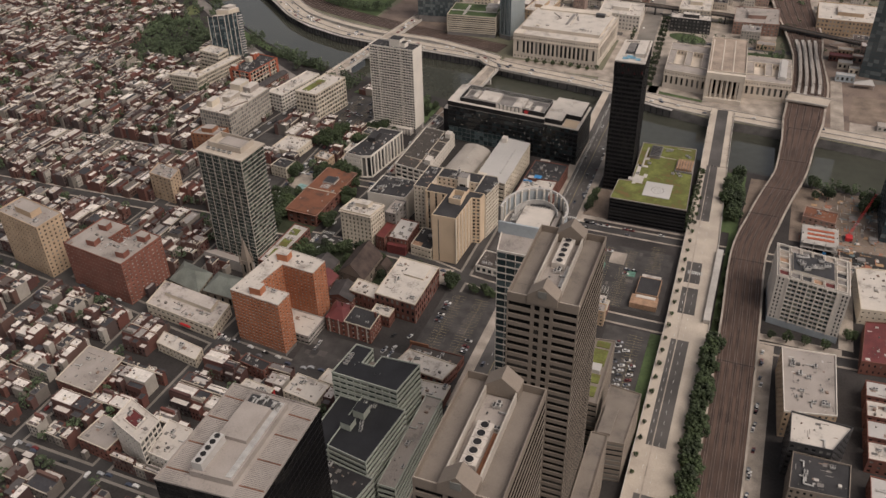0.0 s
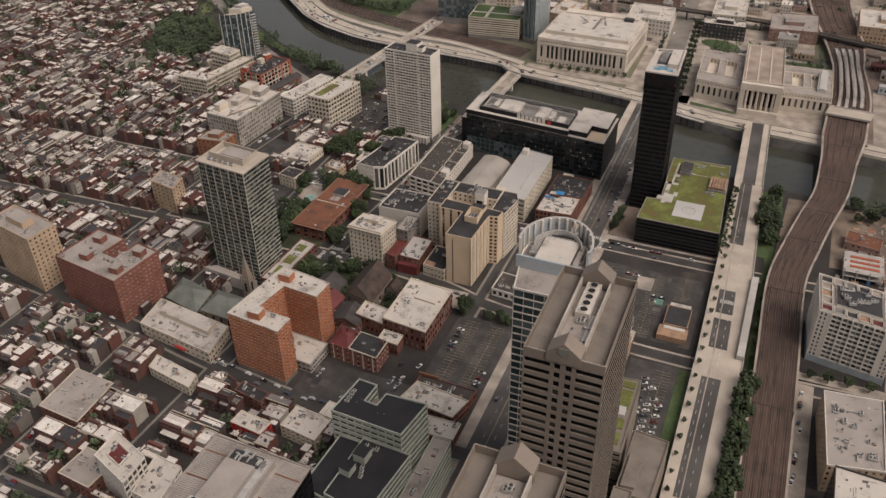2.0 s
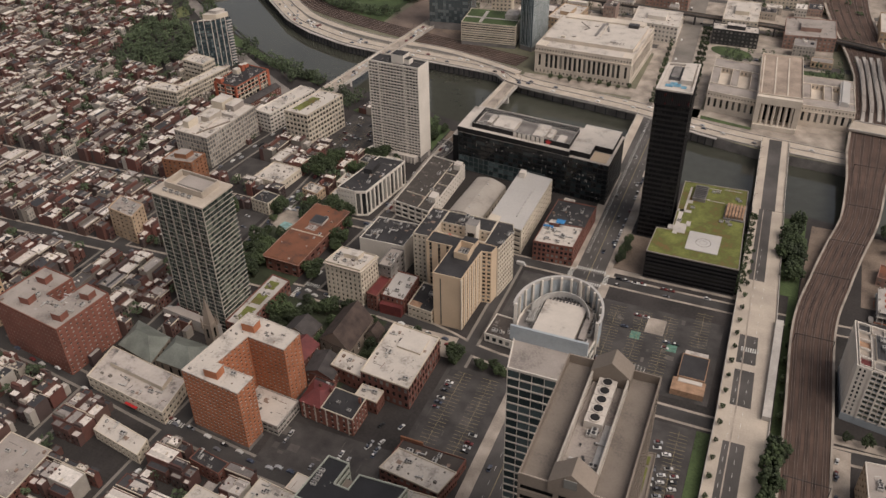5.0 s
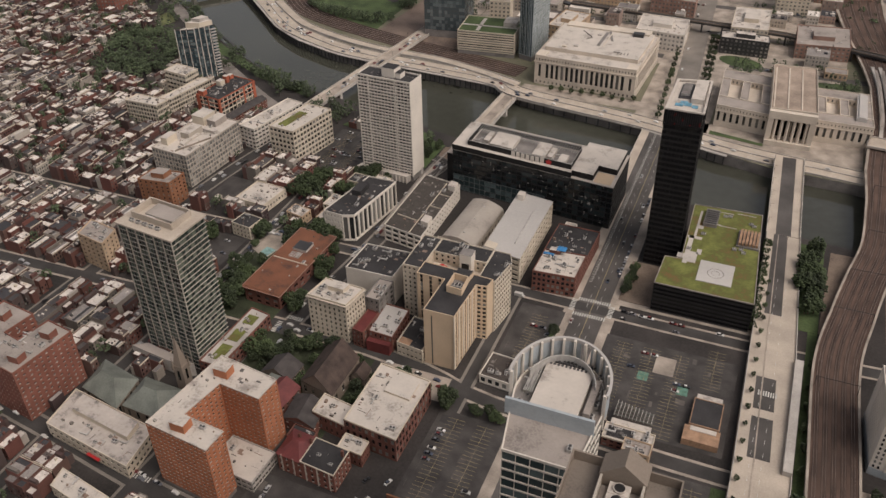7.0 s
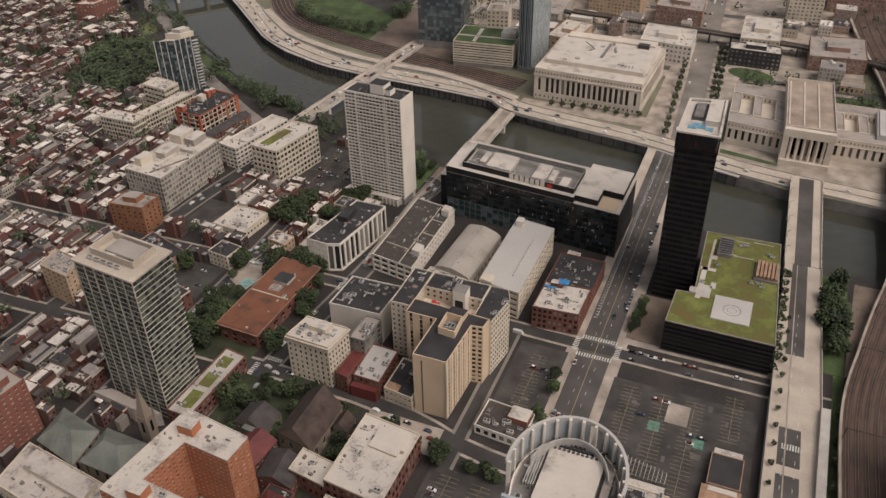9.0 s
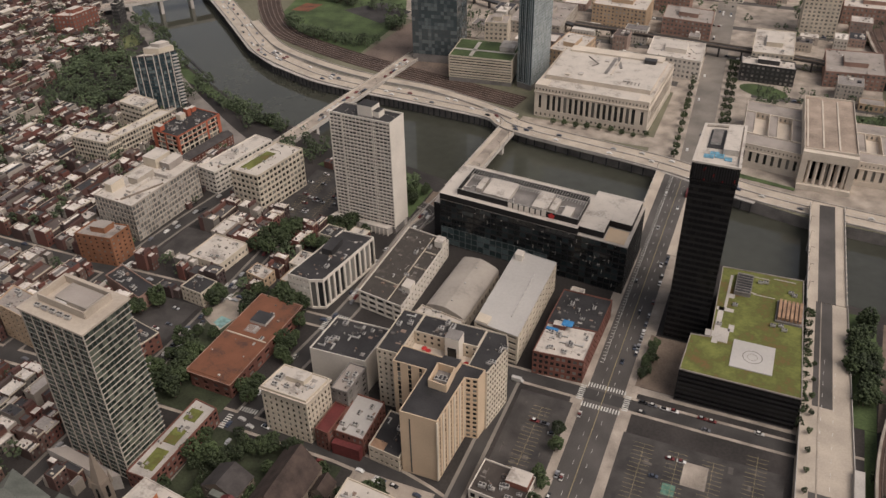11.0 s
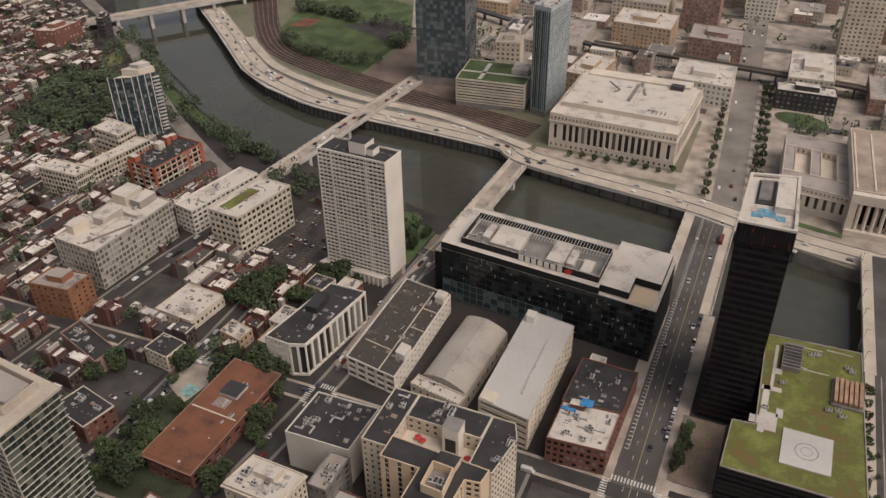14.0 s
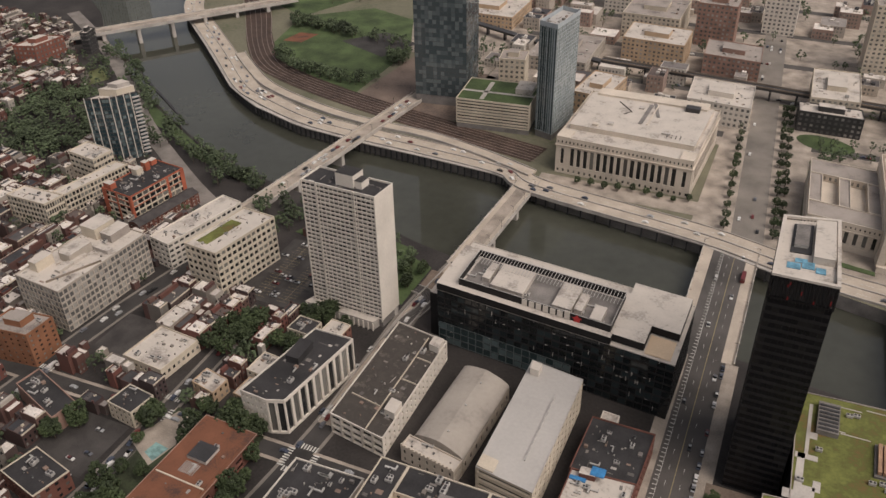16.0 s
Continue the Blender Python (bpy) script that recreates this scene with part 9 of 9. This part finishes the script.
# low-contrast wall tones with the distance haze painted in
far_wall = palette("hazed_far_walls", [(0.42, 0.36, 0.3), (0.32, 0.22, 0.18), (0.4, 0.35, 0.3), (0.28, 0.2, 0.165), (0.5, 0.45, 0.39)], 0.9, 0.1, 1, 0.2)
tagged(g.make("far_town", [far_wall, roof_i, M["g_pale_i"], M["conc"]]), "distant low town blocks with flat roofs", "buildings", kind="stuff")
# pale sheets under the far town brighten it in place of haze
for nm, x0, x1, y0, y1 in (("paving_w1", -140, -14.2, 381, 480), ("paving_w2", 14.2, 140, 380, 470), ("paving_w3", -240, 240, 485, 1000)):
    slab(nm, rect(x0, x1, y0, y1), 0, 0.06, M["walk"], "pale paved city blocks")
for k, y in enumerate((400, 478, 560, 640, 720)):
    slab("street_w" + str(k + 2), rect(-240, 240, y - 5, y + 5), 0, 0.09, M["asphalt"], "grey asphalt cross street")

# ---- vehicles ----
CAR_COLS = [(0.6, 0.58, 0.55), (0.02, 0.02, 0.022), (0.3, 0.3, 0.3), (0.62, 0.6, 0.57), (0.12, 0.12, 0.13), (0.13, 0.025, 0.025), (0.05, 0.06, 0.085), (0.45, 0.43, 0.4)]
paint = palette("car_paint", CAR_COLS, 0.3, 0.5, 3, 0.05, isl=False)
paint_i = palette("car_paint_far", CAR_COLS, 0.3, 0.5, 3, 0.05)


def car_kit(L=4.5, W=1.8, H=1.45, van=False, name="car", label="parked car with dark windows"):
    th = thing(name, 0, 0, 0, label, "car", "cars in the streets")
    bm = bmesh.new()
    prof = [(-L / 2, 0.35), (L / 2, 0.35), (L / 2, 0.72), (L * 0.28, 0.88), (-L * 0.42, 0.92), (-L / 2, 0.8)]
    if van:
        prof = [(-L / 2, 0.35), (L / 2, 0.35), (L / 2, 1.0), (L * 0.36, 1.25), (L * 0.3, H), (-L / 2, H)]
    vs = [[bm.verts.new((x, s * W / 2, z)) for x, z in prof] for s in (-1, 1)]
    n = len(prof)
    for i in range(n):
        bm.faces.new((vs[0][i], vs[0][(i + 1) % n], vs[1][(i + 1) % n], vs[1][i]))
    bm.faces.new(vs[0][::-1])
    bm.faces.new(vs[1])
    bmesh.ops.recalc_face_normals(bm, faces=bm.faces)
    bmesh.ops.bevel(bm, geom=bm.edges[:], offset=0.07, segments=1, affect="EDGES")
    part("body", bm, paint, th)
    if not van:
        g = Geo()
        a = [(-L * 0.38, 0.86), (L * 0.2, 0.86), (L * 0.06, H), (-L * 0.28, H)]
        v = [(x, s * (W / 2 - (0.08 if z < 1 else 0.25)), z) for s in (-1, 1) for x, z in a]
        g.add(v, [(0, 1, 2, 3), (7, 6, 5, 4), (1, 5, 6, 2), (0, 3, 7, 4)], 0)
        g.make("glazing", M["g_black"], th)
        Geo().add([(-L * 0.28, -W / 2 + 0.25, H + 0.01), (L * 0.06, -W / 2 + 0.25, H + 0.01), (L * 0.06, W / 2 - 0.25, H + 0.01), (-L * 0.28, W / 2 - 0.25, H + 0.01)], [(0, 1, 2, 3)]).make("roof_panel", paint, th)
    for x in (-L * 0.31, L * 0.31):
        for s in (-1, 1):
            g = Geo()
            n, r = 10, 0.33
            g.add([(x + r * math.cos(6.283 * i / n), s * (W / 2 - 0.2) + t, 0.33 + r * math.sin(6.283 * i / n)) for t in (-0.1, 0.22 * s) for i in range(n)], [(i, (i + 1) % n, n + (i + 1) % n, n + i) for i in range(n)] + [tuple(range(n)), tuple(range(n, 2 * n))])
            g.make("wheel", M["black"], th)
    return th


ckits = [car_kit(), car_kit(4.8, 1.9, 1.7, False, "car", "parked estate car with dark windows"), car_kit(6.5, 2.1, 2.6, True, "van", "white delivery van parked at the kerb"), car_kit(11.5, 2.5, 3.1, True, "bus", "pale city bus on the street")]
cused = [False] * 4
rc = random.Random(31)


def car(x, y, deg, k=None, z=0.08):
    k = rc.choice((0, 0, 1)) if k is None else k
    m = pose(x, y, z, 0, 0, deg)
    if not cused[k]:
        ckits[k].matrix_basis = m
        cused[k] = True
    else:
        copy_thing(ckits[k], m)


# moving or stopped in the lanes of the main street and bridge
for x, y, d in ((-4, -70, 90), (5, 20, -90), (9, 34, -90), (5, 66, -90), (-3, 96, 90), (8, 118, -90), (-2, 160, 90), (6, 190, -90), (-5, 206, 90), (7, 232, -90), (3, -150, 90), (-4, -190, 90)):
    car(x, y, d)
car(9.6, 212, 90, 3)
for y in range(22, 128, 7):
    if rc.random() < 0.6:
        car(10.8, y + rc.uniform(-1, 1), 90)
for y in range(-90, -24, 7):
    if rc.random() < 0.5:
        car(-6.6, y, 90)
# car parks
for (x0, x1, y0, y1, n, deg) in ((20, 72, -100, -36, 8, 0), (66, 82, -222, -128, 5, 20), (-253, -220, 88, 146, 20, 0), (-118, -60, -226, -200, 8, 90), (-32, -16, -92, -30, 5, 0), (-80, -60, -200, -180, 6, 70), (157, 165, -290, -122, 9, 75), (-260, -244, -70, -30, 6, 0)):
    spots = []
    for _ in range(n * 6):
        x = x0 + 5.4 * round(rc.uniform(0, (x1 - x0) / 5.4))
        y = y0 + 2.75 * round(rc.uniform(0, (y1 - y0) / 2.75))
        if (x, y) not in spots and len(spots) < n and not inside(rect(74, 96, -96, -60), x, y):
            spots.append((x, y))
            car(x, y, deg + rc.uniform(-4, 4))
# kerbs of the cross streets
for a, b, n in (((-150, -13), (-60, -14), 8), ((20, -14), (92, -15), 5), ((-160, -93), (-60, -106), 8), ((20, -113), (92, -119), 4), ((-240, -214), (-130, -229), 8), ((-163, 10), (-163, 90), 6), ((-171, -80), (-162, -20), 4), ((-230, -150), (-238, -20), 8)):
    for _ in range(n // 2):
        t = rc.random()
        x, y = a[0] + (b[0] - a[0]) * t, a[1] + (b[1] - a[1]) * t
        car(x, y, math.degrees(math.atan2(b[1] - a[1], b[0] - a[0])))
for x in (22, 27, 33, 38, 52, 57, 80):
    car(x, -7.2 + rc.uniform(-0.3, 0.3), -2)
for y in (-184, -181, -178, -172, -160, -156, -152, -146, -142, -139):
    car(-47 if y > -165 else -20, y, 0)
for y in (-196, -194, -190, -186, -182, -170, -166, -160, -158, -150, -147, -144, -140):
    car(74 + 5.5 * (y % 2), y, 15)
for k in range(22):
    car(79.5 + 6.2 * (k % 2) + 0.2 * rc.uniform(-1, 1), -208 + 4.6 * (k // 2) + 2.0 * (k % 2) + rc.uniform(-0.4, 0.4), 24)
for y in (-300, -287, -276, -262, -240, -222, -206, -190, -171, -150, -128, -119):
    car(162.5 + rc.uniform(-1, 1), y, 82)
car(-44, -15, 0, 2)
# far traffic as plain joined bodies
g = Geo()


def far_car(x, y, a, z=0.1):
    c, s = math.cos(a), math.sin(a)
    put = lambda u, v, w: (x + c * u - s * v, y + s * u + c * v, z + w)
    v = [put(u, t, w) for w, k in ((0.3, 1.0), (0.85, 1.0), (0.86, 0.62), (1.45, 0.45)) for u, t in ((-2.2 * k, -0.9), (2.2 * k, -0.9), (2.2 * k, 0.9), (-2.2 * k, 0.9))]
    f = [(4 * q + i, 4 * q + (i + 1) % 4, 4 * q + 4 + (i + 1) % 4, 4 * q + 4 + i) for q in range(3) for i in range(4)] + [(12, 13, 14, 15)]
    g.add(v, f)


for i in range(len(EXPR) - 1):
    if -700 < EXPR[i][0] < 200:
        for off in (-6, -2.5, 2.5, 6):
            if rc.random() < 0.3:
                p, q = EXPR[i], EXPR[i + 1]
                d = Vector((q[0] - p[0], q[1] - p[1])).normalized()
                t = rc.random()
                far_car(p[0] + (q[0] - p[0]) * t + d.y * off, p[1] + (q[1] - p[1]) * t - d.x * off, math.atan2(d.y, d.x), 0.62)
for k in range(15):
    ya = rc.uniform(262, 640)
    far_car(rc.choice((0, 4, 8, 12)) - 0.055 * (ya - 247), ya, 1.62, 0.13)
for k in range(60):
    far_car(rc.uniform(-220, 220), rc.choice((398, 402, 476, 480, 558, 562)), 0, 0.1)
for k in range(330):
    _, pts, w = ROADS[rc.choice((1, 2, 3, 4, 5, 6, 7))]
    i = rc.randrange(len(pts) - 1)
    p, q = Vector(pts[i]), Vector(pts[i + 1])
    d = (q - p).normalized()
    c = p.lerp(q, rc.random()) + Vector((d.y, -d.x)) * rc.choice((-1, 1, -0.35, 0.35)) * (w / 2 - 1.2)
    if c.x < -60:
        far_car(c.x, c.y, math.atan2(d.y, d.x), 0.07)
for k in range(40):
    t = rc.random()
    far_car(-303 + 30 * t + rc.choice((-2, 2)), 170 + 228 * t, 1.44, 2.43)
tagged(g.make("far_traffic", paint_i), "small distant cars on far roads", "cars", kind="stuff")
